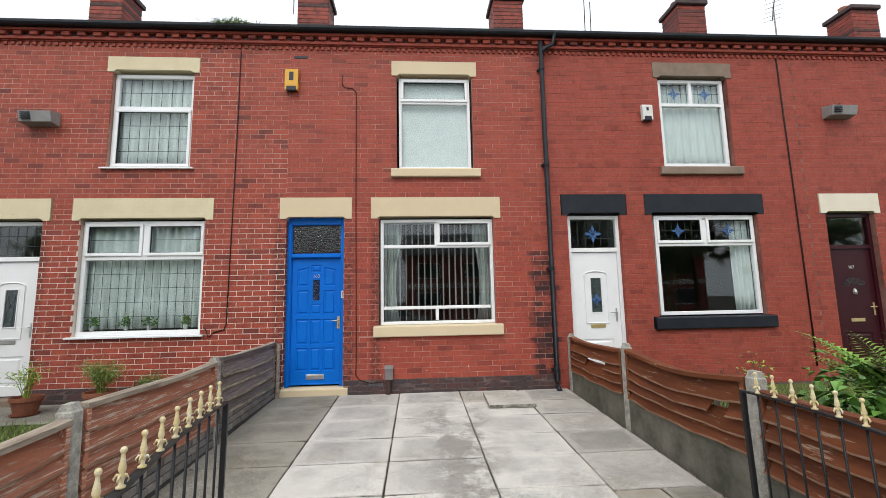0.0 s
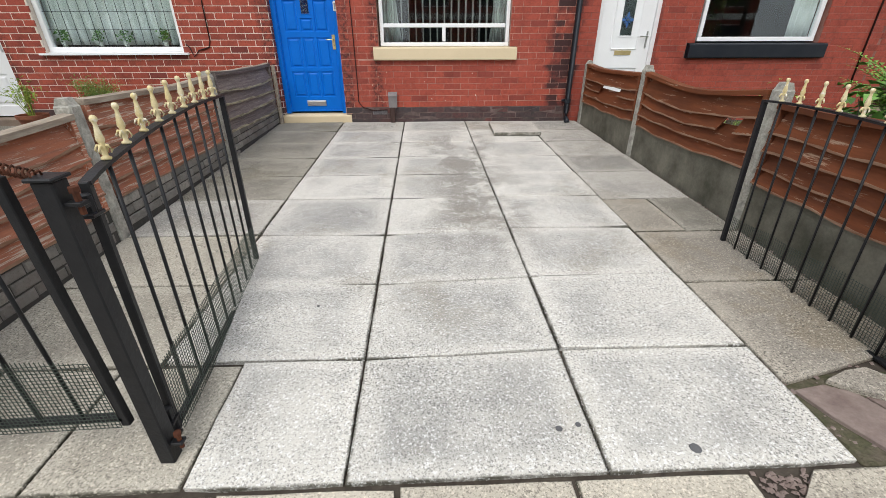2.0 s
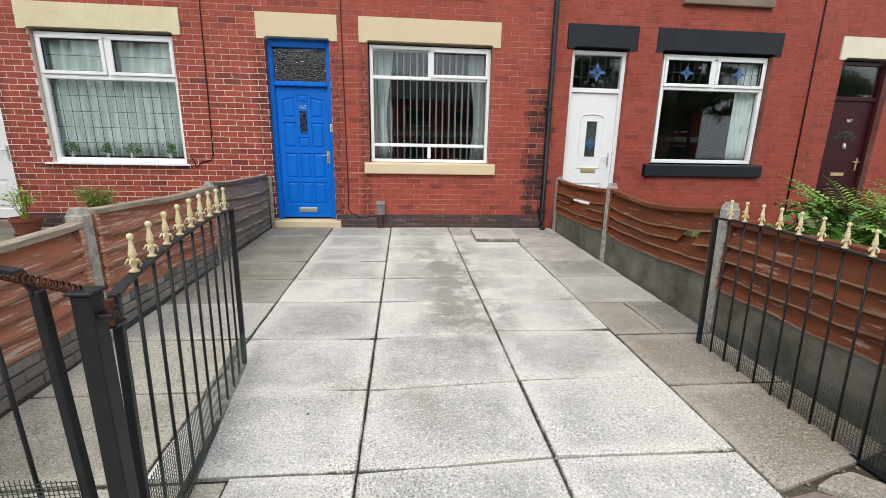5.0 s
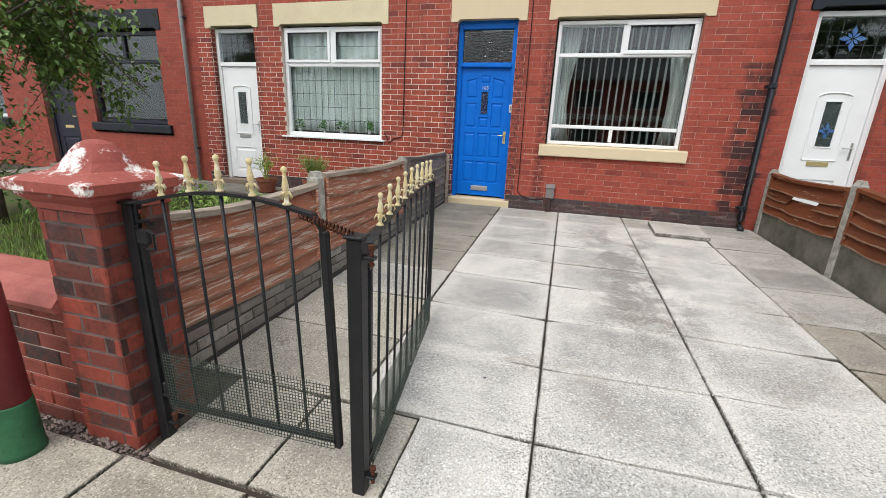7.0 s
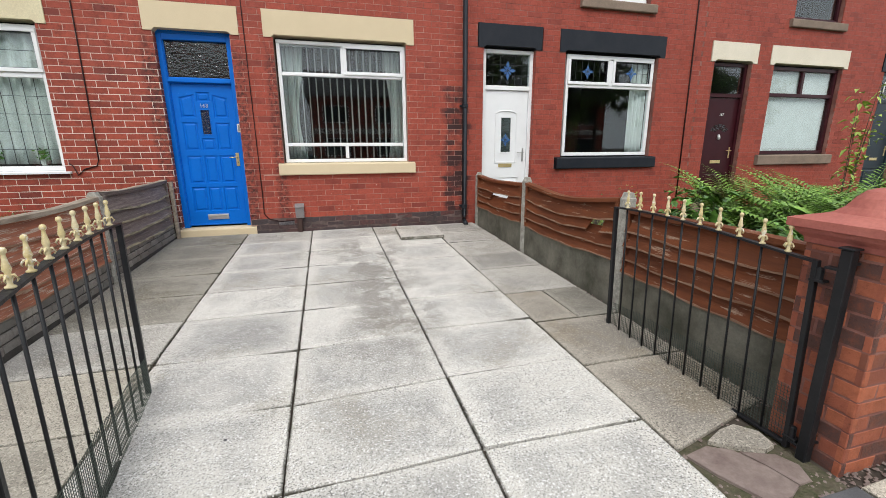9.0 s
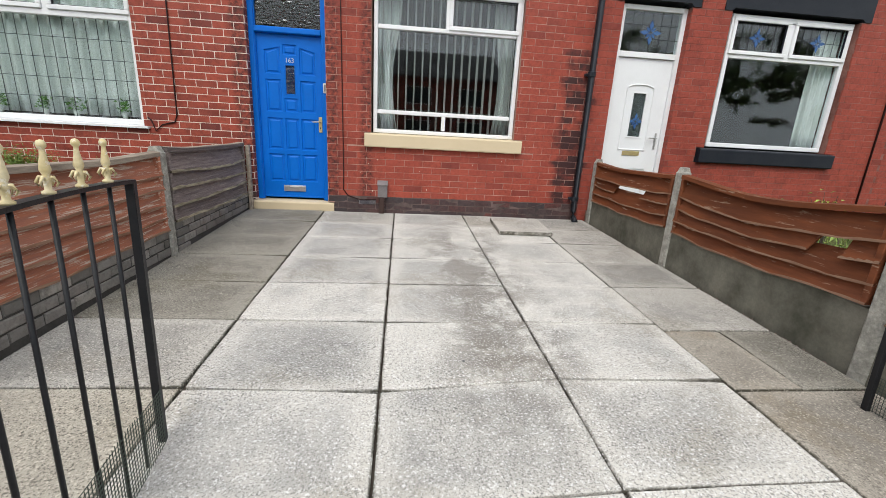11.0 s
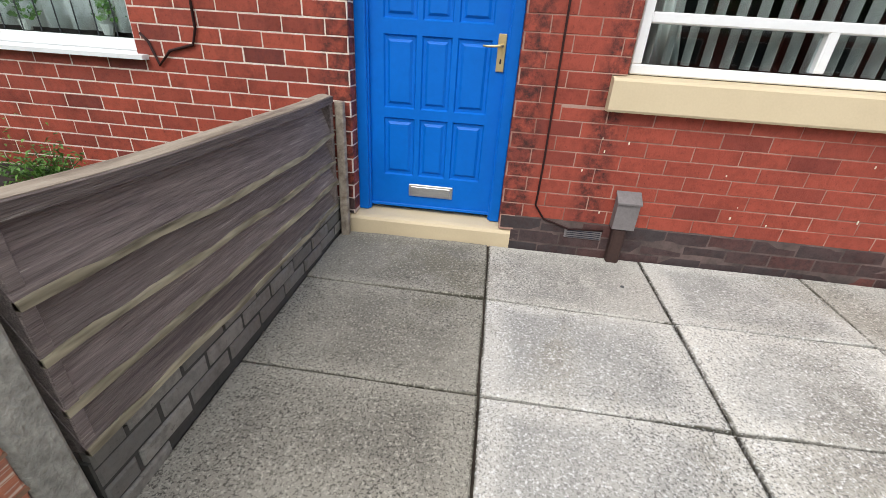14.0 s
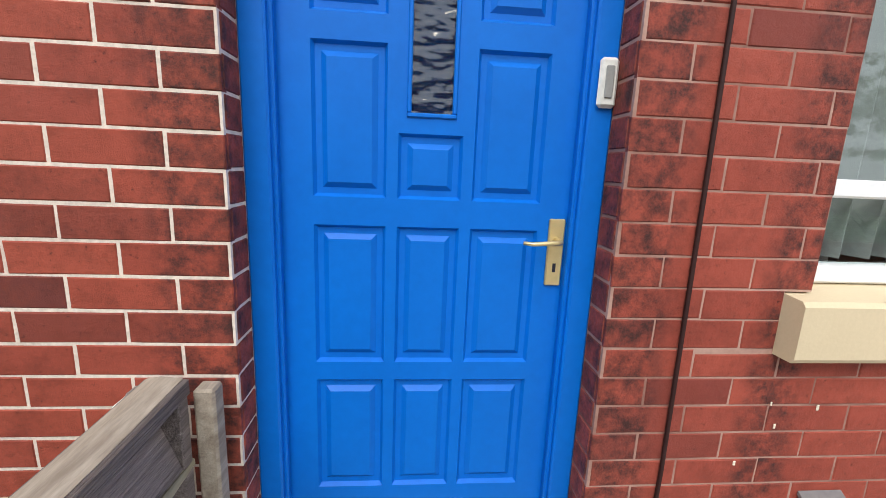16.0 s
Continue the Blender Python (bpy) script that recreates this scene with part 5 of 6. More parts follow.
def pier(label, x0, x1, y0, y1, top, brick, mortar, coping):
    t = thing("gate_pier", label, "gate pier")
    part("core", Geo().box(x0 + 0.003, x1 - 0.003, y0 + 0.003, y1 - 0.003, -0.3, top), mortar, t)
    masonry(t, x0, x1, y0, y1, -0.26, top, brick)
    cx, cy, h = (x0 + x1) / 2, (y0 + y1) / 2, (x1 - x0) / 2
    cap = part("corbel", Geo().lathe([(h + 0.005, 0), (h + 0.01, 0.025), (h + 0.035, 0.05), (h + 0.04, 0.07)], (cx, cy, top), square=True), coping, t)
    cap.matrix_basis = Matrix.Identity(4)
    n, prof, g = 24, [(h + 0.055, 0.07, 1), (h + 0.062, 0.075, 1), (h + 0.062, 0.112, 1), (h + 0.045, 0.12, 0.9), (h * 0.82, 0.145, 0.55), (h * 0.68, 0.175, 0.25), (h * 0.55, 0.215, 0.05), (h * 0.38, 0.245, 0), (h * 0.2, 0.258, 0), (0.005, 0.262, 0)], Geo()
    verts, faces = [], []
    for r, z, sq in prof:
        for i in range(n):
            a = 2 * math.pi * i / n + math.pi / 4
            k = (1 - sq) + sq / max(abs(math.cos(a)), abs(math.sin(a)))
            verts.append((cx + r * k * math.cos(a), cy + r * k * math.sin(a), top + z))
    for j in range(len(prof) - 1):
        for i in range(n):
            faces.append((j * n + i, j * n + (i + 1) % n, (j + 1) * n + (i + 1) % n, (j + 1) * n + i))
    faces += [tuple(range(n))[::-1], tuple(range((len(prof) - 1) * n, len(prof) * n))]
    part("domed_cap", g.add(verts, faces), coping, t, "domed coping stone with flaking red paint")
    return t


pier("weathered red brick gate pier with flaking red domed cap", -2.22, -1.91, 0.92, 1.23, 0.81, M_BRICK_P, M_MORTAR_K, M_COPING)
pier("orange and brown brick gate pier with red domed cap", 2.205, 2.535, 0.94, 1.27, 0.79, M_BRICK_Q, M_MORTAR_R, M_COPING_B)
pier("dark red brick gate pier with red domed cap", 3.06, 3.39, 0.95, 1.28, 0.77, M_BRICK_P, M_MORTAR_R, M_COPING_B)


def low_wall(label, x0, x1, top, brick, mortar, coping):
    t = thing("garden_wall", label, "garden wall", kind="structure")
    part("core", Geo().box(x0, x1, 0.96, 1.18, -0.3, top), mortar, t)
    masonry(t, x0, x1, 0.952, 1.188, -0.26, top, brick, "f")
    n = max(1, round((x1 - x0) / 0.8))
    for i in range(n):
        a, b = x0 + (x1 - x0) * i / n, x0 + (x1 - x0) * (i + 1) / n
        part("coping_stone", Geo().prism([(0.9, top), (0.89, top + 0.03), (0.93, top + 0.075), (1.0, top + 0.1), (1.14, top + 0.1), (1.21, top + 0.075), (1.25, top + 0.03), (1.24, top)], "x", a + 0.003, b - 0.003), coping, t)


low_wall("low red brick garden wall with red painted coping", -6.4, -2.212, 0.36, M_BRICK_P, M_MORTAR_L, M_COPING_B)
low_wall("low dark red brick garden wall with red coping", 3.382, 6.6, 0.36, M_BRICK_P, M_MORTAR_R, M_COPING_B)

# grey brick plinth below the fence
t = thing("plinth_wall", "low weathered grey brick plinth under the wooden fence", "low wall", kind="structure")
for y0, y1 in ((1.24, 2.74), (2.86, 4.63), (4.75, 6.56)):
    zt = 0.14 if y0 > 4 else 0.1 if y0 > 2 else 0.06
    part("core", Geo().prism([(y0, ground_z(y0) - 0.1), (y1, ground_z(y1) - 0.1), (y1, zt + 0.03), (y0, zt)], "x", LX - 0.05, LX + 0.042), M_MORTAR_G, t)
    row, z = 0, -0.26
    while z < zt - 0.03:
        y = y0 - (0.11 if row % 2 else 0)
        while y < y1:
            a, b = max(y, y0) + 0.005, min(y + 0.225, y1) - 0.005
            if b - a > 0.03:
                mid = (a + b) / 2
                zz = z + 0.03 * (mid - y0) / (y1 - y0)
                key = (round(b - a, 2), "grey")
                if key not in BRICK_OF:
                    p, q = brick_block(key[0] / 2, 0.032, 0.03, 0.007)
                    BRICK_OF[key] = Geo().add(p, q).mesh("brick", False)
                if zz + 0.03 > ground_z(mid):
                    ob = part("brick", BRICK_OF[key], M_BRICK_G, t)
                    ob.matrix_basis = pose(LX + 0.05 + 0.003 * math.sin(mid * 40 + row), mid, zz + 0.037, 0, 0, 90)
            y += 0.225
        row, z = row + 1, z + 0.074


# ---------- iron gates ----------
def finial_geo():
    g = Geo().lathe([(0.0, 0.0), (0.015, 0.0), (0.016, 0.007), (0.008, 0.012), (0.009, 0.034), (0.013, 0.04), (0.008, 0.05), (0.012, 0.058), (0.013, 0.064), (0.0075, 0.095), (0.006, 0.108), (0.006, 0.112), (0.0105, 0.118), (0.0115, 0.125), (0.008, 0.133), (0.0, 0.136)], n=10)
    for s in (-1, 1):
        for q in (0, 1):
            d = (s, 0) if q == 0 else (0, s)
            g.tube([(d[0] * 0.004, d[1] * 0.004, 0.042), (d[0] * 0.016, d[1] * 0.016, 0.044), (d[0] * 0.025, d[1] * 0.025, 0.03), (d[0] * 0.019, d[1] * 0.019, 0.02)], [0.004, 0.005, 0.004, 0.002], 5)
    g.v = [(x * 0.95, y * 0.95, z * 0.97) for x, y, z in g.v]
    return g


FINIAL = finial_geo().mesh("finial")


def iron_gate(name_label, length, n, top, height, at, turn, tilt, thick_end=True, mesh_at=None):
    """Built along +x from the hinge. top(u) is the top rail's height above the bottom rail."""
    t = thing("iron_gate", name_label, "gate", at, turn)
    t.matrix_basis = pose(*at, 0, -tilt, turn)
    part("bottom_rail", Geo().box(0, length, -0.014, 0.014, -0.008, 0.008, 0.002), M_IRON, t)
    pts = [(length * i / 24, 0, top(i / 24)) for i in range(25)]
    g = Geo().prism([(a, z - 0.006) for a, _, z in pts] + [(a, z + 0.006) for a, _, z in reversed(pts)], "y", -0.016, 0.016)
    part("top_rail", g, M_IRON, t)
    part("hinge_stile", Geo().box(-0.012, 0.012, -0.014, 0.014, -0.02, top(0) + 0.006, 0.003), M_IRON, t)
    part("end_stile", Geo().box(length - 0.014, length + 0.014, -0.014, 0.014, -0.03, top(1) + 0.006, 0.003), M_IRON, t)
    for i in range(1, n + 1):
        x = length * i / (n + 1)
        part("bar", Geo().tube([(x, 0, 0.0), (x, 0, top(x / length))], 0.0065, 6), M_IRON, t, smooth=True)
        f = part("finial", FINIAL, M_GOLD, t, "gold painted spear finial", smooth=True)
        f.matrix_basis = pose(x, 0, top(x / length) + 0.005)
    for z in (0.04, top(0) - 0.09):
        part("hinge", Geo().box(-0.05, 0.012, -0.02, 0.02, z, z + 0.012, 0.002).lathe([(0.016, 0), (0.016, 0.05), (0.01, 0.055)], (-0.02, 0, z + 0.012), 8), M_IRON, t)
    if mesh_at:
        x0, x1, z0, z1, y, st = mesh_at
        g = Geo()
        i = x0
        while i < x1:
            g.box(i - 0.0009, i + 0.0009, y - 0.001, y + 0.001, z0, z1 + 0.01 * math.sin(i * 13))
            i += st
        k = z0
        while k < z1:
            g.box(x0, x1, y - 0.001, y + 0.001, k - 0.0009, k + 0.0009)
            k += st
        tagged(part("netting", g, M_MESH, t, "grey-green plastic netting tied to the bars", fix=False), kind="stuff")
    return t


def iron_post(label, x, y, top, w=0.07):
    z0 = ground_z(y) - 0.03
    t = thing("gate_post", label, "gate post", (x, y, z0))
    part("post", Geo().box(-w / 2, w / 2, -w / 2, w / 2, 0, top - z0, 0.004), M_IRON, t)
    for z in (0.07, top - z0 - 0.1):
        lug = part("hinge_lug", Geo().box(-0.018, 0.018, w / 2 - 0.002, w / 2 + 0.05, z, z + 0.012, 0.002).box(w / 2 - 0.002, w / 2 + 0.04, -0.016, 0.016, z + 0.03, z + 0.042, 0.002), M_IRON, t)
        part("bolt", Geo().lathe([(0.0, -0.03), (0.008, -0.03), (0.008, 0.03), (0.013, 0.03), (0.013, 0.045), (0.0, 0.047)], (w / 2 + 0.026, 0, z + 0.036), 6), M_RUST, lug)
    part("post_cap", Geo().box(-w / 2 - 0.008, w / 2 + 0.008, -w / 2 - 0.008, w / 2 + 0.008, top - z0, top - z0 + 0.01, 0.003), M_IRON, t)
    return t


iron_post("square black iron gate post with chipped paint", -0.888, 1.02, 0.81, 0.054)
iron_post("black iron hinge post beside the brick pier", -1.855, 1.02, 0.84, 0.05)
iron_post("black iron gate post fixed to the brick pier", 2.15, 1.06, 0.8, 0.045)
iron_gate("small black iron gate with arched top and gold finials", 0.82, 5, lambda u: 0.875 + 0.075 * math.sin(math.pi * (0.06 + 0.9 * u)) - (0.05 if u > 0.97 else 0), 0.9, (-1.8, 1.02, -0.05), 0, 2.0, mesh_at=(0.01, 0.81, -0.03, 0.26, -0.017, 0.014))
iron_gate("black iron drive gate with gold finials, standing open", 1.36, 9, lambda u: 0.93 + 0.16 * math.sin(0.5 * math.pi * u) ** 0.8 - 0.03 * u, 1.0, (-0.9, 1.11, -0.17), 97.5, -2.2, mesh_at=(0.01, 1.35, -0.03, 0.28, -0.017, 0.016))
iron_gate("black iron drive gate with gold finials, standing open", 1.42, 10, lambda u: 0.93 + 0.14 * math.sin(0.5 * math.pi * u) ** 1.1 - 0.03 * u, 1.0, (2.15, 1.14, -0.21), 89, -2.2, mesh_at=(0.01, 1.41, -0.03, 0.28, -0.017, 0.016))
g = Geo().tube([(-1.1 + 0.2 * i / 90 + 0.0, 1.015 + 0.013 * math.cos(i * 1.0), 0.87 - 0.05 * i / 90 + 0.013 * math.sin(i * 1.0)) for i in range(91)], 0.0035, 4)
tagged(part("gate_spring", g, M_RUST, smooth=True), "rusty coiled closing spring between gate and post", "spring")
la = thing("gate_latch", "black iron latch between the gate and pier", "latch", (-1.785, 1.02, 0.72))
part("latch_box", Geo().box(-0.03, 0.03, -0.035, -0.012, -0.03, 0.03, 0.005), M_IRON, la)
part("latch_loop", Geo().tube([(0.03, -0.03, 0.03), (0.07, -0.04, 0.02), (0.07, -0.04, -0.04), (0.02, -0.035, -0.045)], 0.006, 6), M_IRON, la)

b = thing("bollard", "dull red and green painted metal bollard on the pavement", "bollard", (-2.35, 0.75, -0.235))
part("lower_band", Geo().lathe([(0.085, 0.0), (0.08, 0.03), (0.075, 0.24), (0.073, 0.25)], n=16), M_BOLL_G, b, "green painted foot", smooth=True)
part("upper_tube", Geo().lathe([(0.072, 0.25), (0.068, 0.75), (0.06, 0.8), (0.03, 0.83), (0.0, 0.835)], n=16), M_BOLL_R, b, smooth=True)

# ---------- plants ----------
def leaf_quads(g, p, d, length, width, droop=0.0):
    d = Vector(d).normalized()
    s = d.cross(Vector((0, 0, 1)))
    s = s.normalized() if s.length > 0.01 else Vector((1, 0, 0))
    p = Vector(p)
    mid = p + d * length * 0.5 + Vector((0, 0, length * 0.08))
    tip = p + d * length - Vector((0, 0, droop * length))
    g.add([p, mid - s * width / 2, tip, mid + s * width / 2, p + d * length * 0.25], [(0, 1, 2, 3)] if width < 0.012 else [(0, 1, 4), (0, 4, 3), (4, 1, 2, 3)])


def fern(label, at, size, n, seed):
    rnd = random.Random(seed)
    t = thing("fern", label, "fern", at, group="ferns in the garden")
    for i in range(n):
        a, el = 2 * math.pi * i / n + rnd.uniform(-0.3, 0.3), rnd.uniform(1.15, 1.5)
        length, g = size * rnd.uniform(0.75, 1.1), Geo()
        pts, x, z, th = [], 0.0, 0.0, el
        for k in range(17):
            pts.append(Vector((x * math.cos(a), x * math.sin(a), z)))
            x += length / 16 * math.cos(th)
            z += length / 16 * math.sin(th)
            th -= 0.074
        g.tube(pts, [0.004 * (1 - 0.8 * k / 16) for k in range(17)], 4)
        for k in range(2, 17):
            d = (pts[k] - pts[k - 1]).normalized()
            s = d.cross(Vector((0, 0, 1))).normalized()
            w = size * 0.2 * math.sin(math.pi * min(1, 0.12 + 0.88 * (k / 16) ** 0.8)) + 0.012
            for sg in (-1, 1):
                for h in (0, 0.5):
                    leaf_quads(g, pts[k] - d * h * length / 16, s * sg + d * 0.45, w, w * 0.24, 0.15)
        part("frond", g, M_FERN, t, fix=False)
    return t


def shrub(label, at, r, h, n, leaf, mat, seed, stems=7, category="shrub", name="shrub"):
    rnd = random.Random(seed)
    t = thing(name, label, category, at)
    g, lg = Geo(), Geo()
    tips = []
    for i in range(stems):
        a, rr = rnd.uniform(0, 6.28), rnd.uniform(0.2, 1) * r
        tip = Vector((rr * math.cos(a), rr * math.sin(a), h * rnd.uniform(0.55, 1.0)))
        mid = tip * 0.5 + Vector((0, 0, h * 0.12))
        g.tube([(0.02 * math.cos(a), 0.02 * math.sin(a), -0.03), mid, tip], [0.006, 0.004, 0.002], 5)
        tips.append((mid, tip))
    for i in range(n):
        mid, tip = tips[i % stems]
        u = rnd.uniform(-0.4, 1.08)
        p = mid.lerp(tip, u) + Vector([rnd.gauss(0, 0.16 * r) for _ in range(3)])
        p.z = max(p.z, 0.01)
        d = Vector((rnd.gauss(0, 1), rnd.gauss(0, 1), rnd.gauss(0.1, 0.5)))
        leaf_quads(lg, p, d, leaf * rnd.uniform(0.6, 1.2), leaf * rnd.uniform(0.4, 0.6), 0.3)
    part("branching_stem", g, M_BARK if category == "shrub" else mat, t)
    tagged(part("foliage", lg, mat, t, fix=False), kind="stuff")
    return t


def pot(label, at, r, h):
    t = thing("plant_pot", label, "plant pot", at)
    part("pot", Geo().lathe([(r * 0.68, 0), (r * 0.95, h * 0.8), (r * 1.05, h * 0.8), (r * 1.06, h), (r * 0.93, h), (r * 0.88, h * 0.85), (0.01, h * 0.84)], n=20), M_TERRACOTTA, t, smooth=False)
    part("saucer", Geo().lathe([(r * 0.8, -0.0), (r * 0.95, 0.025), (r * 0.9, 0.025), (r * 0.75, 0.006)], n=20), M_TERRACOTTA, t)
    return t


gz = -0.03
for i, (x, y, s, n) in enumerate(((4.0, 2.5, 1.35, 20), (4.5, 2.8, 1.5, 22), (4.2, 3.5, 1.5, 20), (5.2, 3.0, 1.5, 20), (3.8, 3.2, 1.2, 16), (4.9, 2.2, 1.45, 18), (5.6, 3.8, 1.4, 16))):
    fern("bright green fern with long arching fronds", (x + 0.35, y, -0.05), s * 0.95, n, 20 + i)
shrub("broad-leaved dark green shrub among ferns", (3.2, 2.75, -0.15), 0.42, 1.0, 620, 0.13, M_LEAF, 31, 12)
shrub("broad-leaved dark green shrub among ferns", (3.2, 2.05, -0.15), 0.36, 0.85, 420, 0.11, M_LEAF, 32, 10)
shrub("low bright green weeds by the fence", (2.9, 3.3, -0.1), 0.35, 0.7, 300, 0.06, M_LIME, 33, 12)
shrub("low bright green weeds by the fence", (2.85, 2.3, -0.15), 0.32, 0.8, 260, 0.06, M_LIME, 34, 12)
shrub("tall lime-green sapling with sparse leaves", (6.3, 3.6, -0.1), 0.28, 2.1, 130, 0.1, M_LIME, 35, 5)
shrub("lime-green hedge bush in a far garden", (9.3, 3.4, -0.1), 0.8, 1.0, 700, 0.08, M_LIME, 36, 16)
shrub("lime-green hedge bush in a far garden", (11.2, 4.0, -0.1), 0.8, 0.9, 600, 0.08, M_LIME, 37, 16)
shrub("thin yellow-green weed in front of bricks", (4.0, 4.6, -0.05), 0.22, 0.85, 90, 0.06, M_LIME, 38, 7)
shrub("dry brown twiggy shrub behind the fence", (3.3, 4.5, -0.05), 0.4, 0.7, 20, 0.04, M_LEAF, 39, 26)
shrub("broad green weeds at the foot of the pier", (2.7, 0.93, -0.235), 0.17, 0.24, 70, 0.11, M_LEAF, 40, 8)
shrub("broad green weeds on the pavement edge", (2.92, 0.86, -0.235), 0.16, 0.13, 50, 0.1, M_LIME, 41, 8)
# the other garden
for x, y, r in ((-5.25, 6.05, 0.17), (-4.33, 6.1, 0.19), (-3.73, 6.22, 0.15)):
    pot("glazed terracotta pot on a saucer, planted", (x, y, -0.03), r, r * 1.45)
shrub("feathery yellow-green plant in a terracotta pot", (-4.33, 6.1, 0.22), 0.32, 0.42, 2200, 0.03, M_GRASS, 51, 26, "plant", "potted_plant")
shrub("leafy green plant in a terracotta pot", (-5.25, 6.05, 0.2), 0.27, 0.45, 200, 0.06, M_LIME, 52, 12, "plant", "potted_plant")
shrub("grey-green lavender in a terracotta pot", (-3.73, 6.22, 0.16), 0.22, 0.3, 420, 0.04, M_LEAF, 53, 18, "plant", "potted_plant")
shrub("orange marigolds with green leaves in the garden", (-2.97, 6.15, -0.03), 0.17, 0.56, 260, 0.06, M_LEAF, 54, 10, "plant", "marigolds")
shrub("clump of green garden plants by the path", (-3.9, 3.4, -0.1), 0.45, 0.55, 420, 0.08, M_GRASS, 55, 18)
shrub("clump of green garden plants by the path", (-3.3, 2.6, -0.13), 0.4, 0.5, 380, 0.08, M_LIME, 56, 18)
shrub("clump of green garden plants by the wall", (-5.3, 3.0, -0.12), 0.6, 0.6, 500, 0.08, M_LEAF, 57, 18)
shrub("dense green garden bush below the tree", (-7.4, 3.2, -0.12), 0.8, 0.9, 800, 0.08, M_LEAF, 58, 20)
fern("bright green fern behind the fence", (-2.72, 5.72, -0.04), 0.85, 11, 60)
rnd = random.Random(4)
fl = Geo()
for i in range(14):
    p = Vector((-2.97 + rnd.gauss(0, 0.09), 6.13 + rnd.gauss(0, 0.08), 0.27 + rnd.uniform(0, 0.22)))
    for a in range(6):
        leaf_quads(fl, p, (math.cos(a * 1.05), math.sin(a * 1.05), 0.3), 0.025, 0.02)
tagged(part("marigold_flowers", fl, M_FLOWER, fix=False), "orange marigold flower heads", "flowers", kind="stuff")


def grass(label, x0, x1, y0, y1, n, h, seed):
    r, g = random.Random(seed), Geo()
    for _ in range(n):
        x, y = r.uniform(x0, x1), r.uniform(y0, y1)
        z = ground_z(y) - 0.03
        a, l = r.uniform(0, 6.28), h * r.uniform(0.5, 1.2)
        d = Vector((math.cos(a), math.sin(a), 0))
        s = d.cross(Vector((0, 0, 1))) * 0.004
        p = Vector((x, y, z))
        g.add([p - s, p + s, p + d * l * 0.25 + Vector((0, 0, l * 0.7)) + s * 0.6, p + d * l * 0.25 + Vector((0, 0, l * 0.7)) - s * 0.6, p + d * l * 0.6 + Vector((0, 0, l * 0.9))], [(0, 1, 2, 3), (3, 2, 4)])
    tagged(part("grass", g, M_GRASS, fix=False), label, "grass", kind="stuff")


tagged(part("lawn", Geo().prism([(1.23, -0.24), (5.6, -0.05), (5.6, -0.15), (1.23, -0.3)], "x", -11.5, -2.3), M_LAWN), "rough green lawn in the next garden", "lawn", kind="structure")
tagged(part("lawn", Geo().prism([(1.23, -0.24), (6.4, -0.03), (6.4, -0.15), (1.23, -0.3)], "x", 2.52, 19.0), M_LAWN), "weedy ground in the fern garden", "lawn", kind="structure")
tagged(part("garden_path", Geo().prism([(5.6, -0.04), (6.56, -0.012), (6.56, -0.1), (5.6, -0.15)], "x", -11.5, -2.25), M_SLAB_D), "damp concrete path along the house front", "path", kind="structure")
grass("short uneven lawn grass", -7.0, -2.35, 1.3, 5.6, 14000, 0.14, 71)
grass("weedy grass between the ferns", 2.6, 8.0, 1.35, 6.2, 7000, 0.13, 72)
r, g = random.Random(9), Geo()
for _ in range(420):
    x = r.gauss(-2.95, 0.24)
    p, a, l = Vector((x, WALL_Y - 0.16 + r.gauss(0, 0.015), 5.93)), r.uniform(0, 6.28), r.uniform(0.08, 0.3) * max(0.3, 1 - abs(x + 2.95))
    d = Vector((math.cos(a), math.sin(a) * 0.6 - 0.2, r.uniform(0.1, 1.3)))
    leaf_quads(g, p, d, l, 0.011, 0.35)
tagged(part("gutter_weeds", g, M_GRASS, fix=False), "tuft of grass and weeds growing in the gutter", "weeds", kind="stuff")


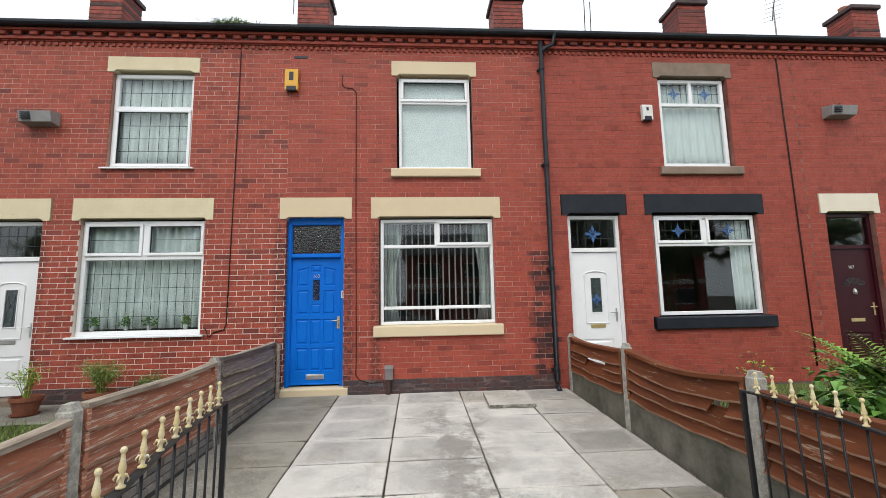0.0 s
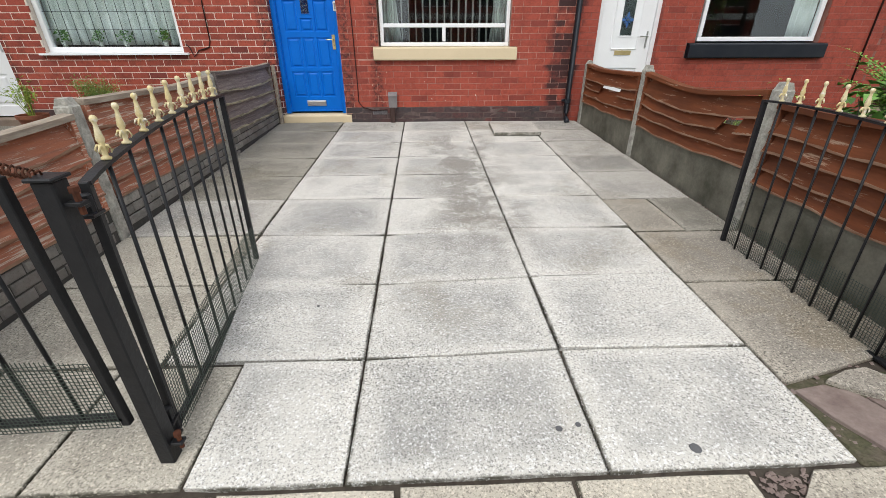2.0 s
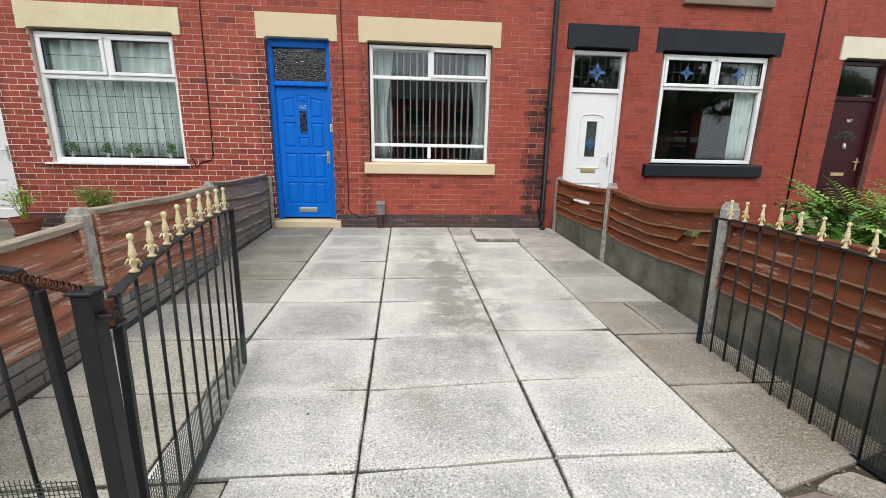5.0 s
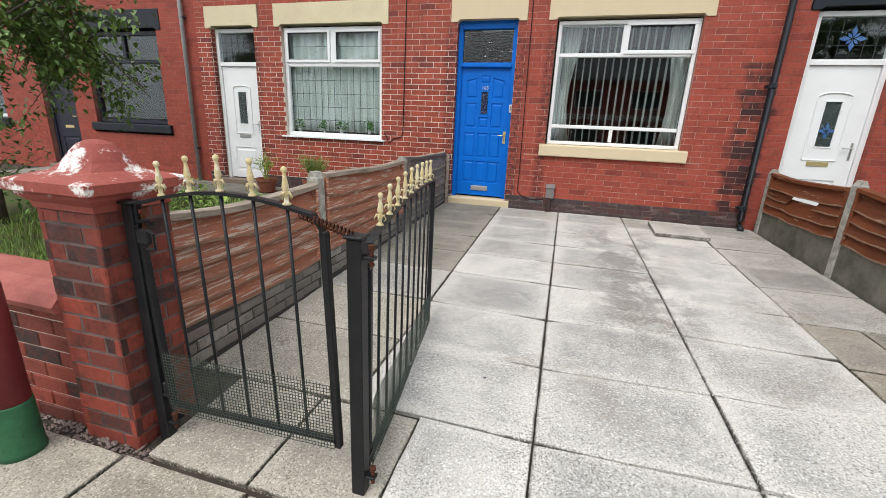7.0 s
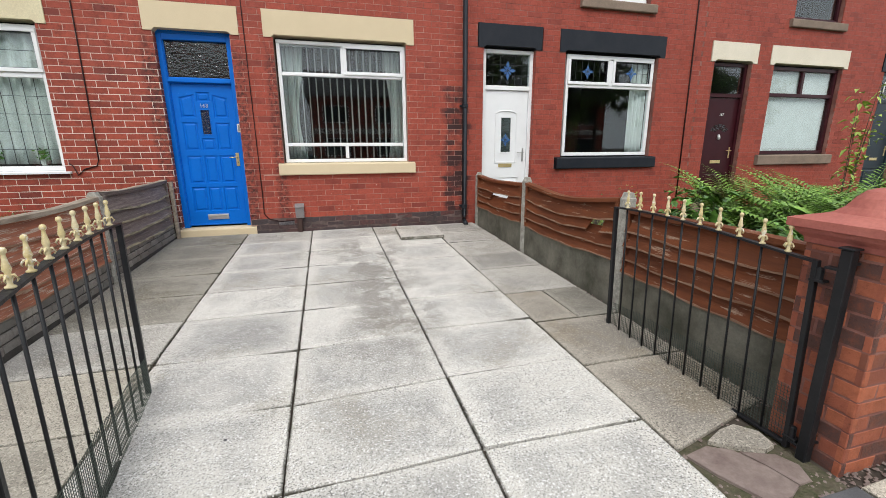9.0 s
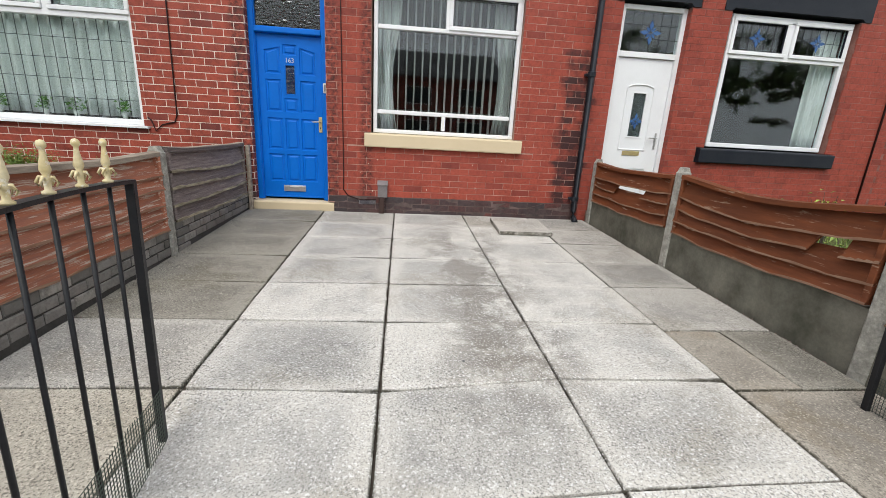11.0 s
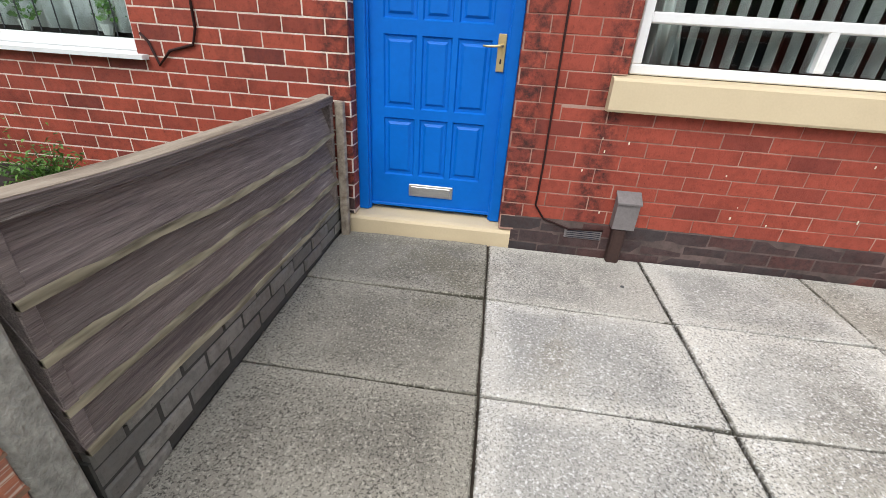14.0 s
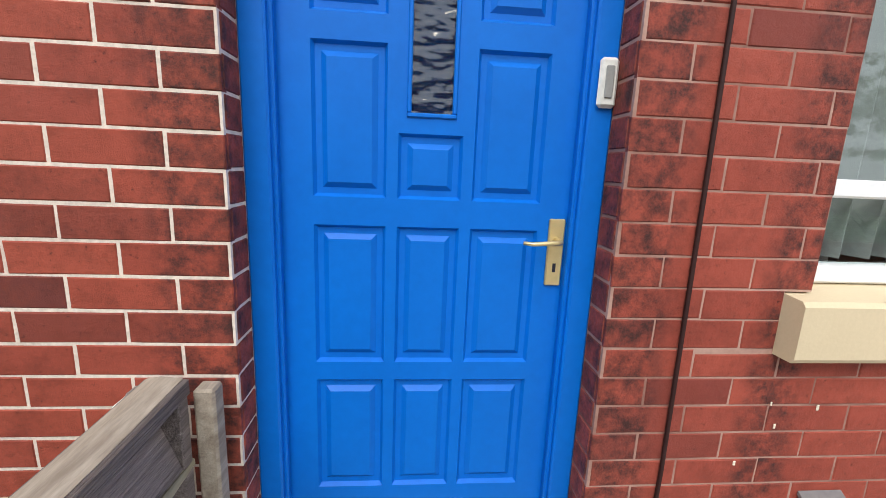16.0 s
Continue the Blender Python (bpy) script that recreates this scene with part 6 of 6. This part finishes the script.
def tree(label, at, height, crown, n, seed, mat, leaf=0.06, weep=0.0, trunk_r=0.09):
    rnd = random.Random(seed)
    t = thing("tree", label, "tree", at)
    g, lg, ends = Geo(), Geo(), []
    top = Vector((rnd.uniform(-0.2, 0.2), rnd.uniform(-0.2, 0.2), height * 0.75))
    g.tube([(0, 0, -0.1), top * 0.3 + Vector((0.06, 0, 0)), top * 0.65, top], [trunk_r, trunk_r * 0.8, trunk_r * 0.5, trunk_r * 0.2], 9)
    for i in range(22):
        z = height * rnd.uniform(0.28, 0.78)
        a, l = rnd.uniform(0, 6.28), crown * rnd.uniform(0.5, 1.05)
        p0 = top * (z / (height * 0.75))
        p1 = p0 + Vector((math.cos(a) * l * 0.5, math.sin(a) * l * 0.5, l * 0.35))
        p2 = p0 + Vector((math.cos(a) * l, math.sin(a) * l, l * (0.4 - weep * 0.6)))
        g.tube([p0, p1, p2], [trunk_r * 0.3, trunk_r * 0.18, 0.006], 6)
        for k in range(6):
            b = p1.lerp(p2, rnd.random())
            e = b + Vector((rnd.gauss(0, 0.3) * crown * 0.5, rnd.gauss(0, 0.3) * crown * 0.5, rnd.uniform(-0.25 - weep * 0.6, 0.25) * crown * 0.5))
            g.tube([b, b.lerp(e, 0.5) + Vector((0, 0, 0.04)), e], [0.008, 0.005, 0.003], 4)
            ends.append((b, e))
    for i in range(n):
        b, e = ends[i % len(ends)]
        p = b.lerp(e, rnd.uniform(0.1, 1.15)) + Vector([rnd.gauss(0, 0.1) for _ in range(3)])
        leaf_quads(lg, p, (rnd.gauss(0, 1), rnd.gauss(0, 1), rnd.gauss(-0.4, 0.5)), leaf * rnd.uniform(0.6, 1.2), leaf * rnd.uniform(0.5, 0.75), 0.3)
    part("trunk", g, M_BARK, t, smooth=True)
    tagged(part("crown", lg, mat, t, fix=False), kind="stuff")
    return t


tree("young birch tree with hanging leafy branches", (-6.75, 3.1, -0.15), 4.4, 1.8, 11000, 80, M_BIRCH, 0.085, 1.0, 0.07)

# ---------- the street behind, seen in the window panes ----------
tagged(part("road", Geo().box(-60, 60, -8.6, -2.0, -0.5, -0.345), M_TARMAC), "grey tarmac street behind the walker", "road", kind="structure")
tagged(part("kerb", Geo().box(-60, 60, -2.0, -1.87, -0.5, -0.235, 0.01), M_POST), "concrete kerb along the street", "kerb", kind="structure")
tagged(part("pavement_far", Geo().box(-60, 60, -10.6, -8.6, -0.5, -0.23), M_PAVE), "paved footway across the street", "pavement", kind="structure")
# houses 1 and 2 are added to block the bright horizon mirrored in right-hand panes
for i in (-2, -1, 0, 1, 2):
    h = thing("house", "brick house with white windows across the street, out of view, for pane reflections", "house", (i * 9.0 + 3, -21.0, -0.25), group="houses across the street")
    part("house_wall", wall_grid(-3.9, 3.9, -0.12, 0.12, 0, 5.4, [(-3.0, -1.0, 0.9, 2.3), (1.0, 3.0, 0.9, 2.3), (-3.0, -1.0, 3.4, 4.7), (1.0, 3.0, 3.4, 4.7)]), M_BRICK_R, h)
    part("house_side", Geo().box(-3.9, -3.7, -6, -0.12, 0, 5.4).box(3.7, 3.9, -6, -0.12, 0, 5.4).box(-3.7, 3.7, -6.2, -6.0, 0, 5.4), M_BRICK_R, h)
    part("house_roof", Geo().prism([(0.4, 5.35), (-3.0, 7.6), (-6.5, 5.35)], "x", -4.2, 4.2), M_ROOF, h)
    part("band", Geo().box(-3.85, 3.85, 0.121, 0.18, 2.6, 3.0), M_WHITEP, h)
    for x in (-2.0, 2.0):
        for z in (0.9, 3.4):
            w = part("window", bar_set(Geo(), x - 1, x + 1, z, z + (1.4 if z < 2 else 1.3), 0.08, -0.05, 0.05), M_UPVC, h)
            part("pane", Geo().box(x - 0.95, x + 0.95, -0.01, 0.0, z + 0.05, z + 1.3), M_SLATE, w)
for i, (x, y, s) in enumerate(((-9.5, -11.8, 7), (9.0, -11.6, 8.5), (11.5, -14.5, 9), (14.5, -11.5, 8), (18.5, -13, 9), (24, -12, 9), (31, -13, 9), (-20, -12, 8))):
    tree("leafy street tree across the road", (x, y, -0.25), s, 3.2, 5200, 90 + i, M_BIRCH, 0.24, 0.2, 0.16)
car = thing("parked_car", "silver hatchback parked at the far kerb", "car", (-1.2, -7.6, -0.345))
part("car_body", Geo().prism([(-2.0, 0.28), (2.0, 0.28), (2.05, 0.7), (1.9, 0.92), (1.1, 1.0), (0.45, 1.42), (-1.0, 1.46), (-1.75, 1.0), (-2.03, 0.85)], "y", -0.82, 0.82), M_SILVER, car)
part("side_glass", Geo().prism([(1.0, 1.0), (0.42, 1.36), (-0.95, 1.4), (-1.55, 1.02)], "y", 0.822, 0.83), M_SLATE, car)
for x in (-1.25, 1.25):
    for y in (-0.75, 0.75):
        wh = part("wheel", Geo().lathe([(0.31, -0.09), (0.32, -0.07), (0.32, 0.07), (0.31, 0.09)], n=20), M_RUBBER, car)
        wh.matrix_basis = pose(x, y, 0.31, 90, 0, 0)
        rm = part("rim", Geo().lathe([(0.2, -0.095), (0.2, 0.095)], n=14), M_CHROME, wh)

# ---------- paving: each flag a piece of its own ----------
drive = thing("driveway", "concrete flag driveway, pale in the middle and mossy at the edges", "driveway", kind="structure")


def flag4(parent, corners, mat, lift=0.0, tilt=(0.0, 0.0), j=0.0038, name="flag"):
    """A concrete flag between four corners, its arrises chipped and a little crooked."""
    r = random.Random(round(sum(x * 131 + y * 517 for x, y in corners) * 100))
    cx, cy = sum(p[0] for p in corners) / 4, sum(p[1] for p in corners) / 4
    ring = []
    for i in range(4):
        (ax, ay), (bx, by) = corners[i], corners[(i + 1) % 4]
        for k in range(4):
            u = k / 4 + (r.uniform(-0.06, 0.06) if k else 0.0)
            ring.append((ax + (bx - ax) * u - cx, ay + (by - ay) * u - cy, k == 0))
    rims = [[], [], []]
    for x, y, corner in ring:
        sx, sy = (1 if x > 0 else -1), (1 if y > 0 else -1)
        gap = j + (r.uniform(0.0, 0.009) if corner and r.random() < 0.5 else r.uniform(-0.002, 0.003))
        fx = gap if corner or abs(x) / (abs(y) + 1e-6) > (corners[1][0] - corners[0][0]) / (corners[2][1] - corners[1][1]) else 0.0
        fy = gap + 0.0015 if corner or not fx else 0.0
        x, y = x - sx * fx, y - sy * fy
        c = r.uniform(0.003, 0.008)
        rims[0].append((x, y, -0.05))
        rims[1].append((x, y, -c))
        rims[2].append((x - sx * c * (fx > 0), y - sy * c * (fy > 0), 0.0))
    n = len(ring)
    faces = [(k * n + i, k * n + (i + 1) % n, (k + 1) * n + (i + 1) % n, (k + 1) * n + i) for k in (0, 1) for i in range(n)] + [tuple(range(2 * n, 3 * n))]
    ob = part(name, Geo().add(rims[0] + rims[1] + rims[2], faces), mat, parent, fix=False)
    slope = math.degrees(math.atan(0.038)) if cy > 0.92 else 0.0
    ob.matrix_basis = pose(cx, cy, ground_z(cy) + lift, slope + tilt[0], tilt[1], 0)
    return ob


def flag(parent, x0, x1, y0, y1, mat, lift=0.0, tilt=(0.0, 0.0), j=0.0038):
    return flag4(parent, [(x0, y0), (x1, y0), (x1, y1), (x0, y1)], mat, lift, tilt, j)


# cross joints, each running a little askew over the four long joints
CROSS = [(0.885, 0.885, 0.885, 0.885), (1.49, 1.483, 1.513, 1.492), (2.141, 2.107, 2.151, 2.162), (2.79, 2.745, 2.838, 2.807), (3.478, 3.447, 3.474, 3.442),
         (4.086, 4.083, 4.09, 4.082), (4.712, 4.7, 4.706, 4.685), (5.358, 5.345, 5.36, 5.335), (5.99, 5.963, 5.968, 5.95), (6.576, 6.576, 6.576, 6.576)]
LONG = (-1.168, -0.245, 0.68, 1.6)
rnd = random.Random(12)
for i in range(9):
    lo_y, hi_y = CROSS[i], CROSS[i + 1]
    for c in range(3):
        xa, xb = LONG[c], LONG[c + 1]
        if c == 0 and i == 0:
            xa = -0.8
        mat = M_SLAB_M if i >= 8 and c != 1 else M_SLAB
        flag4(drive, [(xa, lo_y[c]), (xb, lo_y[c + 1]), (xb, hi_y[c + 1]), (xa, hi_y[c])], mat, rnd.uniform(-0.003, 0.004), (rnd.uniform(-0.3, 0.3), rnd.uniform(-0.3, 0.3)))
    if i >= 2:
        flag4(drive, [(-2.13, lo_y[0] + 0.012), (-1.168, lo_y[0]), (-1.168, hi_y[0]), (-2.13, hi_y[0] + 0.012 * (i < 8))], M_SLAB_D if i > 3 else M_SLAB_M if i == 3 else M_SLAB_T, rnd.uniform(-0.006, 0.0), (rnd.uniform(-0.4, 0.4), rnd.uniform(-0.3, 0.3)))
flag(drive, -2.13, -1.168, 1.475, 2.141, M_SLAB_T)
flag(drive, -1.85, -1.33, 0.89, 1.475, M_SLAB_T, 0.0, (0.3, 0.4))
flag(drive, -1.33, -0.8, 0.89, 1.475, M_SLAB_T, -0.004, (-0.3, 0.2))
flag4(drive, [(1.6, 1.25), (2.4, 1.45), (2.4, 2.05), (1.6, 2.05)], M_SLAB_R, -0.003)
for y0, y1, x1 in ((2.05, 2.72, 2.4), (2.72, 3.36, 2.0), (3.36, 4.1, 2.4), (4.1, 4.71, 2.4), (4.71, 5.325, 2.4), (5.325, 5.94, 2.4), (5.94, 6.545, 2.4)):
    flag(drive, 1.6, x1, y0, y1, M_SLAB_R if y0 < 3.3 else M_SLAB_M, rnd.uniform(-0.004, 0.002), (rnd.uniform(-0.4, 0.4), rnd.uniform(-0.4, 0.4)))
flag(drive, 2.0, 2.4, 2.72, 3.36, M_SLAB_D)
lo = Geo().box(-0.32, 0.32, -0.33, 0.33, -0.045, 0, 0.006)
ob = part("loose_flag", lo, M_SLAB_M)
ob.matrix_basis = pose(1.32, 5.94, ground_z(5.94) + 0.05, 2.3, -0.4, -2)
tagged(ob, "loose concrete flag lying on top of the paving", "paving slab")
# grit and soil in the gaps
def grit(label, spots, n, seed, size=0.012):
    r, g = random.Random(seed), Geo()
    for _ in range(n):
        x0, x1, y0, y1 = r.choice(spots)
        x, y, s = r.uniform(x0, x1), r.uniform(y0, y1), size * r.uniform(0.3, 1.3)
        z = max(ground_z(y), -0.24) - 0.014
        a = r.uniform(0, 3)
        v = [(x + s * math.cos(a + k * 1.57) * r.uniform(0.7, 1.2), y + s * math.sin(a + k * 1.57) * r.uniform(0.7, 1.2), z) for k in range(4)]
        g.add(v + [(x, y, z + s * 0.8)], [(0, 1, 4), (1, 2, 4), (2, 3, 4), (3, 0, 4)])
    tagged(part("grit", g, M_STONE, fix=False), label, "gravel", kind="stuff")


grit("loose grit and crumbs of stone in broken paving", [(1.6, 2.17, 0.86, 1.42), (1.18, 1.4, 0.72, 0.88), (2.0, 2.6, 0.86, 0.98)], 420, 5)
grit("loose grit along the foot of walls and fences", [(-2.13, -2.05, 1.3, 6.5), (2.3, 2.43, 1.4, 6.4), (2.36, 2.43, 1.4, 6.4), (-2.6, -1.8, 0.86, 0.95)], 1100, 6, 0.011)
tagged(part("packed_dirt", Geo().box(1.603, 2.175, 0.88, 1.4, -0.29, -0.24, 0.01), M_DIRT), "mossy packed dirt between broken paving stones", "dirt", kind="structure")
# broken stones at the gate
st = thing("broken_paving", "cracked reddish stone pieces at the foot of the gate", "broken paving", kind="structure")
for poly, mat, z in (([(1.62, 1.22), (1.66, 1.08), (1.745, 0.895), (1.86, 0.9), (1.95, 0.935), (1.925, 1.06), (1.87, 1.185), (1.77, 1.245)], M_STONE, -0.226),
                     ([(1.965, 0.94), (2.04, 0.945), (2.085, 1.03), (2.05, 1.11), (1.9, 1.175), (1.94, 1.06)], M_STONE, -0.231),
                     ([(1.8, 1.265), (1.88, 1.2), (2.02, 1.135), (2.09, 1.15), (2.115, 1.25), (2.04, 1.33), (1.93, 1.315)], M_SLAB_R, -0.216)):
    part("stone", Geo().prism(poly, "z", z - 0.05, z), mat, st)

pave = thing("pavement", "worn concrete flag pavement in front of the gates", "pavement", kind="structure")
flag_rows = [(0.27, 0.877), (-0.34, 0.262), (-0.95, -0.347), (-1.86, -0.957)]
for r, (y0, y1) in enumerate(flag_rows):
    x = -9.3 + (0.3 if r % 2 else 0.0)
    while x < 10:
        w = rnd.choice((0.61, 0.61, 0.76, 0.92))
        if not (r == 0 and x < 1.75 < x + w):
            if r == 0 and x < 2.2 and x + w > 1.75:
                x += w
                continue
            flag(pave, x, x + w, y0, y1, M_PAVE, rnd.uniform(-0.004, 0.002), (rnd.uniform(-0.4, 0.4), rnd.uniform(-0.3, 0.3)), 0.007) if r else None
        else:
            x = 3.0 - w
        x += w
y0, y1 = flag_rows[0]
edges = [-9.85 + 0.61 * i for i in range(13)] + [-1.92, -1.3, -0.67, -0.06, 0.545, 1.17]
for a, b in zip(edges, edges[1:]):
    flag(pave, a, b, y0, y1, M_PAVE, rnd.uniform(-0.004, 0.002), (rnd.uniform(-0.4, 0.4), rnd.uniform(-0.3, 0.3)), 0.007)
part("flag", Geo().prism([(1.18, y0 + 0.01), (1.745, y0 + 0.01), (1.745, y1 - 0.01), (1.4, y1 - 0.01), (1.3, 0.78), (1.2, 0.72), (1.18, 0.7)], "z", -0.283, -0.234), M_PAVE, pave)
x = 2.21
while x < 10:
    flag(pave, x, x + 0.64, y0, y1, M_PAVE, 0, (rnd.uniform(-0.3, 0.3), 0), 0.007)
    x += 0.64
for x, y, s in ((0.55, 1.07, 0.014), (0.63, 1.085, 0.012), (1.03, 0.965, 0.022), (-0.55, 1.9, 0.009), (-0.42, 6.25, 0.012), (0.2, 3.0, 0.008)):
    part("tar_spot", Geo().lathe([(s, 0.0), (s * 0.9, 0.0025), (0.0, 0.003)], (x, y, ground_z(y)), 9), M_TARMAC, drive)
part("tarmac_patch", Geo().box(1.76, 2.2, 0.28, 0.87, -0.29, -0.237), M_TARMAC, pave)

# ---------- bricks of the house fronts ----------
for k, (w, brick, rects) in WALLS.items():
    rest, plinth, count = Geo(), Geo(), 0
    for a, b, c, d in rects:
        cx, cz = (a + b) / 2, (c + d) / 2
        mat = M_BRICK_K if (k == 0 and cz < 0.17) or (k == -1 and cz < 0.2) else brick
        near = (-3.1 < cx < -0.55 and cz < 1.62) and abs(k) < 2
        p, q = brick_block((b - a) / 2, (d - c) / 2, 0.03, 0.004, WORN)
        if near and count < 290:
            key = (round(b - a, 3), round(d - c, 3), mat.name, WORN.randrange(5), "f")
            if key not in BRICK_OF:
                BRICK_OF[key] = Geo().add(p, q).mesh("brick", False)
            ob = part("brick", BRICK_OF[key], mat, w)
            ob.location = (cx, WALL_Y, cz)
            count += 1
        else:
            (plinth if mat is M_BRICK_K else rest).add([(x + cx, y + WALL_Y, z + cz) for x, y, z in p], q)
    tagged(part("brick_courses", rest, brick, w, fix=False), kind="stuff")
    if plinth.v:
        zt = 0.2
        a0, a1 = (-1.03, 2.25) if k == 0 else (-PITCH - 1.03, -2.15)
        part("plinth_joints", Geo().box(a0, a1, WALL_Y + 0.0018, WALL_Y + 0.003, -0.1, zt), M_MORTAR_K, w)
        tagged(part("plinth_courses", plinth, M_BRICK_K, w, fix=False), kind="stuff")
    # reveals of the openings, faced in brick courses
    o, dz = k * PITCH, 0.04 if k > 0 else 0.0
    if k in (-1, 0, 1):
        for x, s in ((o - 2.04, 1), (o - 1.12, -1)):
            z, i = 0.1176, 0
            while z < 2.7:
                part("reveal_brick", Geo().box(*sorted((x - s * 0.02, x + s * 0.003)), WALL_Y + 0.014, WALL_Y + 0.1, z + 0.004, min(z + BH, 2.73) - 0.004, 0.003), brick, w)
                z += BH
